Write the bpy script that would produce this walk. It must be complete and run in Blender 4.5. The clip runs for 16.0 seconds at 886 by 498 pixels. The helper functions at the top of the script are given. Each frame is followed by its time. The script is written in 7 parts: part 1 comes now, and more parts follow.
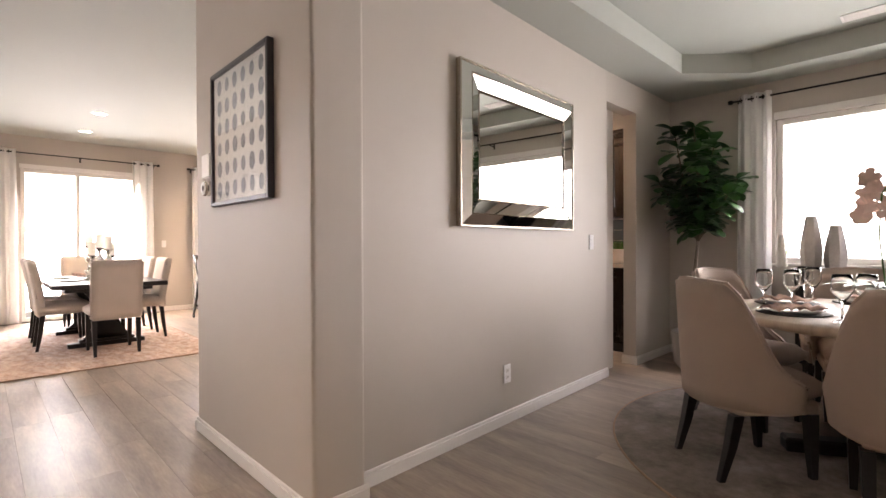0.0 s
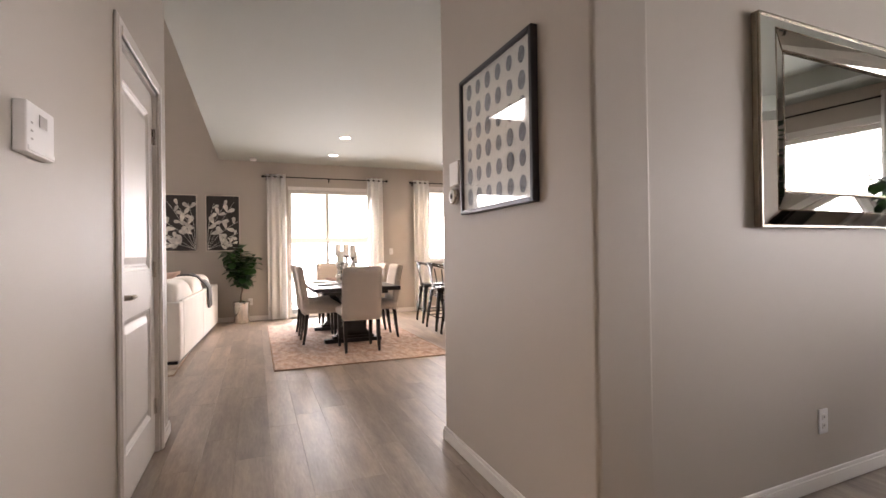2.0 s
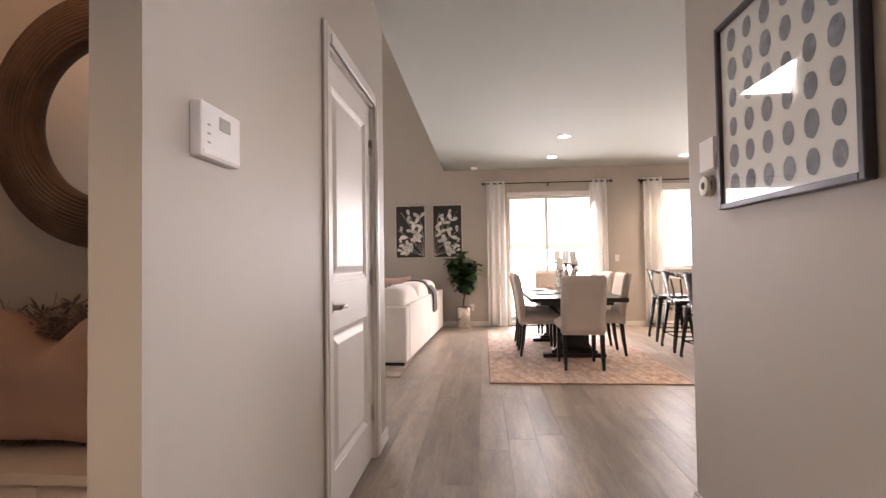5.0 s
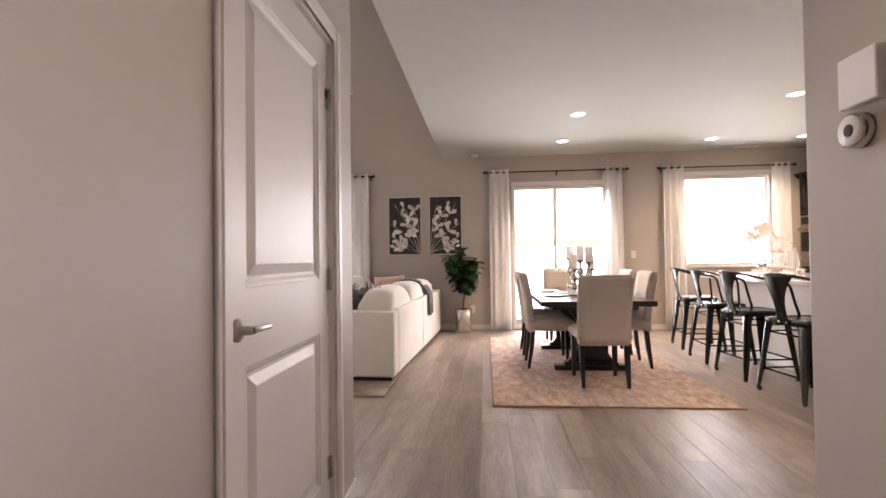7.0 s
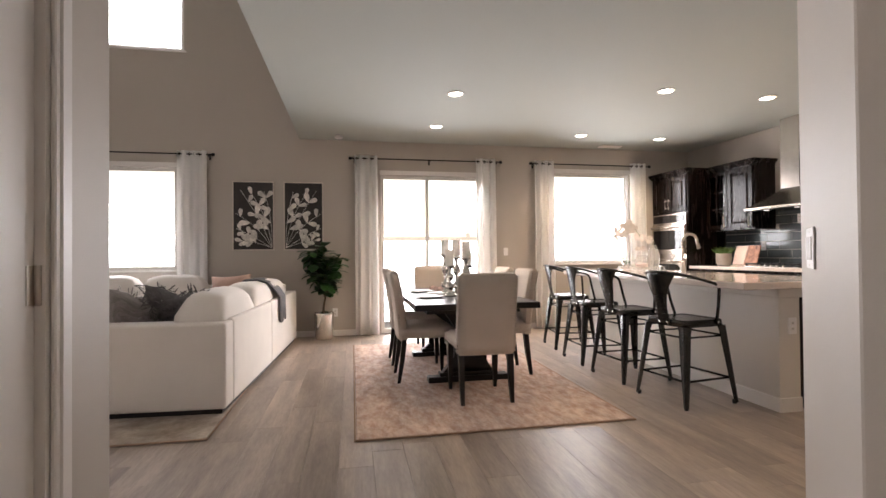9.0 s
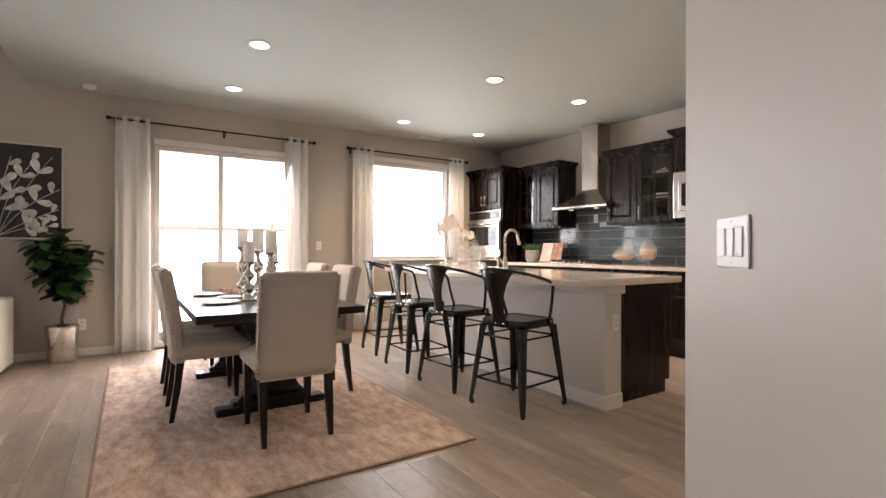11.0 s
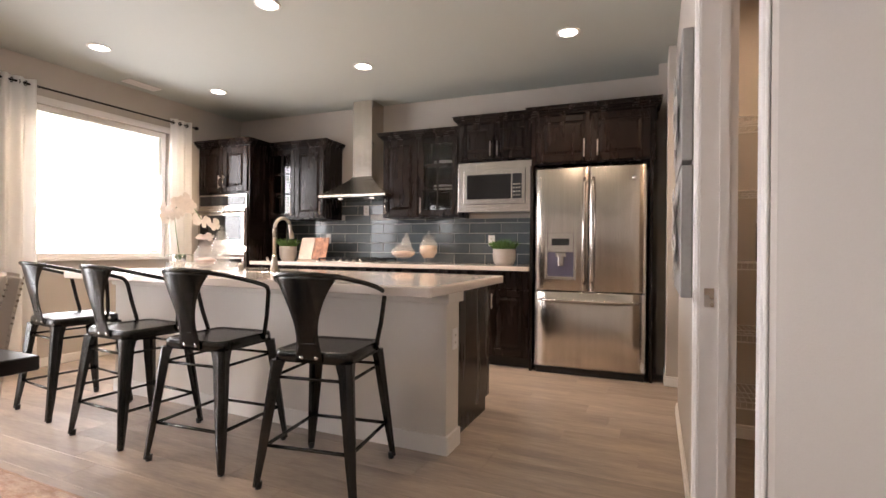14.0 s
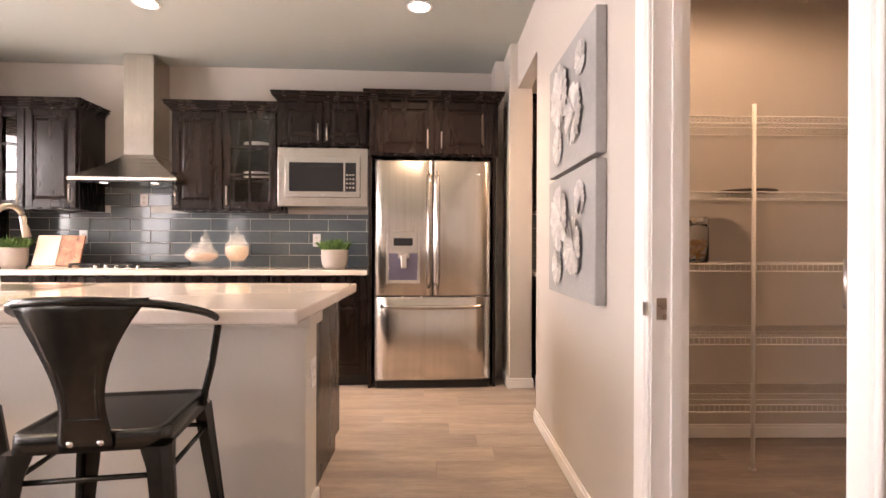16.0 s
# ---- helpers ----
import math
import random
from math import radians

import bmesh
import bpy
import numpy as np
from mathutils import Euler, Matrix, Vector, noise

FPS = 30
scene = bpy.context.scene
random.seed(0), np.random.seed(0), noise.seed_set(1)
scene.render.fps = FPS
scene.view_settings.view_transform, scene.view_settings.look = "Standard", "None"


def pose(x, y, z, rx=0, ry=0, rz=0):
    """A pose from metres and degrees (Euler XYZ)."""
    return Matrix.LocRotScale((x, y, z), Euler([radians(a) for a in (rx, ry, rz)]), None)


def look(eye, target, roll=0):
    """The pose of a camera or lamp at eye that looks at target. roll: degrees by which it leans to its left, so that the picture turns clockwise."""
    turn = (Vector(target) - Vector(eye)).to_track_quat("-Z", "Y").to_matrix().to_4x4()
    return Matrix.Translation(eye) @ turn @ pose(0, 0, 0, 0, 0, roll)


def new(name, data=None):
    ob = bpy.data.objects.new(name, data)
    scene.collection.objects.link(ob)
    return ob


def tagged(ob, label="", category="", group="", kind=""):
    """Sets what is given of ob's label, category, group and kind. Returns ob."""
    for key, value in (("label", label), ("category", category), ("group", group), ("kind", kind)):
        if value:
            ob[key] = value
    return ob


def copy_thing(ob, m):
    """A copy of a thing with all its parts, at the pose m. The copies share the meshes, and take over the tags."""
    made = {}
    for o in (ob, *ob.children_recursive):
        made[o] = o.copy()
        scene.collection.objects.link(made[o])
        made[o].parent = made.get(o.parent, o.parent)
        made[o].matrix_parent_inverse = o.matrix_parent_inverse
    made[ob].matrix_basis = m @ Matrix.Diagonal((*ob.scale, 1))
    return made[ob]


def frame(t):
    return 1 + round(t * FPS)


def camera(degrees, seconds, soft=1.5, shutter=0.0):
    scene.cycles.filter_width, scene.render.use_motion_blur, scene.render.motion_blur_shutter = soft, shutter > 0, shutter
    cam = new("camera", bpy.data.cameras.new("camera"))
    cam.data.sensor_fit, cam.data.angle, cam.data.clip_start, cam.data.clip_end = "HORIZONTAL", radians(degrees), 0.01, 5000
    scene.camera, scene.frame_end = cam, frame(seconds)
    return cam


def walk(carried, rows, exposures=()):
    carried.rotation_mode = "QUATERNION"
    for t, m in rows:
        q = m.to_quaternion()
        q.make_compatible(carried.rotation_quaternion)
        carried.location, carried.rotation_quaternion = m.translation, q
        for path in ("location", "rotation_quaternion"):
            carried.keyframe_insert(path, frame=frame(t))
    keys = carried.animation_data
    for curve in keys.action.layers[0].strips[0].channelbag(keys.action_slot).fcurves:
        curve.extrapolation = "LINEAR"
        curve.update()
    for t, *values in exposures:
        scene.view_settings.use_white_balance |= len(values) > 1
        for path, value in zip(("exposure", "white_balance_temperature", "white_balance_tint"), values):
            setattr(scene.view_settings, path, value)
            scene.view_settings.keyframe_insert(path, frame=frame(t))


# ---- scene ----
cam = camera(85.2, 16.0)
PATH = [
    (0, (0.086, -0.003, 1.121), (1.472, 1.438, 1.105), -0.2),
    (0.5, (0.01, 0.199, 1.139), (1.264, 1.757, 1.12), -0.3),
    (1, (-0.038, 0.326, 1.146), (1.059, 1.998, 1.132), -0.6),
    (1.5, (-0.05, 0.389, 1.14), (0.874, 2.163, 1.141), -0.8),
    (2, (-0.025, 0.412, 1.138), (0.699, 2.276, 1.15), -0.8),
    (2.5, (-0.031, 0.431, 1.136), (0.503, 2.359, 1.158), -0.8),
    (3, (-0.024, 0.453, 1.134), (0.318, 2.423, 1.166), -0.8),
    (3.5, (0.011, 0.487, 1.139), (0.164, 2.481, 1.177), -0.9),
    (4, (0.044, 0.546, 1.147), (0.029, 2.546, 1.189), -0.8),
    (4.5, (0.079, 0.669, 1.152), (-0.078, 2.662, 1.202), -0.8),
    (7, (0.087, 1.629, 1.142), (-0.087, 3.621, 1.181), -0.8),
    (7.5, (0.086, 1.842, 1.125), (0.007, 3.84, 1.166), -0.7),
    (8, (0.095, 2.054, 1.137), (0.147, 4.053, 1.169), -0.6),
    (8.5, (0.114, 2.235, 1.12), (0.315, 4.224, 1.152), -0.6),
    (9, (0.12, 2.406, 1.121), (0.49, 4.371, 1.145), -0.5),
    (9.5, (0.147, 2.563, 1.115), (0.705, 4.484, 1.132), -0.4),
    (10, (0.193, 2.742, 1.117), (0.939, 4.597, 1.127), -0.3),
    (12.5, (0.447, 3.707, 1.096), (1.969, 5.005, 1.095), 0.6),
    (13, (0.519, 3.926, 1.111), (2.158, 5.072, 1.106), 0.5),
    (13.5, (0.592, 4.115, 1.099), (2.334, 5.097, 1.097), 0.5),
    (14, (0.709, 4.283, 1.094), (2.539, 5.09, 1.092), 0.5),
    (14.5, (0.818, 4.436, 1.106), (2.719, 5.057, 1.102), 0.5),
    (15, (0.919, 4.582, 1.107), (2.874, 5.003, 1.104), 0.4),
    (15.5, (1.022, 4.7, 1.104), (3.013, 4.892, 1.101), 0.4),
    (16, (1.171, 4.787, 1.111), (3.171, 4.756, 1.108), 0.2),
]
EXPOSURES = [(0.0, 0.78, 6750, 21), (1.5, 0.34, 6650, 20), (2.5, 0.17, 6680, 21), (4.5, 0.32, 6650, 22), (7.0, 0.18, 6620, 22), (9.5, -0.18, 6400, 16), (12.5, -0.15, 6360, 15), (14.5, 0.20, 6550, 20), (16.0, 0.68, 6900, 25)]
walk(cam, [(t, look(eye, target, roll)) for t, eye, target, roll in PATH], EXPOSURES)

# ---- light ----
world = bpy.data.worlds.new("world")
scene.world = world
world.use_nodes = True
wn = world.node_tree
sky = wn.nodes.new("ShaderNodeTexSky")
sky.sky_type = "NISHITA"
sky.sun_disc = False
sky.sun_elevation, sky.sun_rotation = radians(58), radians(211)
sky.dust_density, sky.air_density = 6.0, 1.0
wn.nodes["Background"].inputs["Strength"].default_value = 0.15
wn.links.new(sky.outputs["Color"], wn.nodes["Background"].inputs["Color"])


def sun_lamp():
    data = bpy.data.lights.new("sun", "SUN")
    data.energy, data.angle, data.color = 4.5, radians(1.0), (1.0, 0.95, 0.88)
    ob = new("sun", data)
    ob.matrix_world = look((0, 0, 12), (3.9, 6.5, 0.0))
    return ob


sun_lamp()


def window_light(name, centre, target, w, h, watts):
    """Daylight that comes in through one opening."""
    data = bpy.data.lights.new(name, "AREA")
    data.shape, data.size, data.size_y = "RECTANGLE", w, h
    data.energy, data.color, data.spread = watts, (0.985, 0.985, 0.985), radians(150)
    ob = new(name, data)
    ob.matrix_world = look(centre, target)
    return ob


PATIO = 9.30          # inner face of the garden wall
window_light("daylight_living", (-3.05, PATIO + 0.12, 1.63), (-3.05, 3, 0.0), 1.80, 1.36, 66)
window_light("daylight_high", (-2.75, PATIO + 0.12, 4.55), (-2.75, 3, 2.0), 1.38, 1.38, 56)
window_light("daylight_slider", (1.27, PATIO + 0.14, 1.14), (1.27, 3, -0.6), 1.50, 2.10, 80)
window_light("daylight_kitchen", (3.78, PATIO + 0.12, 1.65), (3.78, 3, 0.0), 1.24, 1.36, 52)
window_light("daylight_dining", (5.42, -0.15, 1.60), (0, -0.15, 0.9), 2.30, 1.26, 46)
DOWNLIGHTS = [(1.15, 7.12), (1.17, 8.36), (3.21, 6.70), (3.21, 8.52), (4.41, 6.72), (4.42, 8.54), (4.42, 4.90)]
# out of view: hall lamp inferred from a warm wall patch, foyer lamp added as fill
HALL_UNSEEN = [(0.25, 2.65), (-0.7, 0.45)]
for dx, dy in DOWNLIGHTS + HALL_UNSEEN:
    spot = bpy.data.lights.new("downlight_glow", "SPOT")
    spot.energy, spot.color, spot.spot_size, spot.spot_blend, spot.shadow_soft_size = (98 if dx > 4 else 84 if dy > 3 else 14 if dy > 1 else 96), (1.0, 0.76, 0.49), radians(120 if dy > 3 else 104), 0.7, 0.06
    new("downlight_glow", spot).matrix_world = look((dx, dy, 2.715), (dx, dy, 0))
for dx, dy, dz, e in ((3.0, 3.3, 2.6, 36), (4.6, 3.1, 2.6, 44), (-1.6, 1.95, 2.62, 9)):
    spot = bpy.data.lights.new("store_glow", "SPOT")
    spot.energy, spot.color, spot.spot_size, spot.spot_blend, spot.shadow_soft_size = e, ((1.0, 0.70, 0.43) if dx > 0 else (1.0, 0.60, 0.33)), radians(172), 0.3, 0.08
    new("store_glow", spot).matrix_world = look((dx, dy, dz), (dx, dy, 0))


# ---- materials ----
def mat(name, col, rough=0.5, metal=0.0, var=0.06, scale=2.0, fine=60.0, bump=0.0, stretch=(1, 1, 1), piece="", coat=0.0,
        trans=0.0, alpha=1.0, glow=0.0, ior=1.45, sheer=0.0, spec=0.5, tone=None):
    m = bpy.data.materials.new(name)
    m.use_nodes = True
    t = m.node_tree
    p = t.nodes["Principled BSDF"]
    p.inputs["Roughness"].default_value, p.inputs["Metallic"].default_value = rough, metal
    p.inputs["Coat Weight"].default_value, p.inputs["Specular IOR Level"].default_value = coat, spec
    p.inputs["Transmission Weight"].default_value, p.inputs["IOR"].default_value = trans, ior
    p.inputs["Alpha"].default_value = alpha
    p.inputs["Base Color"].default_value = (*col, 1)
    if glow:
        p.inputs["Emission Color"].default_value = (*col, 1)
        p.inputs["Emission Strength"].default_value = glow
    if var <= 0 and not bump:
        return m
    tc, mp = t.nodes.new("ShaderNodeTexCoord"), t.nodes.new("ShaderNodeMapping")
    mp.inputs["Scale"].default_value = stretch
    t.links.new(tc.outputs["Object"], mp.inputs["Vector"])
    if piece == "object":
        info = t.nodes.new("ShaderNodeObjectInfo")
        rnd = info.outputs["Random"]
    elif piece == "island":
        info = t.nodes.new("ShaderNodeNewGeometry")
        rnd = info.outputs["Random Per Island"]
    n1, n2 = t.nodes.new("ShaderNodeTexNoise"), t.nodes.new("ShaderNodeTexNoise")
    n1.inputs["Scale"].default_value, n2.inputs["Scale"].default_value = scale, fine
    n1.inputs["Detail"].default_value, n2.inputs["Detail"].default_value = 4, 3
    vec = mp.outputs["Vector"]
    if piece:
        off = t.nodes.new("ShaderNodeVectorMath")
        off.operation = "MULTIPLY_ADD"
        off.inputs[1].default_value = (37.0, 53.0, 71.0)
        comb = t.nodes.new("ShaderNodeCombineXYZ")
        for i in range(3):
            t.links.new(rnd, comb.inputs[i])
        t.links.new(comb.outputs[0], off.inputs[0])
        t.links.new(vec, off.inputs[2])
        vec = off.outputs[0]
    t.links.new(vec, n1.inputs["Vector"]), t.links.new(vec, n2.inputs["Vector"])
    add = t.nodes.new("ShaderNodeMath")
    add.operation = "MULTIPLY_ADD"
    add.inputs[1].default_value = 0.5
    t.links.new(n2.outputs["Fac"], add.inputs[0]), t.links.new(n1.outputs["Fac"], add.inputs[2])
    rng = t.nodes.new("ShaderNodeMapRange")
    rng.inputs["From Min"].default_value, rng.inputs["From Max"].default_value = 0.45, 1.05
    rng.inputs["To Min"].default_value, rng.inputs["To Max"].default_value = 1 - var, 1 + var
    t.links.new(add.outputs[0], rng.inputs["Value"])
    val = rng.outputs["Result"]
    if piece:
        r2 = t.nodes.new("ShaderNodeMapRange")
        r2.inputs["To Min"].default_value, r2.inputs["To Max"].default_value = 1 - var * 0.4, 1 + var * 0.4
        t.links.new(rnd, r2.inputs["Value"])
        mul = t.nodes.new("ShaderNodeMath")
        mul.operation = "MULTIPLY"
        t.links.new(val, mul.inputs[0]), t.links.new(r2.outputs["Result"], mul.inputs[1])
        val = mul.outputs[0]
    hsv = t.nodes.new("ShaderNodeHueSaturation")
    hsv.inputs["Color"].default_value = (*col, 1)
    if tone:
        worn, ramp, mixer = t.nodes.new("ShaderNodeTexNoise"), t.nodes.new("ShaderNodeMapRange"), t.nodes.new("ShaderNodeMix")
        worn.inputs["Scale"].default_value, worn.inputs["Detail"].default_value, worn.inputs["Roughness"].default_value = scale * 1.7, 8, 0.72
        ramp.inputs["From Min"].default_value, ramp.inputs["From Max"].default_value = 0.36, 0.66
        mixer.data_type = "RGBA"
        mixer.inputs["A"].default_value, mixer.inputs["B"].default_value = (*col, 1), (*tone, 1)
        t.links.new(vec, worn.inputs["Vector"]), t.links.new(worn.outputs["Fac"], ramp.inputs["Value"])
        t.links.new(ramp.outputs["Result"], mixer.inputs["Factor"]), t.links.new(mixer.outputs["Result"], hsv.inputs["Color"])
    t.links.new(val, hsv.inputs["Value"])
    t.links.new(hsv.outputs["Color"], p.inputs["Base Color"])
    rr = t.nodes.new("ShaderNodeMapRange")
    rr.inputs["To Min"].default_value, rr.inputs["To Max"].default_value = max(0.02, rough * 0.88), min(1, rough * 1.12)
    t.links.new(n1.outputs["Fac"], rr.inputs["Value"])
    t.links.new(rr.outputs["Result"], p.inputs["Roughness"])
    if bump:
        b = t.nodes.new("ShaderNodeBump")
        b.inputs["Strength"].default_value, b.inputs["Distance"].default_value = bump, 0.004
        t.links.new(n2.outputs["Fac"], b.inputs["Height"])
        t.links.new(b.outputs["Normal"], p.inputs["Normal"])
    if sheer:
        tr, mx = t.nodes.new("ShaderNodeBsdfTranslucent"), t.nodes.new("ShaderNodeMixShader")
        t.links.new(hsv.outputs["Color"], tr.inputs["Color"])
        mx.inputs["Fac"].default_value = sheer
        t.links.new(p.outputs[0], mx.inputs[1]), t.links.new(tr.outputs[0], mx.inputs[2])
        t.links.new(mx.outputs[0], t.nodes["Material Output"].inputs["Surface"])
    return m


PAINT = mat("greige_paint", (0.515, 0.466, 0.416), 0.55, var=0.025, scale=1.2, fine=220, bump=0.10)
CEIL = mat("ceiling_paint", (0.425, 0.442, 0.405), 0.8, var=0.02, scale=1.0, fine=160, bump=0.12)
TRIM = mat("white_trim", (0.80, 0.77, 0.74), 0.35, var=0.02, scale=3, fine=90)
PLASTIC = mat("white_plastic", (0.84, 0.82, 0.81), 0.32, var=0.02, scale=6, fine=90)
DOORWHITE = mat("door_white", (0.80, 0.765, 0.735), 0.42, var=0.02, scale=3, fine=120)
PLANK = mat("oak_plank", (0.265, 0.220, 0.190), 0.35, var=0.28, scale=1.5, fine=22, bump=0.07, stretch=(4.2, 0.6, 3), tone=(0.40, 0.325, 0.268), piece="object")
PLANKJ = mat("oak_plank_far", (0.265, 0.220, 0.190), 0.35, var=0.28, scale=1.5, fine=22, bump=0.07, stretch=(4.2, 0.6, 3), tone=(0.40, 0.325, 0.268), piece="island")
GROUT = mat("plank_gap", (0.19, 0.155, 0.135), 0.8)
ESPRESSO = mat("espresso_wood", (0.012, 0.0070, 0.0055), 0.27, var=0.22, scale=2.5, fine=40, bump=0.015, stretch=(6, 6, 0.8), coat=0.06, spec=0.32)
BLACKWOOD = mat("black_wood", (0.012, 0.010, 0.010), 0.30, var=0.25, scale=4, fine=50, bump=0.03, coat=0.1, spec=0.4)
STEEL = mat("brushed_steel", (0.60, 0.55, 0.50), 0.24, 1.0, var=0.10, scale=3, fine=60, stretch=(14, 14, 0.25))
STEELH = mat("steel_trim", (0.62, 0.58, 0.54), 0.22, 1.0, var=0.06, scale=3, fine=40)
NICKEL = mat("brushed_nickel", (0.58, 0.53, 0.48), 0.28, 1.0, var=0.06, scale=5, fine=90)
CHROME = mat("chrome", (0.75, 0.74, 0.72), 0.08, 1.0, var=0.02)
GUNMETAL = mat("gunmetal", (0.058, 0.059, 0.058), 0.25, 0.95, var=0.35, scale=6, fine=40, bump=0.03)
BLACK = mat("black_plastic", (0.012, 0.012, 0.013), 0.35, var=0.1)
RODMAT = mat("black_rod", (0.015, 0.014, 0.013), 0.4, 0.6, var=0.1)
GLASSBLACK = mat("oven_glass", (0.012, 0.012, 0.014), 0.05, var=0.05, coat=0.5)
QUARTZ = mat("white_quartz", (0.70, 0.62, 0.565), 0.12, var=0.05, scale=5, fine=70, coat=0.3)
# greige lightened: daylight from the patio door is put into the colour
PONY = mat("island_paint_daylit", (0.66, 0.62, 0.57), 0.5, var=0.02, scale=1.5, fine=200, bump=0.08)
LINEN = mat("cream_linen", (0.60, 0.53, 0.475), 0.85, var=0.06, scale=5, fine=420, bump=0.35)
# darker copy of the cream linen; the dining room's shade is in its colour
SHADEDLINEN = mat("shaded_linen", (0.43, 0.345, 0.29), 0.85, var=0.06, scale=5, fine=420, bump=0.35)
SOFA = mat("white_sofa_fabric", (0.80, 0.755, 0.71), 0.9, var=0.05, scale=3, fine=300, bump=0.4)
CURTAIN = mat("white_curtain", (0.95, 0.935, 0.915), 0.9, var=0.02, scale=3, fine=320, bump=0.10, sheer=0.30)
RUG = mat("faded_rug", (0.43, 0.285, 0.22), 0.95, var=0.24, scale=5.5, fine=60, bump=0.6, stretch=(1.9, 0.8, 1), tone=(0.66, 0.55, 0.48), spec=0.1)
RUGEDGE = mat("rug_binding", (0.42, 0.29, 0.21), 0.95, var=0.1, scale=20)
RUGGREY = mat("grey_rug", (0.30, 0.25, 0.21), 0.95, var=0.25, scale=3, fine=30, bump=0.5, tone=(0.48, 0.42, 0.36), spec=0.1)
RUGDINE = mat("round_rug", (0.15, 0.12, 0.105), 0.95, var=0.25, scale=2.0, fine=24, bump=0.5, tone=(0.33, 0.29, 0.26), spec=0.1)
BLUEGREY = mat("blue_grey_print", (0.24, 0.29, 0.36), 0.5, var=0.05)
GLASS = mat("clear_glass", (0.96, 0.97, 0.96), 0.02, var=0, trans=1.0)
JARGLASS = mat("jar_glass", (0.92, 0.92, 0.90), 0.05, var=0, alpha=0.15)
PANE = mat("window_glass", (0.98, 0.99, 0.98), 0.0, var=0, trans=1.0, ior=1.02)
MIRROR = mat("mirror_silver", (0.86, 0.86, 0.84), 0.02, 1.0, var=0.0)
ANTIQUE = mat("champagne_silver", (0.50, 0.44, 0.36), 0.25, 0.9, var=0.25, scale=10, fine=60, bump=0.1)
MERCURY = mat("mercury_glass", (0.80, 0.78, 0.75), 0.16, 0.9, var=0.22, scale=14, fine=60, bump=0.1)
LEAF = mat("fig_leaf", (0.030, 0.090, 0.020), 0.32, var=0.45, scale=8, fine=40, piece="island", bump=0.05)
GRASS = mat("grass_blade", (0.10, 0.20, 0.05), 0.5, var=0.4, scale=8, fine=40, piece="island")
BARK = mat("bark", (0.16, 0.125, 0.095), 0.85, var=0.3, scale=12, fine=60, bump=0.5)
SOIL = mat("soil", (0.035, 0.025, 0.018), 0.95, var=0.3, scale=20, fine=80, bump=0.6)
WHITEPOT = mat("white_ceramic", (0.72, 0.69, 0.66), 0.35, var=0.05, scale=4, fine=60)
GREYPOT = mat("grey_stoneware", (0.40, 0.37, 0.35), 0.5, var=0.12, scale=6, fine=60, bump=0.1)
WAX = mat("candle_wax", (0.86, 0.83, 0.79), 0.5, var=0.03, scale=8, sheer=0.5)
TILE = mat("blue_grey_tile", (0.105, 0.125, 0.135), 0.08, var=0.16, scale=3, fine=24, piece="object", coat=0.3)
TILEGROUT = mat("tile_grout", (0.62, 0.60, 0.57), 0.8, var=0.05)
LAMPMAT = mat("lamp_lens", (1.0, 0.90, 0.76), 0.5, var=0, glow=22.0)
PRINT = mat("print_paper", (0.72, 0.69, 0.67), 0.35, var=0.02)
OVAL = mat("print_ink", (0.17, 0.18, 0.22), 0.5, var=0.55, scale=30, fine=120, piece="object")
PEWTER = mat("pewter_frame", (0.070, 0.066, 0.074), 0.32, 0.5, var=0.12, scale=8, fine=60)
BLUSH = mat("blush_cloth", (0.50, 0.315, 0.24), 0.85, var=0.10, scale=5, fine=260, bump=0.3)
FUR = mat("grey_fur", (0.26, 0.21, 0.175), 0.9, var=0.55, scale=18, fine=90, bump=0.8, piece="island")
CHARCOAL = mat("charcoal_cloth", (0.13, 0.120, 0.118), 0.9, var=0.40, scale=10, fine=200, bump=0.5)
STRIPE = mat("striped_cloth", (0.26, 0.235, 0.225), 0.9, var=0.5, scale=6, fine=60, bump=0.5, stretch=(0.3, 0.3, 8))
PINK = mat("pink_cloth", (0.62, 0.42, 0.34), 0.85, var=0.12, scale=6, fine=200, bump=0.3)
ROSE = mat("pink_petal", (0.74, 0.56, 0.50), 0.6, var=0.2, scale=12, fine=40, piece="island")
WHITEPETAL = mat("white_petal", (0.80, 0.74, 0.70), 0.5, var=0.1, scale=12, fine=40, piece="island")
REDWOOD = mat("walnut_ring", (0.105, 0.058, 0.033), 0.40, var=0.55, scale=3, fine=34, bump=0.3, stretch=(2, 2, 9))
BENCHTOP = mat("bench_paint", (0.60, 0.51, 0.43), 0.35, var=0.03, scale=4)
BARNWOOD = mat("pale_table_wood", (0.46, 0.37, 0.29), 0.4, var=0.2, scale=3, fine=40, bump=0.1, stretch=(1, 8, 1))
INKBLACK = mat("painting_ground", (0.040, 0.034, 0.032), 0.45, var=0.35, scale=6, fine=40)
PAINTLEAF = mat("painted_leaf", (0.72, 0.69, 0.64), 0.6, var=0.40, scale=9, fine=60, bump=0.3, piece="island")
CANVASGREY = mat("canvas_grey", (0.33, 0.32, 0.31), 0.55, var=0.12, scale=5, fine=60, bump=0.2)
SILVERLEAF = mat("silver_petal", (0.60, 0.57, 0.54), 0.32, 0.2, var=0.30, scale=14, fine=60, bump=0.4, piece="island")
CEMENT = mat("grey_vase", (0.46, 0.435, 0.415), 0.6, var=0.18, scale=7, fine=60, bump=0.15)
PASTA = mat("pasta", (0.55, 0.30, 0.12), 0.6, var=0.3, scale=30, piece="island")
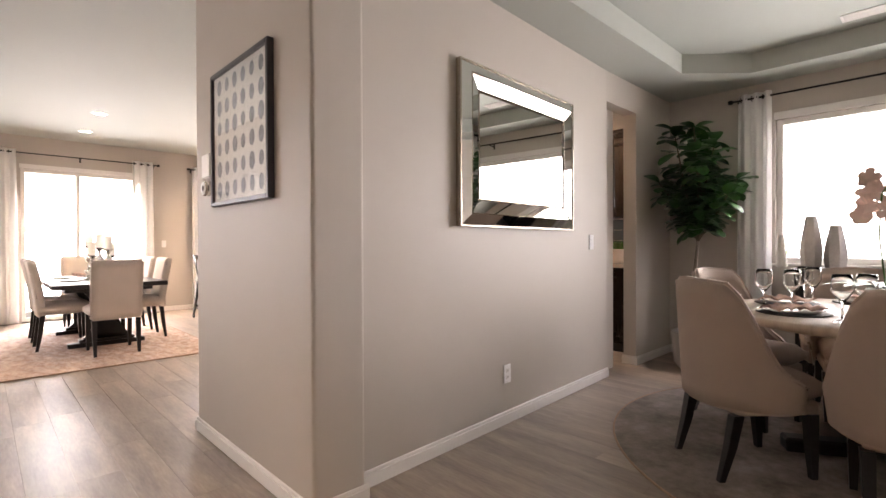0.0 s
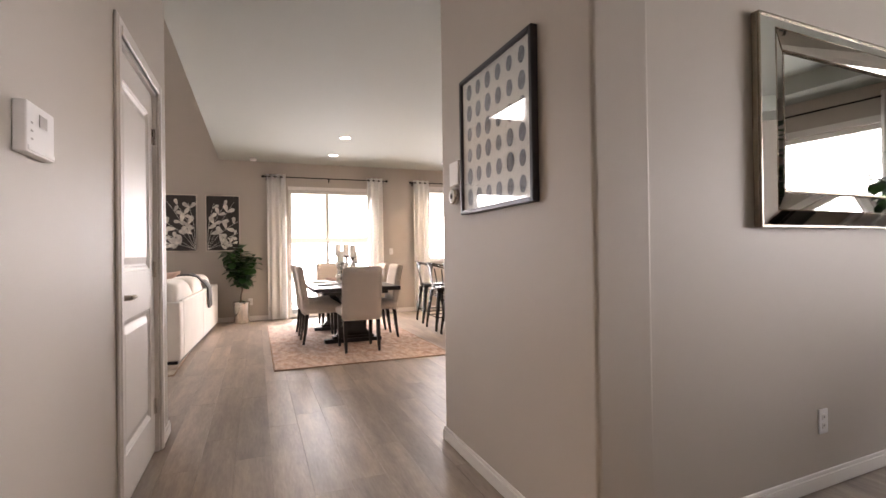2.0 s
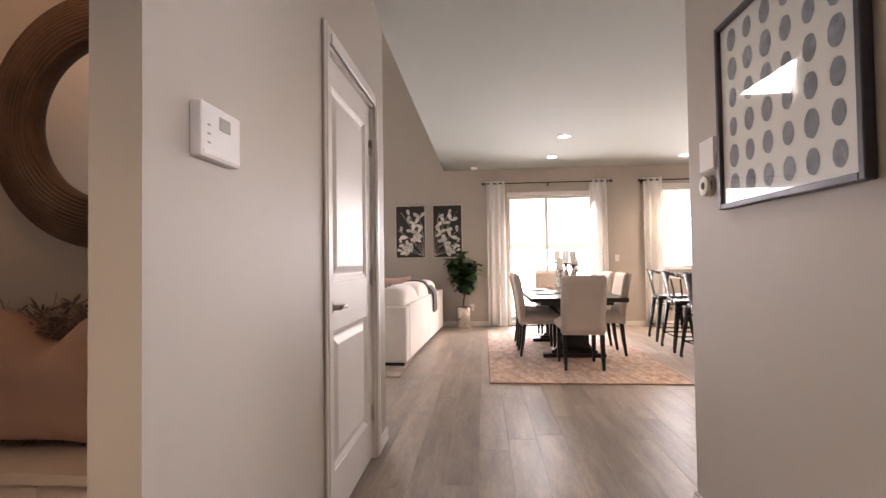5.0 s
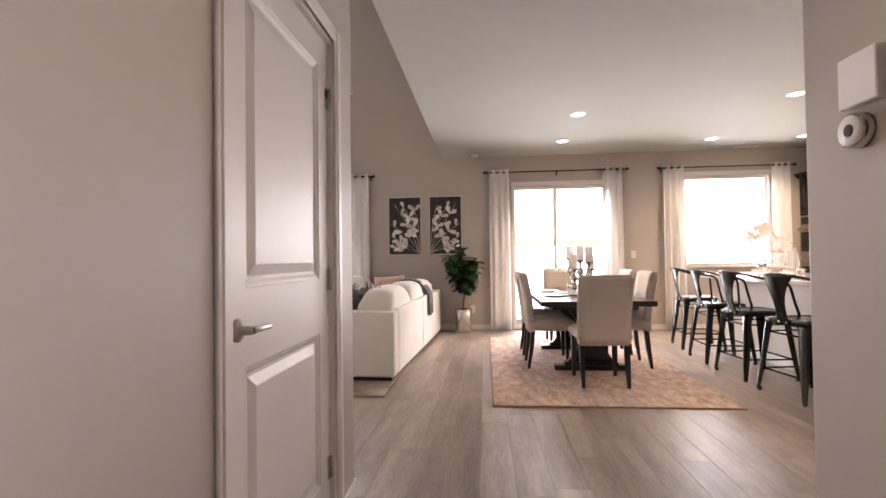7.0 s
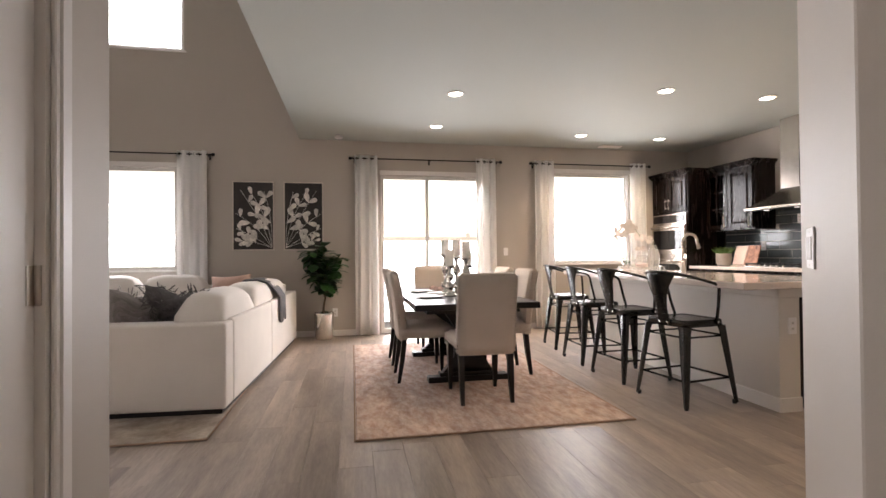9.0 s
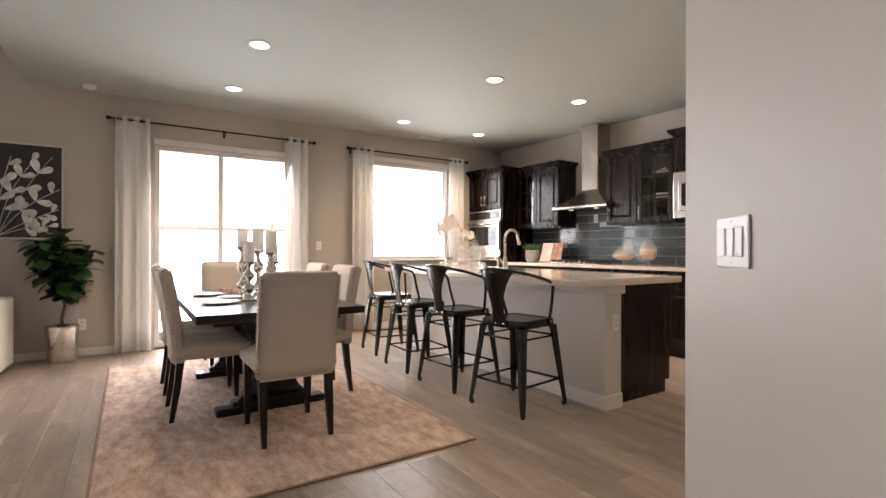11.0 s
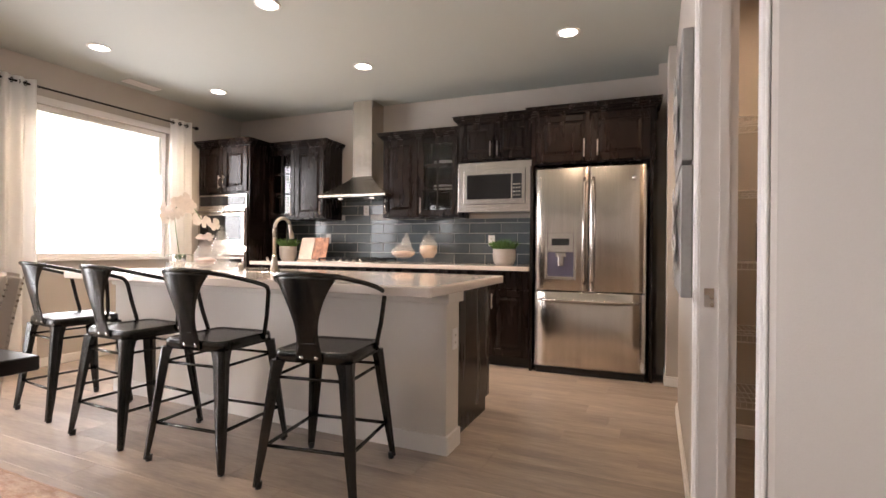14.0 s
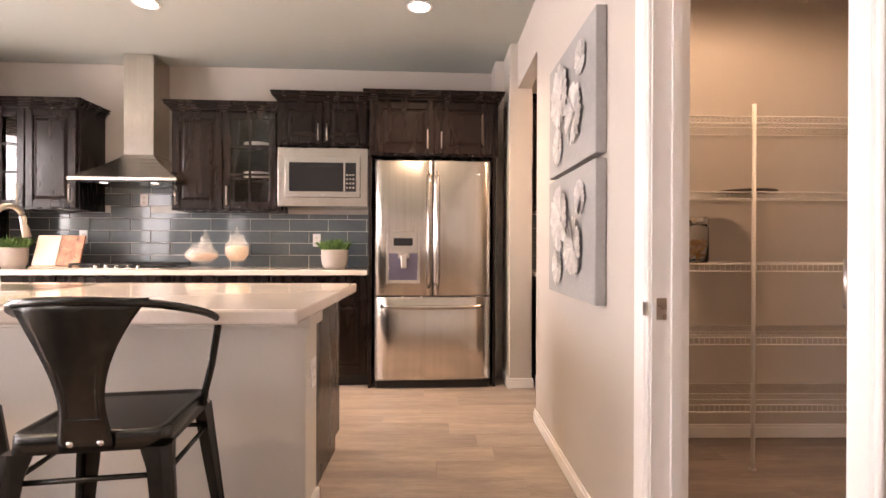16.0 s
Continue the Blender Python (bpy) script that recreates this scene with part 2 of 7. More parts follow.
SUGAR = mat("pale_filling", (0.72, 0.52, 0.38), 0.8, var=0.15, scale=30, fine=120)
SLATE = mat("slate_board", (0.10, 0.085, 0.075), 0.6, var=0.15)
FENCE = mat("cedar_fence", (0.74, 0.66, 0.58), 0.85, var=0.20, scale=3, fine=20, stretch=(6, 6, 0.6))
HAZE = mat("bright_overcast_sky", (1.0, 0.955, 0.885), 1.0, var=0, glow=0.98)
LAWN = mat("lawn", (0.12, 0.17, 0.06), 0.95, var=0.4, scale=3, fine=40, bump=0.6)
PATIOSLAB = mat("patio_concrete", (0.42, 0.40, 0.37), 0.9, var=0.15, scale=2, fine=60, bump=0.3)
WIREWHITE = mat("white_wire", (0.76, 0.73, 0.69), 0.35, var=0.02)
PAGE = mat("cookbook_page", (0.74, 0.58, 0.50), 0.6, var=0.15, scale=6, fine=40)
PHOTO = mat("cookbook_photo", (0.34, 0.15, 0.08), 0.5, var=0.7, scale=12, fine=40)
LILAC = mat("dispenser_light", (0.10, 0.09, 0.13), 0.4, var=0, glow=0.04)
HOODLAMP = mat("hood_lamp_lens", (1.0, 0.92, 0.80), 0.5, var=0, glow=2.5)
PALEWOOD = mat("pale_frame_wood", (0.66, 0.60, 0.53), 0.5, var=0.08, scale=6, fine=50, stretch=(1, 1, 4))
TOFFEE = mat("black_glass_jar", (0.016, 0.013, 0.012), 0.2, var=0.2)


# ---- building blocks ----
def box(bm, x0, x1, y0, y1, z0, z1, bevel=0.0, seg=2, m=None):
    r = bmesh.ops.create_cube(bm, size=1)
    vs = r["verts"]
    for v in vs:
        v.co = Vector((x0 + (v.co.x + 0.5) * (x1 - x0), y0 + (v.co.y + 0.5) * (y1 - y0), z0 + (v.co.z + 0.5) * (z1 - z0)))
    if bevel:
        es = list({e for v in vs for e in v.link_edges})
        r = bmesh.ops.bevel(bm, geom=es, offset=bevel, segments=seg, affect="EDGES", profile=0.5)
        vs = list({v for f in r["faces"] for v in f.verts} | {v for v in vs if v.is_valid})
    if m is not None:
        for v in vs:
            v.co = m @ v.co
    return vs


def lathe(bm, profile, n=24, cx=0.0, cy=0.0, z=0.0):
    """A turned solid: profile rows (radius, height) from the bottom up."""
    rings = []
    for r, h in profile:
        if r < 1e-5:
            rings.append([bm.verts.new((cx, cy, z + h))])
        else:
            rings.append([bm.verts.new((cx + r * math.cos(2 * math.pi * i / n), cy + r * math.sin(2 * math.pi * i / n), z + h)) for i in range(n)])
    for a, b in zip(rings, rings[1:]):
        for i in range(n):
            j = (i + 1) % n
            if len(a) == 1 and len(b) == 1:
                continue
            if len(a) == 1:
                bm.faces.new((a[0], b[j], b[i]))
            elif len(b) == 1:
                bm.faces.new((a[i], a[j], b[0]))
            else:
                bm.faces.new((a[i], a[j], b[j], b[i]))
    for f in bm.faces:
        f.smooth = True
    return rings


def tube(bm, pts, r, n=8, closed=False, taper=None):
    """A round bar along a line of points."""
    pts = [Vector(p) for p in pts]
    rings = []
    k = len(pts)
    up = Vector((0.13, 0.21, 0.97))
    for i, p in enumerate(pts):
        a = pts[(i - 1) % k] if (closed or i) else p
        b = pts[(i + 1) % k] if (closed or i < k - 1) else p
        d = (b - a).normalized()
        u = d.cross(up)
        u = u.normalized() if u.length > 1e-3 else Vector((1, 0, 0))
        w = d.cross(u).normalized()
        rad = r if taper is None else r + (taper - r) * i / (k - 1)
        rings.append([bm.verts.new(p + (u * math.cos(2 * math.pi * j / n) + w * math.sin(2 * math.pi * j / n)) * rad) for j in range(n)])
    span = k if closed else k - 1
    for i in range(span):
        a, b = rings[i], rings[(i + 1) % k]
        for j in range(n):
            f = bm.faces.new((a[j], a[(j + 1) % n], b[(j + 1) % n], b[j]))
            f.smooth = True
    if not closed:
        bm.faces.new(rings[0][::-1])
        bm.faces.new(rings[-1])


def sheet(bm, grid, thick, closed=False):
    """A curved panel of some thickness from rows of points."""
    rows, cols = len(grid), len(grid[0])
    nrm = []
    for i in range(rows):
        line = []
        for j in range(cols):
            a, b = Vector(grid[max(i - 1, 0)][j]), Vector(grid[min(i + 1, rows - 1)][j])
            c, d = Vector(grid[i][max(j - 1, 0)]), Vector(grid[i][min(j + 1, cols - 1)])
            line.append((b - a).cross(d - c).normalized())
        nrm.append(line)
    f0 = [[bm.verts.new(Vector(grid[i][j]) + nrm[i][j] * thick / 2) for j in range(cols)] for i in range(rows)]
    f1 = [[bm.verts.new(Vector(grid[i][j]) - nrm[i][j] * thick / 2) for j in range(cols)] for i in range(rows)]
    for i in range(rows - 1):
        for j in range(cols - 1):
            bm.faces.new((f0[i][j], f0[i + 1][j], f0[i + 1][j + 1], f0[i][j + 1])).smooth = True
            bm.faces.new((f1[i][j], f1[i][j + 1], f1[i + 1][j + 1], f1[i + 1][j])).smooth = True
    for i in range(rows - 1):
        bm.faces.new((f0[i][0], f1[i][0], f1[i + 1][0], f0[i + 1][0]))
        bm.faces.new((f0[i][-1], f0[i + 1][-1], f1[i + 1][-1], f1[i][-1]))
    for j in range(cols - 1):
        bm.faces.new((f0[0][j], f0[0][j + 1], f1[0][j + 1], f1[0][j]))
        bm.faces.new((f0[-1][j], f1[-1][j], f1[-1][j + 1], f0[-1][j + 1]))


def finish(name, bm, material):
    me = bpy.data.meshes.new(name)
    bmesh.ops.recalc_face_normals(bm, faces=bm.faces)
    bm.to_mesh(me)
    bm.free()
    me.materials.append(material)
    return me


def part(name, bm, material, parent, label=""):
    ob = new(name, finish(name, bm, material))
    ob.parent = parent
    return tagged(ob, label)


def thing(name, m, label, category, group=""):
    ob = new(name)
    ob.empty_display_size = 0.1
    ob.matrix_world = m
    return tagged(ob, label, category, group)


def structure(name, bm, material, label, category="wall"):
    return tagged(new(name, finish(name, bm, material)), label, category, kind="structure")


def bx(*a, **k):
    bm = bmesh.new()
    box(bm, *a, **k)
    return bm


def lz(profile, n=24):
    bm = bmesh.new()
    lathe(bm, profile, n)
    return bm


def smoothed(ob):
    for p in ob.data.polygons:
        p.use_smooth = True
    return ob


def cushion(w, d, h, puff=0.6, n=10, sag=0.0):
    """A soft pad: a rounded slab centred on the origin, z from 0 to h."""
    bm = bmesh.new()
    ring = []
    def prof(u):
        return (1 - abs(u) ** 4) ** 0.5
    top, bot = [], []
    for i in range(n + 1):
        a, b = [], []
        for j in range(n + 1):
            u, v = 2 * i / n - 1, 2 * j / n - 1
            k = prof(u) * prof(v)
            pin = 1 - 0.07 * (abs(u) ** 2) * (1 - abs(v) ** 2) * puff
            pin2 = 1 - 0.07 * (abs(v) ** 2) * (1 - abs(u) ** 2) * puff
            wob = 0.03 * h * noise.noise((u * 2.1 + w * 7, v * 2.3 + d * 5, h * 9))
            x, y = u * w / 2 * pin2, v * d / 2 * pin
            z = h / 2 * ((1 - puff) + puff * k) if 0 < i < n and 0 < j < n else h / 2 * (1 - puff) * 0.6
            a.append(bm.verts.new((x, y, h / 2 + z + wob)))
            b.append(bm.verts.new((x, y, h / 2 - z + wob)))
        top.append(a), bot.append(b)
    for i in range(n):
        for j in range(n):
            bm.faces.new((top[i][j], top[i + 1][j], top[i + 1][j + 1], top[i][j + 1]))
            bm.faces.new((bot[i][j], bot[i][j + 1], bot[i + 1][j + 1], bot[i + 1][j]))
    for i in range(n):
        for a, b, c, d2 in ((top[i][0], top[i + 1][0], bot[i + 1][0], bot[i][0]), (top[i + 1][n], top[i][n], bot[i][n], bot[i + 1][n]),
                            (top[0][i + 1], top[0][i], bot[0][i], bot[0][i + 1]), (top[n][i], top[n][i + 1], bot[n][i + 1], bot[n][i])):
            bm.faces.new((a, b, c, d2))
    for f in bm.faces:
        f.smooth = True
    return bm


# ---- structure ----
CZ = 2.74             # flat ceiling
HIGH = 5.60           # ceiling of the two-storey living room


def wall(name, axis, at, thick, a0, a1, z0, z1, holes=(), label="matte greige painted plaster wall", material=None, rounded=0.0):
    """A wall whose face is at `at` across x or y, running a0 to a1, with openings (a0, a1, z0, z1)."""
    bm = bmesh.new()
    cuts = sorted({a0, a1, *[h[0] for h in holes], *[h[1] for h in holes]})
    def slab(p, q, lo, hi):
        if hi - lo < 1e-4:
            return
        if axis == "x":
            box(bm, min(at, at + thick), max(at, at + thick), p, q, lo, hi, rounded, 3)
        else:
            box(bm, p, q, min(at, at + thick), max(at, at + thick), lo, hi, rounded, 3)
    for p, q in zip(cuts, cuts[1:]):
        inside = sorted([h for h in holes if h[0] <= p + 1e-6 and h[1] >= q - 1e-6], key=lambda h: h[2])
        lo = z0
        for h in inside:
            slab(p, q, lo, h[2])
            lo = h[3]
        slab(p, q, lo, z1)
    return structure(name, bm, material or PAINT, label)


# garden wall with three windows, the high window and the sliding door
WIN_L = (-3.95, -2.15, 0.95, 2.31)
WIN_H = (-3.44, -2.06, 3.86, 5.24)
DOOR_P = (0.52, 2.02, 0.02, 2.27)
WIN_K = (3.13, 4.42, 0.97, 2.36)
wall("wall_north", "y", PATIO, 0.16, -5.6, 6.2, 0, HIGH, [WIN_L, WIN_H, DOOR_P, WIN_K])
wall("wall_west", "x", -5.6, -0.15, 3.8, 9.46, 0, HIGH)
wall("wall_living_south", "y", 3.93, -0.12, -5.6, -0.68, 0, HIGH)
wall("wall_bulkhead", "x", -0.585, 0.14, 3.93, PATIO, CZ + 0.12, HIGH)
wall("wall_above_hall", "y", 3.93, -0.12, -0.68, 0.0, CZ + 0.12, HIGH)
# hall: closet side, then the bench alcove
wall("wall_closet", "x", -0.56, -0.08, 1.69, 3.93, 0, CZ, [(2.79, 3.66, 0, 2.09)])
wall("wall_alcove_return", "x", -0.641, -0.03, 1.692, 2.76, 0, CZ)
wall("wall_alcove", "y", 2.76, 0.10, -2.32, -0.64, 0, CZ)
wall("wall_closet_back", "y", 2.80, 1.0, -2.2, -1.5, 0, CZ)
wall("wall_foyer_west", "x", -2.2, -0.12, -2.2, 2.75, 0, CZ)
wall("wall_south", "y", -2.2, -0.15, -2.7, 6.2, 0, CZ)
# hall: picture wall and the dining side
bm = bmesh.new()
box(bm, 1.04, 1.29, 1.74, 3.15, 0, CZ, 0.016, 3)
structure("wall_hall_east", bm, PAINT, "greige wall with softly rounded corners")
bm = bmesh.new()
plan = [(1.055, 3.14), (1.885, 4.033), (1.905, 4.052), (1.93, 4.058), (1.998, 4.058), (1.998, 3.05), (1.291, 2.90), (1.291, 3.14)]
lo_ring = [bm.verts.new((x, y, 0)) for x, y in plan]
hi_ring = [bm.verts.new((x, y, CZ)) for x, y in plan]
for i in range(len(plan)):
    j = (i + 1) % len(plan)
    bm.faces.new((lo_ring[i], lo_ring[j], hi_ring[j], hi_ring[i]))
bm.faces.new(hi_ring)
structure("wall_switches", bm, PAINT, "greige wall set at an angle between hall and pantry")
# the long dining wall runs three degrees out of square from the doorway on
DINING = pose(3.90, 1.97, 0, 0, 0, 3)
wall("wall_dining", "y", 0.0, 0.12, -2.63, 0.0, 0, CZ).matrix_world = DINING
wall("wall_dining_door", "y", 1.97, 0.12, 3.901, 5.25, 0, CZ, [(3.901, 4.46, 0, 2.33)])
WIN_D = (-1.35, 1.05, 0.95, 2.24)
wall("wall_dining_east", "x", 5.25, 0.15, -2.2, 2.09, 0, CZ, [WIN_D])
# pantry block and the wall with the canvases
wall("wall_canvases", "y", 4.14, -0.10, 2.61, 4.25, 0, CZ)
wall("wall_pantry_head", "y", 4.10, -0.10, 1.998, 2.61, 2.07, CZ)
wall("wall_pantry_west", "x", 1.998, 0.05, 2.09, 3.03, 0, CZ)
wall("wall_canvases_lintel", "y", 4.14, -0.10, 4.25, 4.98, 2.38, CZ)
wall("wall_pantry_east", "x", 3.98, 0.27, 2.09, 4.04, 0, CZ)
wall("wall_butler_east", "x", 5.42, 0.12, 2.09, 4.20, 0, CZ)
bm = bmesh.new()
box(bm, 4.98, 5.40, 4.02, 4.20, 0, CZ, 0.008, 2)
structure("wall_stub", bm, PAINT, "short greige wall end beside the fridge")
# kitchen wall
K = pose(5.66, 4.25, 0, 0, 0, 2.4)
bm = bmesh.new()
box(bm, 0, 0.15, -0.10, 5.25, 0, CZ, m=K)
structure("wall_kitchen", bm, PAINT, "greige painted kitchen wall")
wall("wall_fridge_side", "y", 4.27, -0.10, 5.36, 5.80, 0, CZ)

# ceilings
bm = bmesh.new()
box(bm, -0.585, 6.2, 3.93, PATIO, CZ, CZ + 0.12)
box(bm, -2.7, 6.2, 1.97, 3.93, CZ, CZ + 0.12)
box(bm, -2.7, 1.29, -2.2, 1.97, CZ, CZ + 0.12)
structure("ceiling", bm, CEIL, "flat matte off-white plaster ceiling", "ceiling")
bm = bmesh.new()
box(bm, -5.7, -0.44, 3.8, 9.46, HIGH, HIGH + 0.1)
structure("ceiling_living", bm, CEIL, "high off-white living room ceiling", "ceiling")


def tray_ceiling():
    """Dropped border with a raised centre whose corners are cut off."""
    bm = bmesh.new()
    lo, hi = 2.585, 2.75
    x0, x1, y0, y1, c = 1.9, 4.86, -1.75, 1.56, 0.42
    inner = [(x0 + c, y0), (x1 - c, y0), (x1, y0 + c), (x1, y1 - c), (x1 - c, y1), (x0 + c, y1), (x0, y1 - c), (x0, y0 + c)]
    X0, X1, Y0, Y1 = 1.29, 5.25, -2.2, 1.97
    outer = [(X0 + c, Y0), (X1 - c, Y0), (X1, Y0 + c), (X1, Y1 - c), (X1 - c, Y1), (X0 + c, Y1), (X0, Y1 - c), (X0, Y0 + c)]
    a = [bm.verts.new((x, y, lo)) for x, y in inner]
    b = [bm.verts.new((x, y, lo)) for x, y in outer]
    t = [bm.verts.new((x, y, hi)) for x, y in inner]
    for i in range(8):
        j = (i + 1) % 8
        bm.faces.new((a[i], a[j], b[j], b[i]))
        bm.faces.new((a[i], t[i], t[j], a[j]))
    bm.faces.new(t)
    corner = [((X0, Y0), 7, 0), ((X1, Y0), 1, 2), ((X1, Y1), 3, 4), ((X0, Y1), 5, 6)]
    for (x, y), i, j in corner:
        bm.faces.new((b[i], b[j], bm.verts.new((x, y, lo))))
    up = [bm.verts.new((x, y, hi + 0.1)) for x, y in ((X0, Y0), (X1, Y0), (X1, Y1), (X0, Y1))]
    bm.faces.new(up)
    edge = [bm.verts.new((X0, Y0, lo)), bm.verts.new((X0, Y1, lo))]
    bm.faces.new((edge[0], edge[1], up[3], up[0]))
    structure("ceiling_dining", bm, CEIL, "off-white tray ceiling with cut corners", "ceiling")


tray_ceiling()


def baseboard(name, pts, h=0.085, t=0.014, label="white painted baseboard"):
    """A skirting board along a line of floor points; the room lies to the left of the way."""
    bm = bmesh.new()
    for (x0, y0), (x1, y1) in zip(pts, pts[1:]):
        d = Vector((x1 - x0, y1 - y0, 0))
        n = Vector((-d.y, d.x, 0)).normalized()
        ang = math.atan2(d.y, d.x)
        m = Matrix.Translation((x0, y0, 0)) @ Matrix.Rotation(ang, 4, "Z")
        box(bm, -t * 0.9, d.length + t * 0.9, 0.001, t, 0.006, h - 0.02, m=m)
        box(bm, -t * 0.7, d.length + t * 0.7, 0.001, t * 0.7, h - 0.02, h, 0.003, 1, m=m)
    tagged(new(name, finish(name, bm, TRIM)), label, "baseboard", kind="structure")


baseboard("baseboard_hall_east", [(1.29, 1.74), (1.04, 1.74), (1.04, 3.14), (1.885, 4.04)])
baseboard("baseboard_dining", [(3.90, 1.97), (1.29, 1.834)])
baseboard("baseboard_dining_corner", [(5.25, -2.2), (5.25, 1.97), (4.46, 1.97), (4.46, 2.09)])
baseboard("baseboard_canvases", [(2.72, 4.14), (4.25, 4.14), (4.25, 4.04)])
baseboard("baseboard_stub", [(4.98, 4.02), (4.98, 4.20), (5.30, 4.20)])
baseboard("baseboard_closet", [(-0.56, 1.69), (-0.56, 2.72)][::-1])
baseboard("baseboard_closet_end", [(-0.56, 3.73), (-0.56, 3.93), (-1.5, 3.93)][::-1])
baseboard("baseboard_garden_a", [(0.45, PATIO), (-5.6, PATIO)])
baseboard("baseboard_garden_b", [(4.75, PATIO), (2.09, PATIO)])
baseboard("baseboard_pantry", [(3.98, 2.09), (3.98, 4.04)])


# ---- windows ----
def window(name, axis, at, depth, a0, a1, z0, z1, mullions=(), label="white vinyl window with bright glass", sill=True, rails=()):
    """Frame, sill and panes in an opening; axis y: the wall runs along x."""
    ob = new(name)
    tagged(ob, label, "window", kind="structure")
    w = 0.05
    def b(p0, p1, d0, d1, lo, hi):
        if axis == "y":
            return bx(p0, p1, at + d0, at + d1, lo, hi, bevel=0.004, seg=1)
        return bx(at + d0, at + d1, p0, p1, lo, hi, bevel=0.004, seg=1)
    edges = [(a0, a0 + w, z0, z1), (a1 - w, a1, z0, z1), (a0 + w, a1 - w, z0, z0 + w), (a0 + w, a1 - w, z1 - w, z1)]
    edges += [(mx - w / 2, mx + w / 2, z0 + w, z1 - w) for mx in mullions]
    for e in edges:
        part("window_frame", b(e[0], e[1], depth - 0.05, depth, e[2], e[3]), TRIM, ob)
    stops = [a0 + w, *[v for mx in mullions for v in (mx - w / 2, mx + w / 2)], a1 - w]
    for i in range(0, len(stops), 2):
        pane = part("pane", b(stops[i], stops[i + 1], depth - 0.03, depth - 0.022, z0 + w, z1 - w), PANE, ob, "clear glass pane")
        pane.visible_shadow = False
    if sill:
        part("window_sill", b(a0 - 0.03, a1 + 0.03, -0.025, depth - 0.05, z0 - 0.022, z0 - 0.001), TRIM, ob)
    return ob


window("window_1", "y", PATIO, 0.10, *WIN_L, mullions=(-3.05,), label="wide white vinyl living room window")
window("window_2", "y", PATIO, 0.10, *WIN_H, label="high square white vinyl window")
window("window_3", "y", PATIO, 0.10, *WIN_K, label="white vinyl kitchen window above the floor rug")
window("window_4", "x", 5.25, 0.10, *WIN_D, label="wide white vinyl dining room window")
sl = window("sliding_door", "y", PATIO, 0.12, *DOOR_P, mullions=(1.20,), label="white sliding glass patio door, closed", sill=False)
part("door_track", bx(DOOR_P[0], DOOR_P[1], PATIO + 0.0, PATIO + 0.15, 0.0, 0.019), STEELH, sl, "metal threshold")
part("handle", bx(1.165, 1.185, PATIO + 0.045, PATIO + 0.068, 0.95, 1.20, bevel=0.004), TRIM, sl)
for nm, ax, at, (a0, a1, z0, z1) in (("window_trim_1", "y", PATIO, WIN_L), ("window_trim_2", "y", PATIO, WIN_K), ("window_trim_3", "y", PATIO, DOOR_P), ("window_trim_4", "x", 5.25, WIN_D)):
    bm = bmesh.new()
    if ax == "y":
        box(bm, a0 - 0.01, a1 + 0.01, at - 0.014, at - 0.001, z1 - 0.005, z1 + 0.06, 0.003, 1)
    else:
        box(bm, at - 0.014, at - 0.001, a0 - 0.01, a1 + 0.01, z1 - 0.005, z1 + 0.06, 0.003, 1)
    structure(nm, bm, TRIM, "white head trim above the window", "trim")


# ---- ground outside ----
bm = bmesh.new()
bmesh.ops.create_grid(bm, x_segments=2, y_segments=2, size=400)
for v in bm.verts:
    v.co.z = -0.16
structure("ground", bm, LAWN, "green lawn round the house", "ground")
structure("patio", bx(-1.5, 4.5, 9.46, 12.5, -0.15, -0.02, bevel=0.01), PATIOSLAB, "pale concrete patio slab", "pavement")


def sky_backdrop():
    """Bright, even sky far behind the garden."""
    bm = bmesh.new()
    n, r = 24, 140.0
    a = [bm.verts.new((r * math.sin(radians(-70 + 190 * i / n)), r * math.cos(radians(-70 + 190 * i / n)), -0.1)) for i in range(n + 1)]
    b = [bm.verts.new((v.co.x, v.co.y, 90)) for v in a]
    for i in range(n):
        bm.faces.new((a[i], a[i + 1], b[i + 1], b[i]))
    structure("backdrop_bright_sky", bm, HAZE, "bright hazy overcast sky", "sky")


sky_backdrop()


def garden_fence():
    f = thing("garden_fence", pose(0, 14.6, -0.16), "pale wooden board fence behind the lawn", "fence")
    board = finish("board", bx(-0.068, 0.068, -0.009, 0.009, 0.03, 1.75, bevel=0.003, seg=1), FENCE)
    for i in range(90):
        o = new("board", board)
        o.parent = f
        o.location = (-7.0 + i * 0.14, 0, 0)
    post = finish("post", bx(-0.05, 0.05, 0.012, 0.11, 0, 1.85, bevel=0.004, seg=1), FENCE)
    for i in range(6):
        o = new("post", post)
        o.parent = f
        o.location = (-6.9 + i * 2.5, 0, 0)
    for z in (0.35, 1.45):
        part("rail", bx(-7.0, 5.6, 0.0105, 0.05, z, z + 0.09), FENCE, f)


garden_fence()


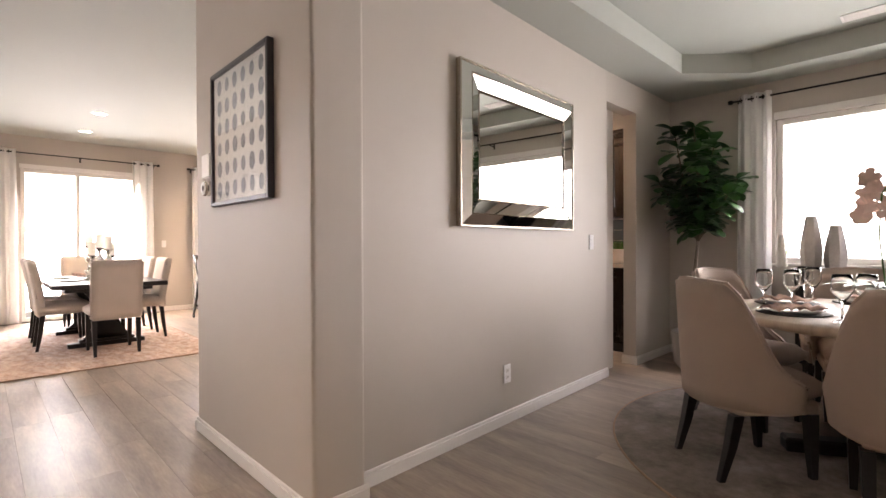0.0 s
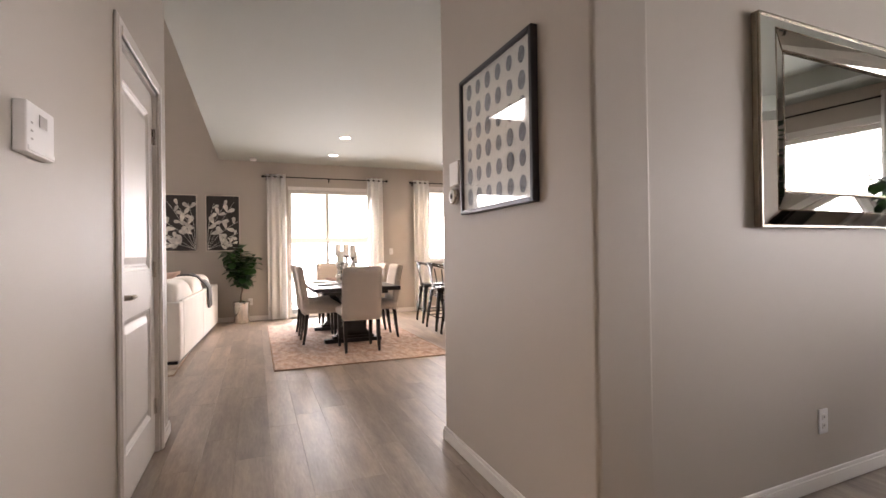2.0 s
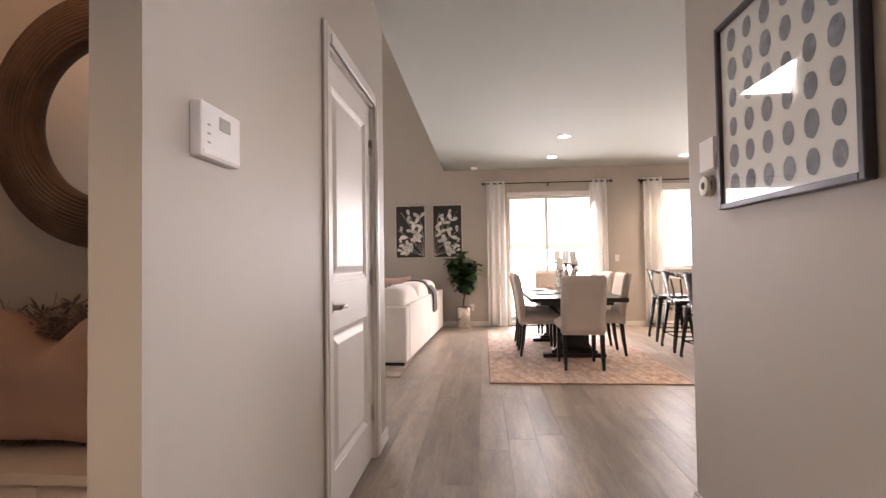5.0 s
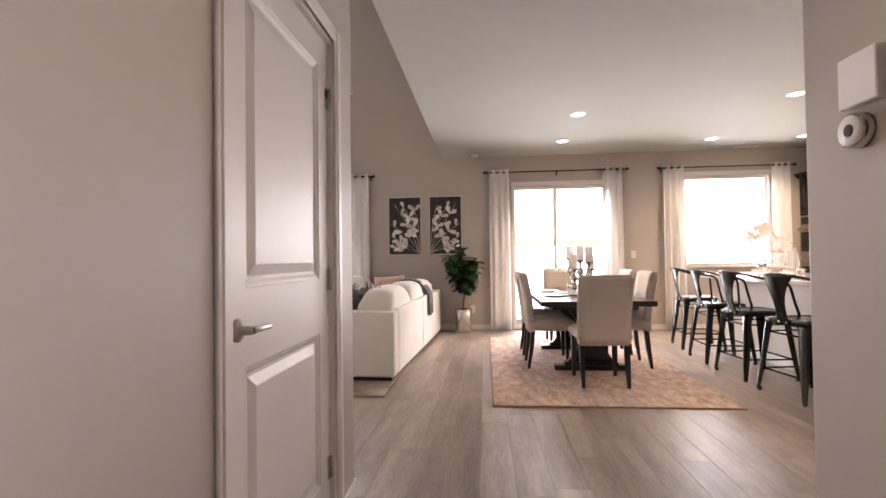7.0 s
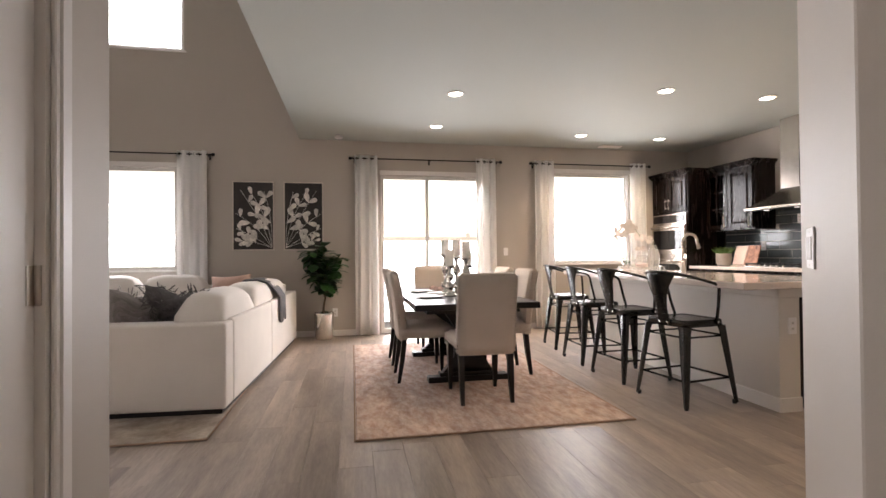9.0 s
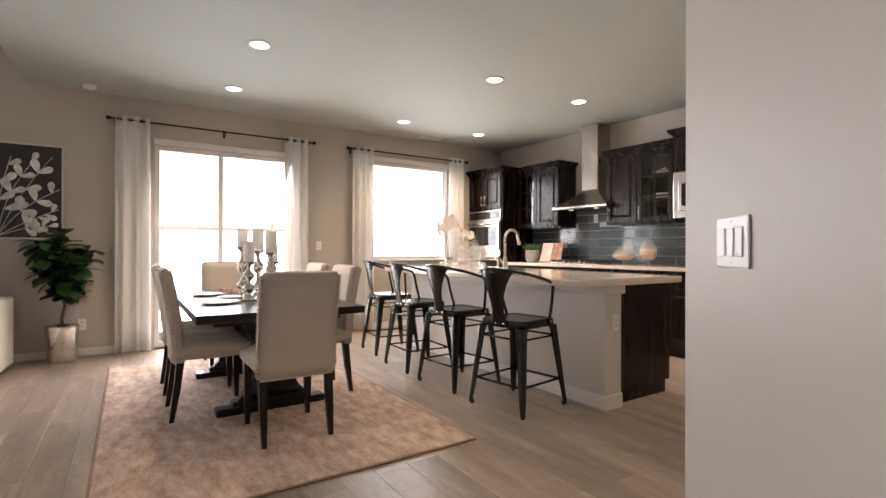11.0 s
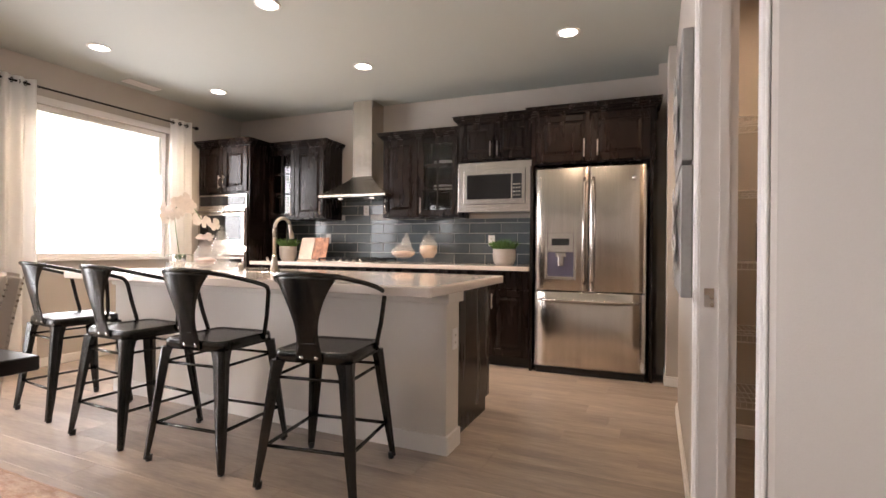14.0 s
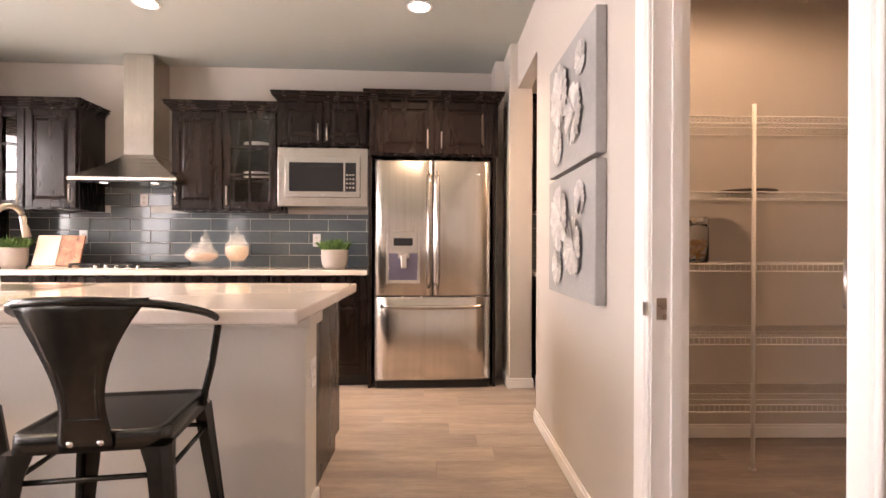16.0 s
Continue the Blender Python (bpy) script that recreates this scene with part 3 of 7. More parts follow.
def garden_tree():
    t = thing("garden_tree", pose(-1.2, 21.0, -0.16), "conifer behind the fence, paled as if washed out by glare", "tree")
    bm = bmesh.new()
    tube(bm, [(0, 0, 0), (0.05, 0, 2.5), (0, 0.05, 6.0)], 0.22, 10, taper=0.04)
    part("trunk", bm, BARK, t)
    bm = bmesh.new()
    rng = random.Random(77)
    for i in range(520):
        u = rng.random() ** 0.8
        z = 1.6 + 4.9 * u
        r = (2.0 * (1 - u) + 0.15) * rng.uniform(0.35, 1.05)
        a = rng.uniform(0, 6.283)
        p = Vector((r * math.cos(a), r * math.sin(a), z))
        d = Vector((math.cos(a), math.sin(a), rng.uniform(-0.5, 0.1)))
        s = d.cross(Vector((0, 0, 1))).normalized() * 0.16
        q = p + d * rng.uniform(0.3, 0.6)
        bm.faces.new([bm.verts.new(c) for c in (p, p.lerp(q, 0.5) + s, q, p.lerp(q, 0.5) - s)])
    part("crown", bm, HAZYLEAF, t, "grey-green needles with haze put into their colour")


# needle colour raised to carry the washed-out glare of the garden view
HAZYLEAF = mat("washed_out_needles", (0.50, 0.52, 0.47), 0.8, var=0.4, scale=2, fine=10, piece="island")
garden_tree()


# ---- kitchen ----
def kthing(name, ymid, label, category, group="", z=0.0):
    return thing(name, K @ pose(0, ymid, z), label, category, group)


def bar_handle(bm, x, y, z0, z1, r=0.006):
    """An upright bar pull on two posts, standing off a door whose face is at x."""
    tube(bm, [(x - 0.03, y, z0), (x - 0.03, y, z1)], r, 8)
    for z in (z0 + 0.02, z1 - 0.02):
        tube(bm, [(x, y, z), (x - 0.03, y, z)], r * 0.8, 6)


def panel_door(parent, x, y0, y1, z0, z1, pull=None, glass=False, material=None, upright=True):
    """A raised-panel cabinet door whose back is at x; pull: y of its handle and the ends of it."""
    material = material or ESPRESSO
    s = 0.058
    bm = bmesh.new()
    f = x - 0.02
    frame_parts = ((y0, y0 + s, z0, z1), (y1 - s, y1, z0, z1), (y0 + s, y1 - s, z0, z0 + s), (y0 + s, y1 - s, z1 - s, z1))
    slim = z1 - z0 <= 2 * s + 0.09
    if slim:
        box(bm, f, x, y0, y1, z0, z1, 0.006, 2)
    elif glass:
        ym, h = (y0 + y1) / 2, (z1 - z0 - 2 * s) / 3
        box(bm, f + 0.003, x, ym - 0.009, ym + 0.009, z0 + s, z1 - s)
        for i in (1, 2):
            box(bm, f + 0.004, x, y0 + s, y1 - s, z0 + s + h * i - 0.009, z0 + s + h * i + 0.009)
    else:
        # sunk panel with a raised, bevelled field, as one skin
        loops = []
        for c, dx in ((-0.002, 0.018), (-0.002, 0.012), (0.012, 0.012), (0.034, 0.002), (0.038, 0.0015)):
            loops.append([bm.verts.new((f + dx, y, z)) for y, z in ((y0 + s + c, z0 + s + c), (y1 - s - c, z0 + s + c), (y1 - s - c, z1 - s - c), (y0 + s + c, z1 - s - c))])
        for r0, r1 in zip(loops, loops[1:]):
            for i in range(4):
                bm.faces.new((r0[i], r0[(i + 1) % 4], r1[(i + 1) % 4], r1[i]))
        bm.faces.new(loops[-1])
        bm.faces.new(loops[0])
    door = part("door", bm, material, parent)
    if not slim:
        for k, a in enumerate(frame_parts):
            part("stile" if k < 2 else "rail", bx(f, x, a[0], a[1], a[2], a[3], bevel=0.004, seg=1), material, door)
    if glass:
        p = part("pane", bx(x - 0.010, x - 0.006, y0 + s, y1 - s, z0 + s, z1 - s), GLASS, door, "clear glass pane")
        p.visible_shadow = False
    if pull:
        bm = bmesh.new()
        if upright:
            bar_handle(bm, f, pull[0], pull[1], pull[2])
        else:
            tube(bm, [(f - 0.03, pull[1], pull[0]), (f - 0.03, pull[2], pull[0])], 0.006, 8)
            for y in (pull[1] + 0.02, pull[2] - 0.02):
                tube(bm, [(f, y, pull[0]), (f - 0.03, y, pull[0])], 0.005, 6)
        part("handle", bm, NICKEL, door, "brushed nickel bar handle")
    return door


def crown(parent, d, y0, y1, z):
    """Stepped crown moulding round the top of a wall cabinet."""
    bm = bmesh.new()
    for i, (o, a, b) in enumerate(((0.008, 0, 0.02), (0.022, 0.02, 0.036), (0.040, 0.036, 0.06), (0.048, 0.06, 0.075))):
        box(bm, -d - o, -0.002, y0 - o, y1 + o, z + a, z + b, 0.004, 1)
    part("crown_moulding", bm, ESPRESSO, parent)


def wall_cabinet(label, y0, y1, z0, z1, d, doors, top=True, hollow=None):
    c = kthing("wall_cabinet", (y0 + y1) / 2, label, "cabinet", "dark kitchen wall cabinets", z0)
    w, h = (y1 - y0) / 2, z1 - z0
    if hollow:
        a, b = hollow[0] - (y0 + y1) / 2, hollow[1] - (y0 + y1) / 2
        if a > -w + 0.03:
            part("body", bx(-d, -0.003, -w, a, 0, h), ESPRESSO, c)
        if b < w - 0.03:
            part("body", bx(-d, -0.003, b, w, 0, h), ESPRESSO, c)
        for lo, hi in ((0, 0.02), (h - 0.02, h)):
            part("deck", bx(-d, -0.003, a, b, lo, hi), ESPRESSO, c)
        for lo, hi in ((a, a + 0.018), (b - 0.018, b)):
            part("side_panel", bx(-d, -0.003, lo, hi, 0.02, h - 0.02), ESPRESSO, c)
        part("back_panel", bx(-0.02, -0.003, a + 0.018, b - 0.018, 0.02, h - 0.02), ESPRESSO, c)
        for i in (1, 2):
            part("shelf", bx(-d + 0.03, -0.021, a + 0.019, b - 0.019, h * i / 3 - 0.006, h * i / 3 + 0.006), ESPRESSO, c)
    else:
        part("body", bx(-d, -0.003, -w, w, 0, h), ESPRESSO, c)
    for y, yy, pull, glass in doors:
        m = (y0 + y1) / 2
        panel_door(c, -d, y - m + 0.004, yy - m - 0.004, 0.015, h - 0.012, (pull[0] - m, pull[1] - z0, pull[2] - z0), glass)
    if top:
        crown(c, d + 0.02, -w, w, h)
    return c


wall_cabinet("espresso wood cabinet above the fridge with two raised panel doors", 0.06, 1.09, 1.85, 2.285, 0.60,
             [(0.10, 0.575, (0.52, 1.90, 2.05), False), (0.575, 1.05, (0.63, 1.90, 2.05), False)])
wall_cabinet("espresso wood cabinet above the microwave with two small doors", 1.12, 1.87, 1.965, 2.33, 0.38,
             [(1.13, 1.495, (1.46, 2.0, 2.14), False), (1.495, 1.86, (1.53, 2.0, 2.14), False)])
wall_cabinet("espresso wood wall cabinet with one solid and one glass door", 1.875, 2.75, 1.42, 2.25, 0.33,
             [(1.89, 2.33, (2.29, 1.46, 1.62), True), (2.33, 2.74, (2.70, 1.46, 1.62), False)], hollow=(1.88, 2.32))
wall_cabinet("espresso wood wall cabinet between hood and oven with glass door", 3.485, 4.29, 1.42, 2.25, 0.33,
             [(3.50, 3.905, (3.54, 1.46, 1.62), False), (3.905, 4.28, (3.94, 1.46, 1.62), True)], hollow=(3.91, 4.285))
for yy, zz, n in ((2.10, 1.42 + 0.283, 5), (2.10, 1.42 + 0.56, 3)):
    pl = kthing("plate_stack", yy, "stack of white dinner plates behind glass", "plates", z=zz)
    bm = bmesh.new()
    for i in range(n):
        lathe(bm, [(0, 0.001), (0.06, 0.0), (0.115, 0.011), (0.112, 0.013), (0.06, 0.004), (0, 0.004)], 24, -0.17, 0, i * 0.011)
    part("plates", bm, WHITEPOT, pl)
    pl.matrix_world = K @ pose(0, yy, zz)
cup = kthing("glass_bowl", 2.06, "small clear glass bowl on the cabinet shelf", "bowl", z=1.44)
part("bowl", lz([(0, 0), (0.03, 0), (0.05, 0.02), (0.06, 0.09), (0.057, 0.09), (0.046, 0.024), (0, 0.01)], 20), GLASS, cup)
cup.matrix_world = K @ pose(-0.17, 2.06, 1.442)


def fridge():
    f = kthing("refrigerator", 0.585, "stainless steel french door fridge with water dispenser", "refrigerator")
    d, w = 0.60, 0.455
    part("body", bx(-d, -0.03, -w, w, 0.03, 1.79, bevel=0.004), GUNMETAL, f, "dark grey fridge cabinet sides")
    part("foot_grille", bx(-d - 0.03, -d, -w + 0.01, w - 0.01, 0.005, 0.06), BLACK, f)

    def bowed(y0, y1, z0, z1):
        bm = bmesh.new()
        n = 8
        g = []
        for z in (z0, z0 + 0.008, z1 - 0.008, z1):
            row = []
            for i in range(n + 1):
                y = y0 + (y1 - y0) * i / n
                bow = 0.018 * (1 - (y / w) ** 2)
                edge = 0.006 if z in (z0, z1) or i in (0, n) else 0.0
                row.append((-d - 0.045 - bow + edge, y, z))
            g.append(row)
        fr = [[bm.verts.new(p) for p in row] for row in g]
        bk = [[bm.verts.new((-d - 0.002, p[1], p[2])) for p in row] for row in g]
        for i in range(3):
            for j in range(n):
                bm.faces.new((fr[i][j], fr[i][j + 1], fr[i + 1][j + 1], fr[i + 1][j])).smooth = True
        for j in range(n):
            bm.faces.new((fr[0][j], bk[0][j], bk[0][j + 1], fr[0][j + 1]))
            bm.faces.new((fr[3][j], fr[3][j + 1], bk[3][j + 1], bk[3][j]))
        for i in range(3):
            bm.faces.new((fr[i][0], fr[i + 1][0], bk[i + 1][0], bk[i][0]))
            bm.faces.new((fr[i][n], bk[i][n], bk[i + 1][n], fr[i + 1][n]))
        bm.faces.new([bk[0][0], bk[3][0], bk[3][n], bk[0][n]])
        return bm
    left = part("door", bowed(0.004, w, 0.735, 1.805), STEEL, f)
    right = part("door", bowed(-w, -0.004, 0.735, 1.805), STEEL, f)
    drawer = part("freezer_drawer", bowed(-w, w, 0.07, 0.725), STEEL, f)
    for door, y in ((left, 0.035), (right, -0.035)):
        bm = bmesh.new()
        tube(bm, [(-d - 0.06, y, 0.80), (-d - 0.105, y, 0.85), (-d - 0.112, y, 1.25), (-d - 0.105, y, 1.66), (-d - 0.06, y, 1.71)], 0.013, 10)
        part("handle", bm, STEELH, door)
    bm = bmesh.new()
    tube(bm, [(-d - 0.05, -0.41, 0.655), (-d - 0.095, -0.36, 0.655), (-d - 0.118, 0, 0.655), (-d - 0.095, 0.36, 0.655), (-d - 0.05, 0.41, 0.655)], 0.013, 10)
    part("handle", bm, STEELH, drawer)
    bm = bmesh.new()
    for a in ((0.10, 0.125, 0.83, 1.24), (0.345, 0.37, 0.83, 1.24), (0.125, 0.345, 0.83, 0.86), (0.125, 0.345, 1.07, 1.24)):
        box(bm, -d - 0.066, -d - 0.03, a[0], a[1], a[2], a[3], 0.003, 1)
    disp = part("water_dispenser", bm, STEELH, left, "recessed water and ice dispenser")
    part("display", bx(-d - 0.0675, -d - 0.065, 0.16, 0.31, 1.13, 1.19), GLASSBLACK, left, "dark touch display")
    part("dispenser_recess", bx(-d - 0.0635, -d - 0.05, 0.125, 0.345, 0.86, 1.07), LILAC, left, "softly lit lilac recess")
    bm = bmesh.new()
    box(bm, -d - 0.085, -d - 0.06, 0.205, 0.255, 0.95, 1.06, 0.006, 2)
    box(bm, -d - 0.08, -d - 0.06, 0.185, 0.275, 1.03, 1.07, 0.004, 1)
    part("spout", bm, STEELH, left)
    badge = part("badge", lz([(0, 0), (0.016, 0), (0.016, 0.003), (0, 0.003)], 16), CHROME, right)
    badge.matrix_local = pose(-d - 0.0515, -0.36, 1.70, 0, -90, 0)
    panel = kthing("fridge_panel", 0.09, "tall dark wood panel beside the fridge", "panel")
    part("panel_board", bx(-0.62, -0.003, -0.012, 0.012, 0, 1.845, bevel=0.002, seg=1), ESPRESSO, panel)
    copy_thing(panel, K @ pose(0, 1.085, 0))


fridge()


def microwave():
    m = kthing("microwave", 1.495, "built-in stainless steel microwave oven", "microwave", z=1.455)
    part("trim_frame", bx(-0.395, -0.003, -0.372, 0.372, 0.0, 0.49, bevel=0.004), STEEL, m)
    part("bezel", bx(-0.408, -0.39, -0.31, 0.31, 0.075, 0.415, bevel=0.004), STEELH, m)
    part("door_glass", bx(-0.414, -0.40, -0.17, 0.275, 0.125, 0.365, bevel=0.003), GLASSBLACK, m, "dark glass microwave door")
    part("control_panel", bx(-0.413, -0.40, -0.275, -0.185, 0.125, 0.365, bevel=0.003), BLACK, m)
    bm = bmesh.new()
    for i in range(4):
        for j in range(3):
            box(bm, -0.4145, -0.412, -0.262 + j * 0.026, -0.245 + j * 0.026, 0.15 + i * 0.035, 0.165 + i * 0.035)
    part("keypad", bm, STEELH, m)
    part("badge", bx(-0.4105, -0.405, -0.012, 0.012, 0.09, 0.105), CHROME, m)


microwave()


def oven_tower():
    t = kthing("oven_cabinet", 4.685, "tall espresso cabinet with built-in wall oven", "cabinet")
    d, w = 0.64, 0.385
    part("body", bx(-d, -0.003, -w, w, 0.1, 2.26), ESPRESSO, t)
    part("plinth", bx(-d + 0.06, -0.003, -w, w, 0.0, 0.099), BLACK, t)
    for a, b, p in ((-w + 0.02, 0, -0.035), (0, w - 0.02, 0.035)):
        panel_door(t, -d, a + 0.003, b - 0.003, 1.73, 2.24, (p, 1.77, 1.92))
    panel_door(t, -d, -w + 0.02, w - 0.02, 0.12, 0.40, (0.33, -0.10, 0.10), upright=False)
    crown(t, d + 0.02, -w, w, 2.26)
    o = kthing("wall_oven", 4.685, "stainless steel double wall oven with dark glass", "oven", z=0.44)
    part("frame", bx(-d - 0.02, -d - 0.001, -0.36, 0.36, 0, 1.26, bevel=0.003, seg=1), STEEL, o)
    part("control_panel", bx(-d - 0.028, -d - 0.018, -0.34, 0.34, 1.13, 1.24, bevel=0.003, seg=1), GLASSBLACK, o)
    for z0, z1 in ((0.66, 1.10), (0.06, 0.60)):
        door = part("oven_door", bx(-d - 0.045, -d - 0.02, -0.35, 0.35, z0, z1, bevel=0.004), STEEL, o)
        part("window", bx(-d - 0.048, -d - 0.04, -0.315, 0.315, z0 + 0.07, z1 - 0.085, bevel=0.002, seg=1), GLASSBLACK, door)
        bm = bmesh.new()
        tube(bm, [(-d - 0.09, -0.31, z1 - 0.045), (-d - 0.09, 0.31, z1 - 0.045)], 0.012, 10)
        for y in (-0.28, 0.28):
            tube(bm, [(-d - 0.045, y, z1 - 0.045), (-d - 0.09, y, z1 - 0.045)], 0.008, 8)
        part("handle", bm, STEELH, door)


oven_tower()


def hood():
    h = kthing("range_hood", 3.05, "stainless steel chimney range hood", "range hood", z=1.64)
    bm = bmesh.new()
    box(bm, -0.27, -0.003, -0.12, 0.12, 0.24, 1.095)
    box(bm, -0.262, -0.004, -0.113, 0.113, 0.70, 1.096)
    part("chimney", bm, STEEL, h)
    bm = bmesh.new()
    rings = []
    n = 6
    for i in range(n + 1):
        u = i / n
        k = (1 - u) ** 1.25
        x = -0.27 - 0.23 * k
        y = 0.12 + 0.295 * k
        rings.append([bm.verts.new(p) for p in ((x, -y, 0.03 + 0.22 * u), (x, y, 0.03 + 0.22 * u), (-0.004, y, 0.03 + 0.22 * u), (-0.004, -y, 0.03 + 0.22 * u))])
    for a, b in zip(rings, rings[1:]):
        for j in range(4):
            f = bm.faces.new((a[j], a[(j + 1) % 4], b[(j + 1) % 4], b[j]))
            f.smooth = False
    bm.faces.new(rings[0])
    bm.faces.new(rings[-1])
    part("canopy", bm, STEEL, h)
    part("rim", bx(-0.505, -0.003, -0.42, 0.42, 0.0, 0.030, bevel=0.004), STEEL, h)
    part("filter", bx(-0.47, -0.05, -0.38, 0.38, -0.006, 0.003), GUNMETAL, h, "dark mesh grease filter")
    for y in (-0.2, 0.2):
        part("hood_lamp", bx(-0.42, -0.38, y - 0.02, y + 0.02, -0.009, -0.004), HOODLAMP, h)
    bm = bmesh.new()
    for i in range(4):
        box(bm, -0.508, -0.503, -0.06 + i * 0.03, -0.045 + i * 0.03, 0.010, 0.020)
    part("buttons", bm, BLACK, h)


hood()


def base_cabinets():
    units = [(1.10, 1.87), (1.87, 2.63), (2.63, 3.48), (3.48, 4.30)]
    for a, b in units:
        m, w = (a + b) / 2, (b - a) / 2
        c = kthing("base_cabinet", m, "espresso wood base cabinet with drawer and doors", "cabinet", "dark kitchen base cabinets")
        part("body", bx(-0.58, -0.003, -w + 0.001, w - 0.001, 0.10, 0.893), ESPRESSO, c)
        part("plinth", bx(-0.52, -0.003, -w + 0.001, w - 0.001, 0, 0.099), BLACK, c)
        panel_door(c, -0.58, -w + 0.006, w - 0.006, 0.73, 0.885, (0.80, -0.07, 0.07), upright=False)
        panel_door(c, -0.58, -w + 0.006, -0.003, 0.115, 0.715, (-0.04, 0.54, 0.68))
        panel_door(c, -0.58, 0.003, w - 0.006, 0.115, 0.715, (0.04, 0.54, 0.68))
    ct = kthing("worktop", 2.70, "white quartz worktop along the kitchen wall", "countertop")
    part("slab", bx(-0.64, -0.012, -1.595, 1.595, 0.895, 0.935, bevel=0.004), QUARTZ, ct)


base_cabinets()


def cooktop():
    c = kthing("cooktop", 3.05, "gas cooktop with black cast iron grates", "cooktop", z=0.936)
    part("plate", bx(-0.58, -0.10, -0.38, 0.38, 0, 0.012, bevel=0.003), STEELH, c)
    for y in (-0.25, 0, 0.25):
        bm = bmesh.new()
        for x in (-0.55, -0.34, -0.13):
            box(bm, x - 0.008, x + 0.008, y - 0.115, y + 0.115, 0.032, 0.046)
        for yy in (-0.11, 0, 0.11):
            box(bm, -0.558, -0.122, y + yy - 0.007, y + yy + 0.007, 0.034, 0.048)
        for x in (-0.55, -0.13):
            for yy in (-0.108, 0.108):
                box(bm, x - 0.008, x + 0.008, y + yy - 0.008, y + yy + 0.008, 0.012, 0.033)
        part("grate", bm, BLACK, c)
        for x in (-0.45, -0.23):
            bm = bmesh.new()
            lathe(bm, [(0, 0.012), (0.045, 0.012), (0.045, 0.02), (0.03, 0.028), (0, 0.028)], 18, x, y)
            part("burner", bm, BLACK, c)
    for i in range(5):
        bm = bmesh.new()
        lathe(bm, [(0, 0.012), (0.018, 0.012), (0.016, 0.035), (0, 0.035)], 14, -0.56, -0.16 + i * 0.08)
        part("knob", bm, STEELH, c)


cooktop()


# ---- island and stools ----
IX0, IX1, IY0, IY1 = 3.05, 3.86, 5.29, 8.02
isl = thing("kitchen_island", pose(IX0, IY0, 0), "kitchen island with greige panel front and dark cabinets", "island")
# front, return and moulding carry the daylight in their lightened greige
part("panel_front", bx(0, 0.10, 0, IY1 - IY0, 0, 0.862), PONY, isl, "greige painted island front, colour lightened for daylight")
part("panel_end", bx(0.1005, 0.17, 0.0, 0.10, 0, 0.862), PONY, isl, "greige painted end return, colour lightened for daylight")
part("body", bx(0.1005, IX1 - IX0, 0.1005, IY1 - IY0, 0.10, 0.862), ESPRESSO, isl, "espresso cabinet body")
part("end_panel", bx(0.172, IX1 - IX0 + 0.004, 0.03, 0.10, 0.10, 0.862, bevel=0.002, seg=1), ESPRESSO, isl)
part("plinth", bx(0.172, IX1 - IX0 - 0.03, 0.045, IY1 - IY0 - 0.01, 0, 0.0995), ESPRESSO, isl)
part("corbel_moulding", bx(-0.022, 0.19, -0.022, IY1 - IY0 + 0.02, 0.80, 0.8625, bevel=0.006), PONY, isl)
bm = bmesh.new()
box(bm, -0.016, 0.0, -0.016, IY1 - IY0, 0.0, 0.10, 0.003, 1)
box(bm, 0.0005, 0.171, -0.016, 0.0, 0.0, 0.10, 0.003, 1)
part("baseboard", bm, TRIM, isl, "white painted baseboard")
top = thing("island_worktop", pose(IX0, IY0, 0.863), "thick white quartz island worktop with rounded edge", "countertop")
part("slab", bx(-0.33, IX1 - IX0 + 0.025, -0.06, IY1 - IY0 + 0.05, 0, 0.05, bevel=0.009), QUARTZ, top)
part("sink_rim", bx(0.30, 0.72, 1.28, 2.02, 0.0485, 0.0515, bevel=0.001, seg=1), STEELH, top, "stainless steel sink edge")


def faucet():
    f = thing("kitchen_faucet", pose(3.55, 6.94, 0.914), "brushed nickel gooseneck pull-down faucet", "faucet")
    part("base", lz([(0, 0), (0.028, 0), (0.026, 0.05), (0.02, 0.09), (0.018, 0.12), (0, 0.12)], 20), NICKEL, f)
    bm = bmesh.new()
    pts = [(0, 0, 0.10), (0, 0, 0.315)] + [(0.09 - 0.09 * math.cos(a), 0, 0.315 + 0.09 * math.sin(a)) for a in [math.pi * i / 10 for i in range(1, 9)]]
    tube(bm, pts, 0.0135, 12)
    part("neck", bm, NICKEL, f)
    bm = bmesh.new()
    tube(bm, [(0.166, 0, 0.36), (0.182, 0, 0.30), (0.194, 0, 0.25)], 0.014, 12, taper=0.02)
    part("spray_head", bm, NICKEL, f)
    bm = bmesh.new()
    tube(bm, [(0, 0.02, 0.06), (0, 0.055, 0.065), (0, 0.075, 0.10)], 0.009, 10)
    part("lever", bm, NICKEL, f)
    s = thing("soap_dispenser", pose(3.52, 7.25, 0.914), "small brushed nickel soap dispenser cap", "dispenser")
    part("cap", lz([(0, 0), (0.02, 0), (0.02, 0.045), (0.016, 0.055), (0, 0.055)], 18), NICKEL, s)


faucet()


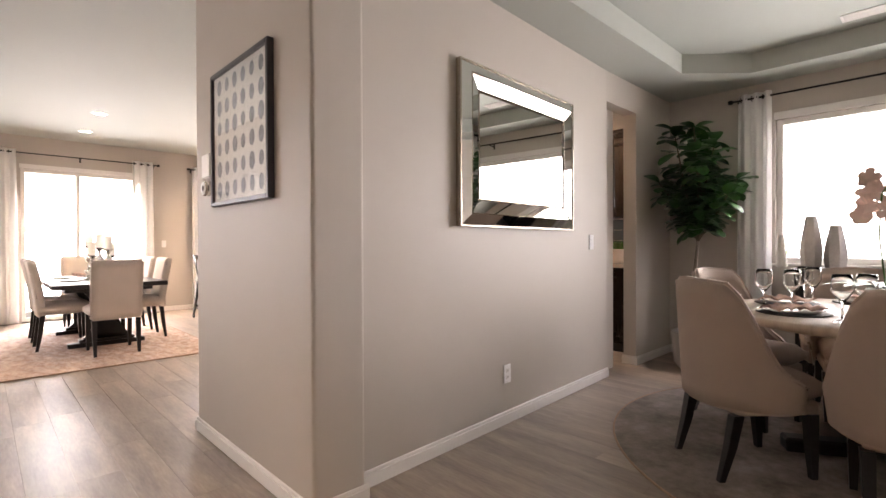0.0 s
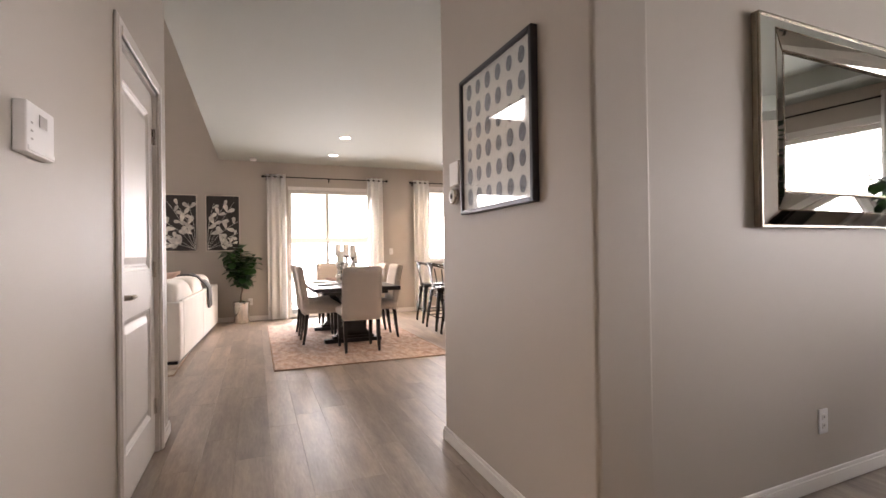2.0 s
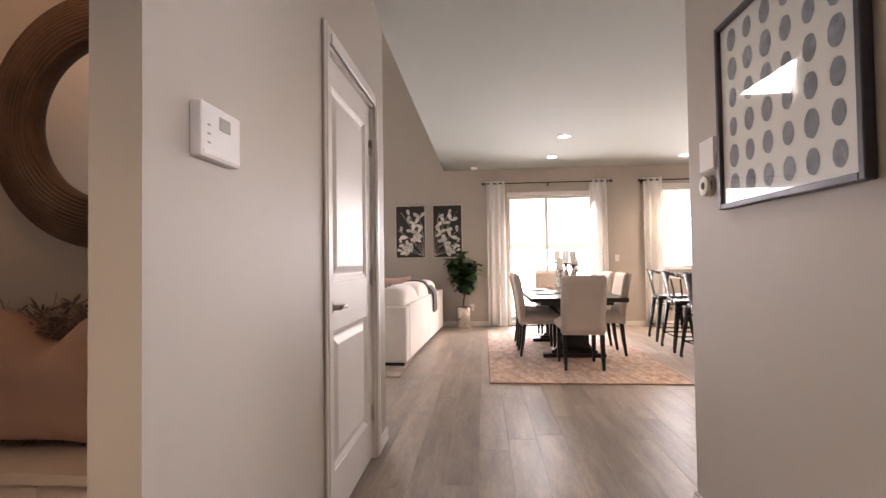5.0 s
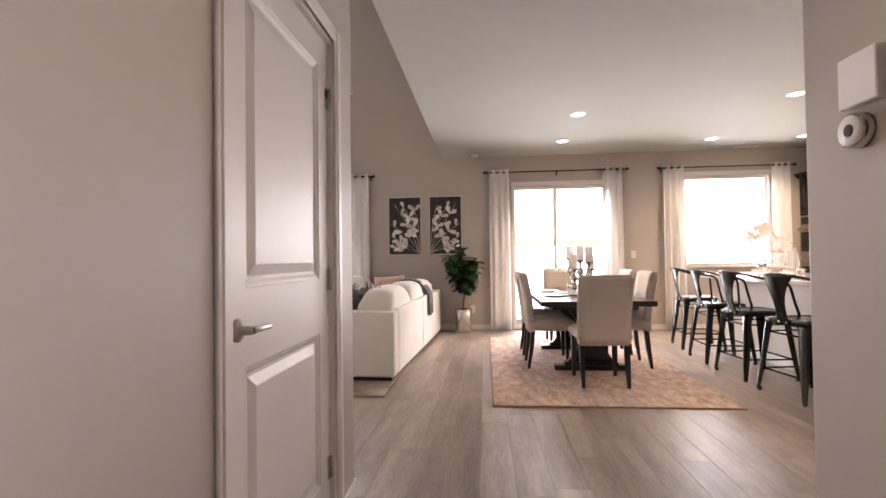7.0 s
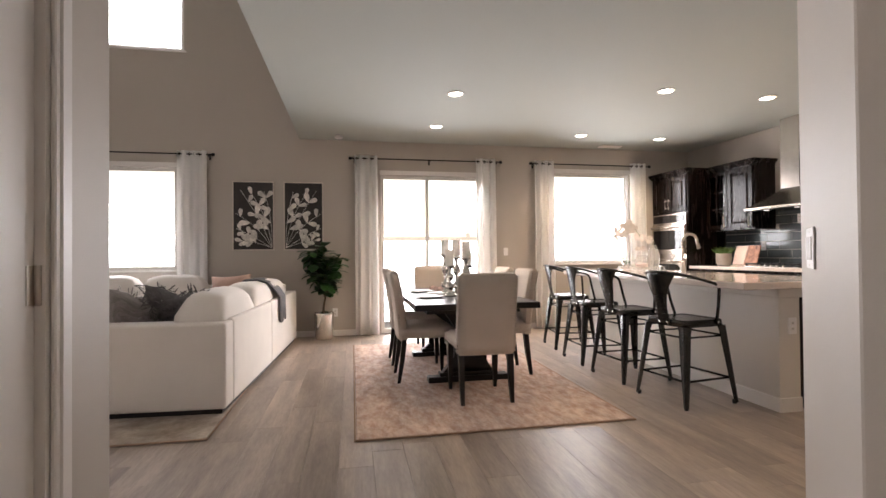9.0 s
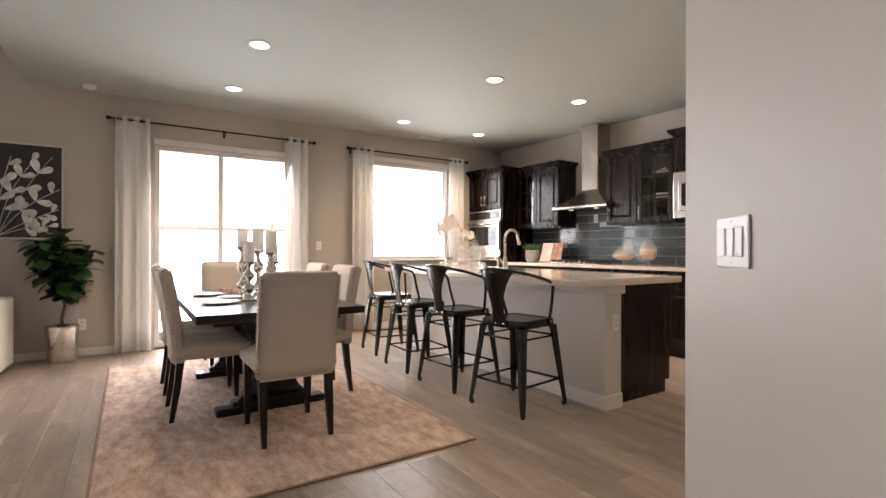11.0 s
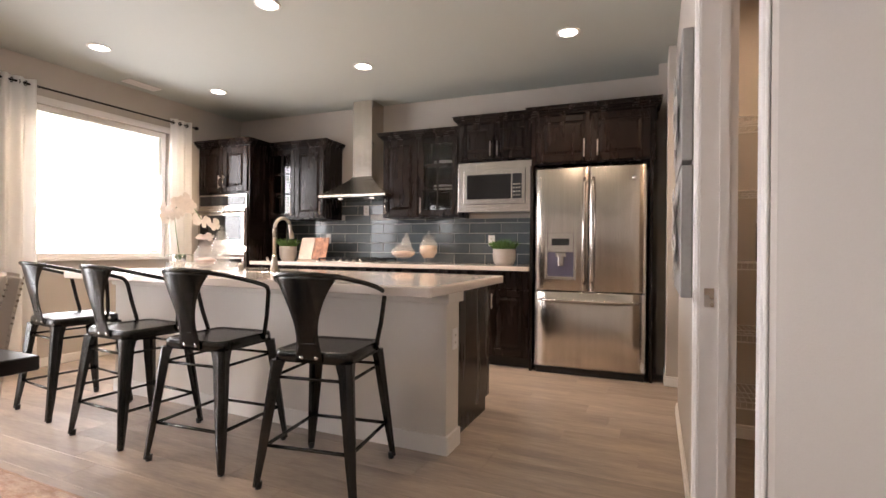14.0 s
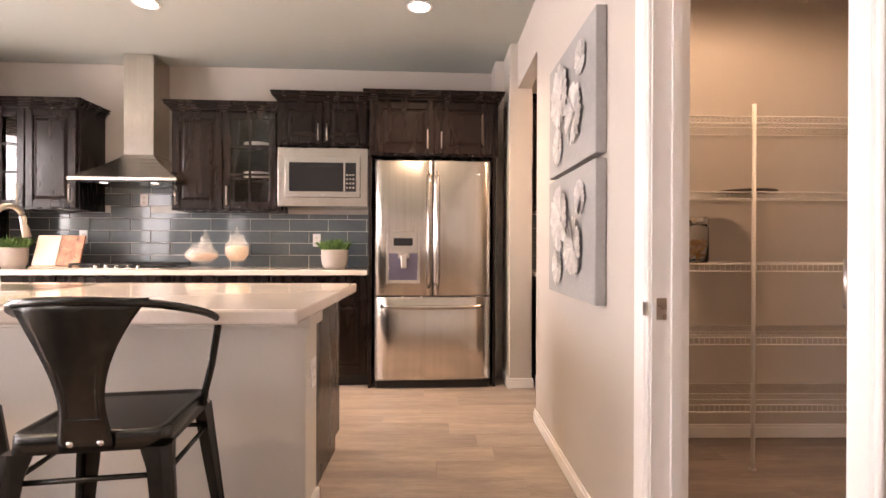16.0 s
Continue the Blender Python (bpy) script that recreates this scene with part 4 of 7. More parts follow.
def bar_stool():
    s = thing("bar_stool", pose(0, 0, 0), "gunmetal steel counter stool with low curved back", "stool", "stools along the island")
    H, a, b, q = 0.625, 0.160, 0.236, 0.192
    bm = bmesh.new()
    # dished top with a deep rounded skirt
    def ring(h, z, r, n=5):
        vs = []
        for cx, cy, st in ((h - r, h - r, 0), (-h + r, h - r, 90), (-h + r, -h + r, 180), (h - r, -h + r, 270)):
            for i in range(n):
                an = radians(st + 90 * i / (n - 1))
                vs.append(bm.verts.new((cx + r * math.cos(an), cy + r * math.sin(an), z)))
        return vs
    loops = [ring(q + 0.003, H - 0.052, 0.045), ring(q, H - 0.010, 0.045), ring(q - 0.004, H - 0.002, 0.043), ring(q - 0.010, H, 0.040),
             ring(q - 0.020, H - 0.001, 0.035), ring(q - 0.030, H - 0.006, 0.032)]
    for r0, r1 in zip(loops, loops[1:]):
        for i in range(len(r0)):
            j = (i + 1) % len(r0)
            bm.faces.new((r0[i], r0[j], r1[j], r1[i])).smooth = True
    bm.faces.new(loops[-1])
    bm.faces.new(loops[0][::-1])
    part("seat", bm, GUNMETAL, s, "pressed steel seat with dished top")
    for sx in (-1, 1):
        for sy in (-1, 1):
            bm = bmesh.new()
            t0, t1 = Vector((sx * (q - 0.010), sy * (q - 0.010), H - 0.046)), Vector((sx * b, sy * b, 0.012))
            rows = []
            for u, w in ((0.0, 0.068), (0.10, 0.054), (0.35, 0.048), (0.75, 0.036), (1.0, 0.024)):
                p = t0.lerp(t1, u)
                o = [(-sx * w, 0), (-sx * w, -sy * 0.004), (-sx * w * 0.45, -sy * 0.010), (-sx * 0.012, -sy * 0.012), (-sx * 0.010, -sy * w * 0.45),
                     (-sx * 0.004, -sy * w), (0, -sy * w), (sx * 0.005, -sy * w * 0.5), (sx * 0.009, -sy * 0.012), (sx * 0.004, sy * 0.004), (-sx * 0.012, sy * 0.009), (-sx * w * 0.5, sy * 0.005)]
                rows.append([bm.verts.new((p.x + c[0] + sx * 0.010, p.y + c[1] + sy * 0.010, p.z)) for c in o])
            n = len(rows[0])
            for r0, r1 in zip(rows, rows[1:]):
                for i in range(n):
                    bm.faces.new((r0[i], r0[(i + 1) % n], r1[(i + 1) % n], r1[i]))
            bm.faces.new(rows[0]), bm.faces.new(rows[-1])
            leg = part("leg", bm, GUNMETAL, s)
            foot = bmesh.new()
            lathe(foot, [(0, 0), (0.015, 0), (0.018, 0.03), (0, 0.03)], 10, sx * (b - 0.004), sy * (b - 0.004))
            part("rubber_foot", foot, BLACK, leg)
    def at(z):
        return q - 0.014 + (b - q) * (H - z) / H
    sides = ((-1, -1, 1, -1), (-1, 1, 1, 1), (-1, -1, -1, 1), (1, -1, 1, 1))
    for z in (0.19, 0.50):
        for x0, y0, x1, y1 in sides:
            bm = bmesh.new()
            k = at(z)
            tube(bm, [(x0 * k, y0 * k, z), (x1 * k, y1 * k, z)], 0.0085 if z < 0.3 else 0.0075, 8)
            part("rung", bm, GUNMETAL, s)
    # back splat: straight stem, spreading into a wide head that leans out over the back edge (-y)
    g = []
    for i in range(15):
        u = i / 14
        hw = 0.060 + 0.108 * max(0.0, (u - 0.32) / 0.68) ** 1.7 + 0.006 * math.cos(min(u, 0.3) / 0.3 * math.pi)
        row = []
        for j in range(9):
            v = j / 4 - 1
            row.append((v * hw, -q - 0.006 - 0.088 * u ** 1.15 + 0.075 * (v * hw / 0.18) ** 2 * u, H - 0.045 + u * 0.40))
        g.append(row)
    bm = bmesh.new()
    sheet(bm, g, 0.004)
    part("back_splat", bm, GUNMETAL, s)
    k = [[(x * 0.66, y - 0.003, z) for x, y, z in row] for row in g[3:13]]
    bm = bmesh.new()
    tube(bm, [row[0] for row in k] + [row[-1] for row in k[::-1]], 0.0035, 6, closed=True)
    part("pressed_rib", bm, GUNMETAL, s)
    pts = []
    for i in range(17):
        an = math.pi * (1 + i / 16)
        c = abs(math.sin(an))
        pts.append((0.250 * math.cos(an), 0.03 + (q + 0.127) * math.sin(an), H + 0.355 - 0.085 * (1 - c) ** 1.1))
    end = [(0.252, 0.062, H + 0.255), (0.247, 0.078, H + 0.225), (0.224, 0.095, H + 0.10), (0.200, 0.108, H + 0.01), (0.196, 0.112, H - 0.035)]
    pts = [(-x, y, z) for x, y, z in end[::-1]] + pts + end
    bm = bmesh.new()
    tube(bm, pts, 0.0115, 10)
    part("arm_rail", bm, GUNMETAL, s)
    for m in (pose(-0.036, -q - 0.007, H - 0.026, 90, 0, 0), pose(0.036, -q - 0.007, H - 0.026, 90, 0, 0), pose(q + 0.014, 0.112, H - 0.02, 0, 90, 0), pose(-q - 0.014, 0.112, H - 0.02, 0, -90, 0)):
        bm = bmesh.new()
        lathe(bm, [(0, 0), (0.011, 0), (0.008, 0.005), (0, 0.006)], 10)
        bolt = part("bolt", bm, CHROME, s)
        bolt.matrix_local = m
    return s


stool = bar_stool()
STOOLS = [(2.637, 5.728, -81), (2.604, 6.425, -85.5), (2.615, 7.11, -92.6), (2.706, 7.90, -96.6)]
stool.matrix_world = pose(STOOLS[0][0], STOOLS[0][1], 0, 0, 0, STOOLS[0][2])
for x, y, r in STOOLS[1:]:
    copy_thing(stool, pose(x, y, 0, 0, 0, r))


# ---- curtains and rods ----
def curtain_set(name, axis, at, r0, r1, panels, label, brackets=(), zr=2.47):
    """A rod with rings of grommets; panels (a0, a1) hang from it. axis y: the rod runs along x."""
    T = Matrix.Translation((0, at, 0)) if axis == "y" else Matrix.Translation((at, 0, 0)) @ Matrix.Rotation(radians(90), 4, "Z")
    rod = thing("curtain_rod", T @ pose((r0 + r1) / 2, 0, zr), "slim black metal curtain rod with small end caps", "curtain rod")
    h = (r1 - r0) / 2
    bm = bmesh.new()
    tube(bm, [(-h, 0, 0), (h, 0, 0)], 0.009, 10)
    part("pole", bm, RODMAT, rod)
    for s in (-1, 1):
        bm = bmesh.new()
        lathe(bm, [(0, 0), (0.016, 0.002), (0.022, 0.02), (0.018, 0.04), (0, 0.044)], 14)
        f = part("finial", bm, RODMAT, rod)
        f.matrix_local = pose(s * h, 0, 0, 0, 90 * s, 0)
    for b in (r0 + 0.04, r1 - 0.04, *brackets):
        bm = bmesh.new()
        x = b - (r0 + r1) / 2
        sg = 1 if axis == "y" else -1
        box(bm, x - 0.006, x + 0.006, min(0, sg * 0.098), max(0, sg * 0.098), -0.022, -0.010)
        box(bm, x - 0.012, x + 0.012, sg * 0.094 - 0.003, sg * 0.094 + 0.003, -0.055, 0.02)
        part("bracket", bm, RODMAT, rod)
    for a0, a1 in panels:
        c = thing("curtain", T @ pose((a0 + a1) / 2, 0, 0), label, "curtain", "white curtains")
        w = a1 - a0
        n, rows = 96, 9
        folds = max(3, round(w / 0.115))
        rng = random.Random(int(a0 * 100) + 7)
        ph = [rng.uniform(-0.5, 0.5) for _ in range(6)]
        g = []
        for i in range(rows + 1):
            u = i / rows
            z = zr + 0.045 - u * (zr + 0.028)
            row = []
            for j in range(n + 1):
                v = j / n
                amp = 0.022 + 0.012 * u + 0.008 * math.sin(v * 9 + ph[0])
                wob = 0.12 * u * math.sin(3 * v + ph[1])
                x = -w / 2 + w * v + 0.012 * u * math.sin(v * 14 + ph[2])
                spread = 1 + 0.02 * u
                row.append((x * spread, amp * math.sin(2 * math.pi * folds * v + wob + ph[3]), z))
            g.append(row)
        bm = bmesh.new()
        sheet(bm, g, 0.004)
        part("panel", bm, CURTAIN, c)
        bm = bmesh.new()
        for k in range(folds * 2):
            x = -w / 2 + w * (k + 0.5) / (folds * 2)
            tube(bm, [(x, 0.021 * math.cos(q), 0.021 * math.sin(q) + zr) for q in [2 * math.pi * i / 12 for i in range(12)]], 0.0035, 5, closed=True)
        part("grommet_row", bm, GUNMETAL, c)


CL = "white pleated grommet curtain panel hanging to the floor"
curtain_set("living", "y", PATIO - 0.10, -4.35, -1.70, [(-4.30, -3.95), (-2.12, -1.76)], CL, (-3.05,))
curtain_set("slider", "y", PATIO - 0.10, 0.12, 2.25, [(0.16, 0.47), (1.90, 2.19)], CL, (1.22,), 2.475)
curtain_set("kitchen", "y", PATIO - 0.10, 2.76, 4.67, [(2.80, 3.10), (4.37, 4.63)], CL)
curtain_set("dining", "x", 5.15, -1.70, 1.36, [(1.06, 1.32), (-1.66, -1.40)], CL, (-0.15,), 2.44)


# ---- plants ----
def leaf(bm, base, d, up, L, W, bend):
    """One broad leaf: a folded, drooping blade of ten faces."""
    d = d.normalized()
    s = d.cross(up)
    s = s.normalized() if s.length > 1e-3 else Vector((1, 0, 0))
    nn = s.cross(d).normalized()
    prof = ((0.0, 0.04), (0.2, 0.52), (0.5, 0.88), (0.75, 1.0), (0.92, 0.62), (1.0, 0.05))
    rows = []
    for u, w in prof:
        c = base + d * (L * u) - nn * (bend * L * u * u)
        rows.append((bm.verts.new(c - s * (W * w / 2) + nn * (0.10 * W * w)), bm.verts.new(c), bm.verts.new(c + s * (W * w / 2) + nn * (0.10 * W * w))))
    for a, b in zip(rows, rows[1:]):
        bm.faces.new((a[0], a[1], b[1], b[0])).smooth = True
        bm.faces.new((a[1], a[2], b[2], b[1])).smooth = True


def fig_tree(x, y, pot, label, trunk_h, top, spread, leaves, L, seed):
    t = thing("fiddle_leaf_fig", pose(x, y, 0), label, "plant")
    rng = random.Random(seed)
    if pot == "silver":
        p = part("pot", lz([(0, 0.002), (0.105, 0.002), (0.115, 0.02), (0.135, 0.34), (0.135, 0.36), (0.123, 0.36), (0.108, 0.30), (0, 0.30)], 28), MERCURY, t, "hammered silver planter")
        z0 = 0.30
    else:
        p = part("pot", lz([(0, 0.002), (0.14, 0.002), (0.18, 0.05), (0.20, 0.30), (0.205, 0.33), (0.185, 0.33), (0.175, 0.27), (0, 0.27)], 28), GREYPOT, t, "grey planter")
        z0 = 0.27
    part("soil", lz([(0, z0), (0.10, z0 + 0.001), (0.104, z0 + 0.008), (0, z0 + 0.015)], 20), SOIL, p)
    stems = []
    bm = bmesh.new()
    def limb(p0, p1, r0, r1):
        mid = p0.lerp(p1, 0.5) + Vector((rng.uniform(-0.03, 0.03), rng.uniform(-0.03, 0.03), 0))
        pts = [p0, p0.lerp(mid, 0.6), mid, mid.lerp(p1, 0.5), p1]
        tube(bm, pts, r0, 8, taper=r1)
        stems.append((p0, mid, p1))
    fork = Vector((0.02, -0.01, trunk_h))
    limb(Vector((0, 0, z0)), fork, 0.017 if top < 1.6 else 0.024, 0.012)
    mid_h = (trunk_h + top) / 2
    arms = 5 if top < 1.6 else 11
    for i in range(arms):
        a = 2 * math.pi * i / 5.27 + rng.uniform(-0.4, 0.4)
        r = spread * rng.uniform(0.25, 0.62)
        end = Vector((math.cos(a) * r, math.sin(a) * r, trunk_h + (top - trunk_h) * rng.uniform(0.45, 0.95)))
        limb(fork, end, 0.010, 0.004)
    limb(fork, Vector((0, 0.01, top - 0.08)), 0.011, 0.004)
    part("trunk", bm, BARK, t)
    bm = bmesh.new()
    for i in range(leaves):
        p0, pm, p1 = stems[1 + i % (arms + 1)]
        u = rng.uniform(0.15, 1.05)
        base = (p0.lerp(pm, min(1, 2 * u)) if u < 0.5 else pm.lerp(p1, min(1, 2 * u - 1)))
        a = rng.uniform(0, 2 * math.pi)
        d = Vector((math.cos(a), math.sin(a), rng.uniform(-0.35, 0.75)))
        k = rng.uniform(0.65, 1.15)
        leaf(bm, base, d, Vector((0, 0, 1)), L * k, L * 0.66 * k, rng.uniform(0.1, 0.55))
    part("crown", bm, LEAF, t, "large glossy dark green leaves")
    return t


fig_tree(-0.26, 9.08, "silver", "fiddle leaf fig in a hammered silver pot by the garden wall", 0.56, 1.32, 0.46, 300, 0.19, 3)
fig_tree(4.75, 1.55, "grey", "tall fiddle leaf fig tree in the dining room corner", 1.15, 2.24, 0.56, 620, 0.175, 8)


# ---- eating area ----
def rug(name, x0, x1, y0, y1, material, label, edge=RUGEDGE):
    r = thing(name, pose((x0 + x1) / 2, (y0 + y1) / 2, 0), label, "rug")
    w, d = (x1 - x0) / 2, (y1 - y0) / 2
    part("rug_body", bx(-w + 0.008, w - 0.008, -d + 0.008, d - 0.008, 0.001, 0.013, bevel=0.004, seg=1), material, r)
    bm = bmesh.new()
    tube(bm, [(-w, -d, 0.007), (w, -d, 0.007), (w, d, 0.007), (-w, d, 0.007)], 0.006, 6, closed=True)
    part("binding", bm, edge, r)


rug("area_rug", 0.13, 1.98, 5.36, 8.50, RUG, "faded terracotta and cream patterned rug under the table")
rug("living_rug", -4.3, -0.76, 5.58, 8.30, RUGGREY, "grey-beige woven rug under the sofa")

TX, TY = 1.12, 7.12
tb = thing("trestle_table", pose(TX, TY, 0.012), "black wood trestle dining table on the rug", "table")
part("tabletop", bx(-0.52, 0.52, -0.96, 0.96, 0.665, 0.715, bevel=0.006), BLACKWOOD, tb)
part("apron", bx(-0.40, 0.40, -0.80, 0.80, 0.62, 0.664), BLACKWOOD, tb)
for sy in (-0.55, 0.55):
    bm = bmesh.new()
    box(bm, -0.36, 0.36, sy - 0.055, sy + 0.055, 0.0, 0.05, 0.008, 2)
    box(bm, -0.26, 0.26, sy - 0.05, sy + 0.05, 0.05, 0.085, 0.008, 2)
    part("foot", bm, BLACKWOOD, tb)
    g = []
    for k in range(9):
        u = k / 8
        hw = 0.10 + 0.13 * (2 * u - 1) ** 2
        g.append([(-hw, sy, 0.085 + 0.535 * u), (0, sy, 0.085 + 0.535 * u), (hw, sy, 0.085 + 0.535 * u)])
    bm = bmesh.new()
    sheet(bm, g, 0.075)
    part("column", bm, BLACKWOOD, tb)
part("stretcher", bx(-0.03, 0.03, -0.50, 0.50, 0.16, 0.24, bevel=0.006), BLACKWOOD, tb)


def parsons_chair(m):
    c = thing("parsons_chair", m, "cream linen parsons chair with dark legs and nailhead trim", "chair", "chairs round the trestle table")
    bm = cushion(0.46, 0.47, 0.13, 0.35, 10)
    for v in bm.verts:
        v.co.z += 0.375
    part("seat", bm, LINEN, c)
    bm = bmesh.new()
    g = []
    for i in range(9):
        u = i / 8
        z = 0.36 + 0.61 * u
        y = -0.205 - 0.085 * u ** 1.6
        g.append([(-0.225 + 0.45 * j / 6, y - 0.012 * (1 - (2 * j / 6 - 1) ** 2), z) for j in range(7)])
    sheet(bm, g, 0.075)
    bmesh.ops.recalc_face_normals(bm, faces=bm.faces)
    es = [e for e in bm.edges if len(e.link_faces) == 2 and e.calc_face_angle() > 0.9]
    bmesh.ops.bevel(bm, geom=es, offset=0.018, segments=3, affect="EDGES")
    part("backrest", bm, LINEN, c)
    bm = bmesh.new()
    for side in (-1, 1):
        for k in range(26):
            u = k / 25
            for dy in (-0.028, 0.022):
                bmesh.ops.create_icosphere(bm, subdivisions=1, radius=0.0058, matrix=Matrix.Translation((side * 0.2235, -0.205 - 0.085 * u ** 1.6 + dy, 0.39 + 0.56 * u)))
    for k in range(16):
        lathe(bm, [(0, 0), (0.005, 0.001), (0.003, 0.004), (0, 0.005)], 6, -0.2 + 0.4 * k / 15, -0.292, 0.968)
    part("nailheads", bm, NICKEL, c, "small nickel nailheads along the back edge")
    for sx in (-1, 1):
        for sy in (-1, 1):
            bm = bmesh.new()
            y0, y1 = (0.195, 0.20) if sy > 0 else (-0.20, -0.25)
            v = []
            for z, w, y in ((0.39, 0.022, y0), (0.2, 0.020, y0 * 0.6 + y1 * 0.4), (0.0, 0.013, y1)):
                v.append([bm.verts.new((sx * 0.19 + a * w, y + b * w, z)) for a, b in ((-1, -1), (1, -1), (1, 1), (-1, 1))])
            for r0, r1 in zip(v, v[1:]):
                for i in range(4):
                    bm.faces.new((r0[i], r0[(i + 1) % 4], r1[(i + 1) % 4], r1[i]))
            bm.faces.new(v[0]), bm.faces.new(v[-1])
            part("leg", bm, BLACKWOOD, c)
    return c


ch = parsons_chair(pose(1.10, 6.12, 0.012))
for x, y, r in ((0.76, 6.78, -90), (0.76, 7.46, -90), (1.48, 6.82, 90), (1.48, 7.50, 91), (1.11, 8.14, 180)):
    copy_thing(ch, pose(x, y, 0.012, 0, 0, r))


def candlestick(x, y, h, ch_, material, label):
    c = thing("candlestick", pose(x, y, 0.728), label, "candlestick", "candlesticks on the table")
    prof = [(0, 0), (0.066, 0), (0.068, 0.012), (0.04, 0.03), (0.018, 0.05), (0.042, 0.075), (0.047, 0.10), (0.018, 0.13),
            (0.016, h * 0.5), (0.040, h * 0.58), (0.043, h * 0.68), (0.016, h * 0.78), (0.018, h * 0.90), (0.052, h * 0.97), (0.055, h), (0, h)]
    part("stem", lz(prof, 20), material, c)
    bm = bmesh.new()
    lathe(bm, [(0, h + 0.0005), (0.041, h + 0.0005), (0.042, h + ch_ - 0.006), (0.038, h + ch_), (0.012, h + ch_ - 0.004), (0, h + ch_ - 0.004)], 22)
    part("candle", bm, WAX, c, "white pillar candle")
    bm = bmesh.new()
    tube(bm, [(0, 0, h + ch_ - 0.005), (0.002, 0, h + ch_ + 0.008)], 0.001, 5)
    part("wick", bm, BLACK, c)


CS = "mercury glass candlestick with a white pillar candle"
for x, y, h, k, m in ((1.03, 6.90, 0.29, 0.15, MERCURY), (1.13, 7.06, 0.38, 0.16, MERCURY), (1.19, 6.90, 0.36, 0.16, MERCURY), (1.05, 7.24, 0.40, 0.14, MERCURY), (1.26, 7.14, 0.28, 0.15, GUNMETAL)):
    candlestick(x, y, h, k, m, CS if m == MERCURY else ("clear glass candlestick with a white pillar candle" if m == GLASS else "dark metal candlestick with a white pillar candle"))


def bloom(bm, cx, cy, cz, r, n, seed):
    rng = random.Random(seed)
    for i in range(n):
        a, e = rng.uniform(0, 6.28), rng.uniform(0.05, 1.4)
        d = Vector((math.cos(a) * math.cos(e), math.sin(a) * math.cos(e), math.sin(e)))
        leaf(bm, Vector((cx, cy, cz)) + d * r * 0.25, d, Vector((0.1, 0.2, 1)), r * rng.uniform(0.6, 0.9), r * 0.7, -0.25)


fl = thing("flower_posy", pose(0.93, 7.10, 0.728), "small pink rose posy on the table", "flowers")
bm = bmesh.new()
for i, (a, b, c) in enumerate(((0, 0, 0.03), (0.05, 0.02, 0.03), (-0.03, 0.05, 0.04), (0.02, -0.05, 0.03))):
    bloom(bm, a, b, c, 0.045, 26, i)
part("roses", bm, ROSE, fl)
part("dish", lz([(0, 0), (0.05, 0), (0.09, 0.018), (0.086, 0.02), (0.05, 0.005), (0, 0.005)], 24), WHITEPOT, fl)
for x, y in ((0.82, 6.80), (0.82, 7.48), (1.42, 6.84), (1.42, 7.5)):
    s = thing("place_setting", pose(x, y, 0.7275), "white plate on the dark table", "plate", "plates on the table")
    part("plate", lz([(0, 0.001), (0.08, 0), (0.135, 0.015), (0.132, 0.018), (0.08, 0.004), (0, 0.004)], 28), WHITEPOT, s)


# ---- living room ----
def sofa():
    s = thing("sectional_sofa", pose(-0.76, 6.02, 0, 0, 0, -3), "white upholstered sectional sofa with loose cushions", "sofa")
    def pad(name, x0, x1, y0, y1, z0, z1, puff=0.5, lean=None):
        bm = cushion(x1 - x0, y1 - y0, z1 - z0, puff, 10)
        m = Matrix.Translation(((x0 + x1) / 2, (y0 + y1) / 2, z0)) @ (lean or Matrix())
        for v in bm.verts:
            v.co = m @ v.co
        part(name, bm, SOFA, s)
    part("back_frame", bx(-0.13, 0.0, 0.2015, 1.50, 0.05, 0.665, bevel=0.02, seg=3), SOFA, s)
    part("back_frame", bx(-0.13, 0.0, 1.503, 2.98, 0.05, 0.67, bevel=0.02, seg=3), SOFA, s)
    part("arm", bx(-1.02, 0.0, 0.0, 0.20, 0.05, 0.655, bevel=0.02, seg=3), SOFA, s)
    part("seat_base", bx(-0.98, -0.131, 0.201, 2.98, 0.05, 0.30, bevel=0.01), SOFA, s)
    part("seat_base", bx(-3.3, -0.981, 2.06, 2.96, 0.05, 0.30, bevel=0.01), SOFA, s)
    part("back_frame", bx(-3.3, -0.131, 2.84, 2.98, 0.301, 0.76, bevel=0.02, seg=3), SOFA, s)
    part("plinth", bx(-0.94, -0.03, 0.03, 2.95, 0.014, 0.049), BLACK, s)
    for a, b in ((0.21, 1.15), (1.16, 2.04)):
        pad("seat_cushion", -0.98, -0.30, a, b, 0.30, 0.46)
    for a in (-3.25, -2.5, -1.75):
        pad("seat_cushion", a, a + 0.74, 2.05, 2.80, 0.30, 0.46)
        pad("back_cushion", a, a + 0.74, 2.58, 2.84, 0.44, 0.90, 0.7)
    for a, b in ((0.10, 0.98), (0.99, 1.78), (1.79, 2.50)):
        bm = cushion(0.33, b - a, 0.43, 0.75, 10)
        m = Matrix.Translation((-0.235, (a + b) / 2, 0.44)) @ Matrix.Rotation(radians(6), 4, "Y")
        for v in bm.verts:
            v.co = m @ v.co
        part("back_cushion", bm, SOFA, s)


sofa()


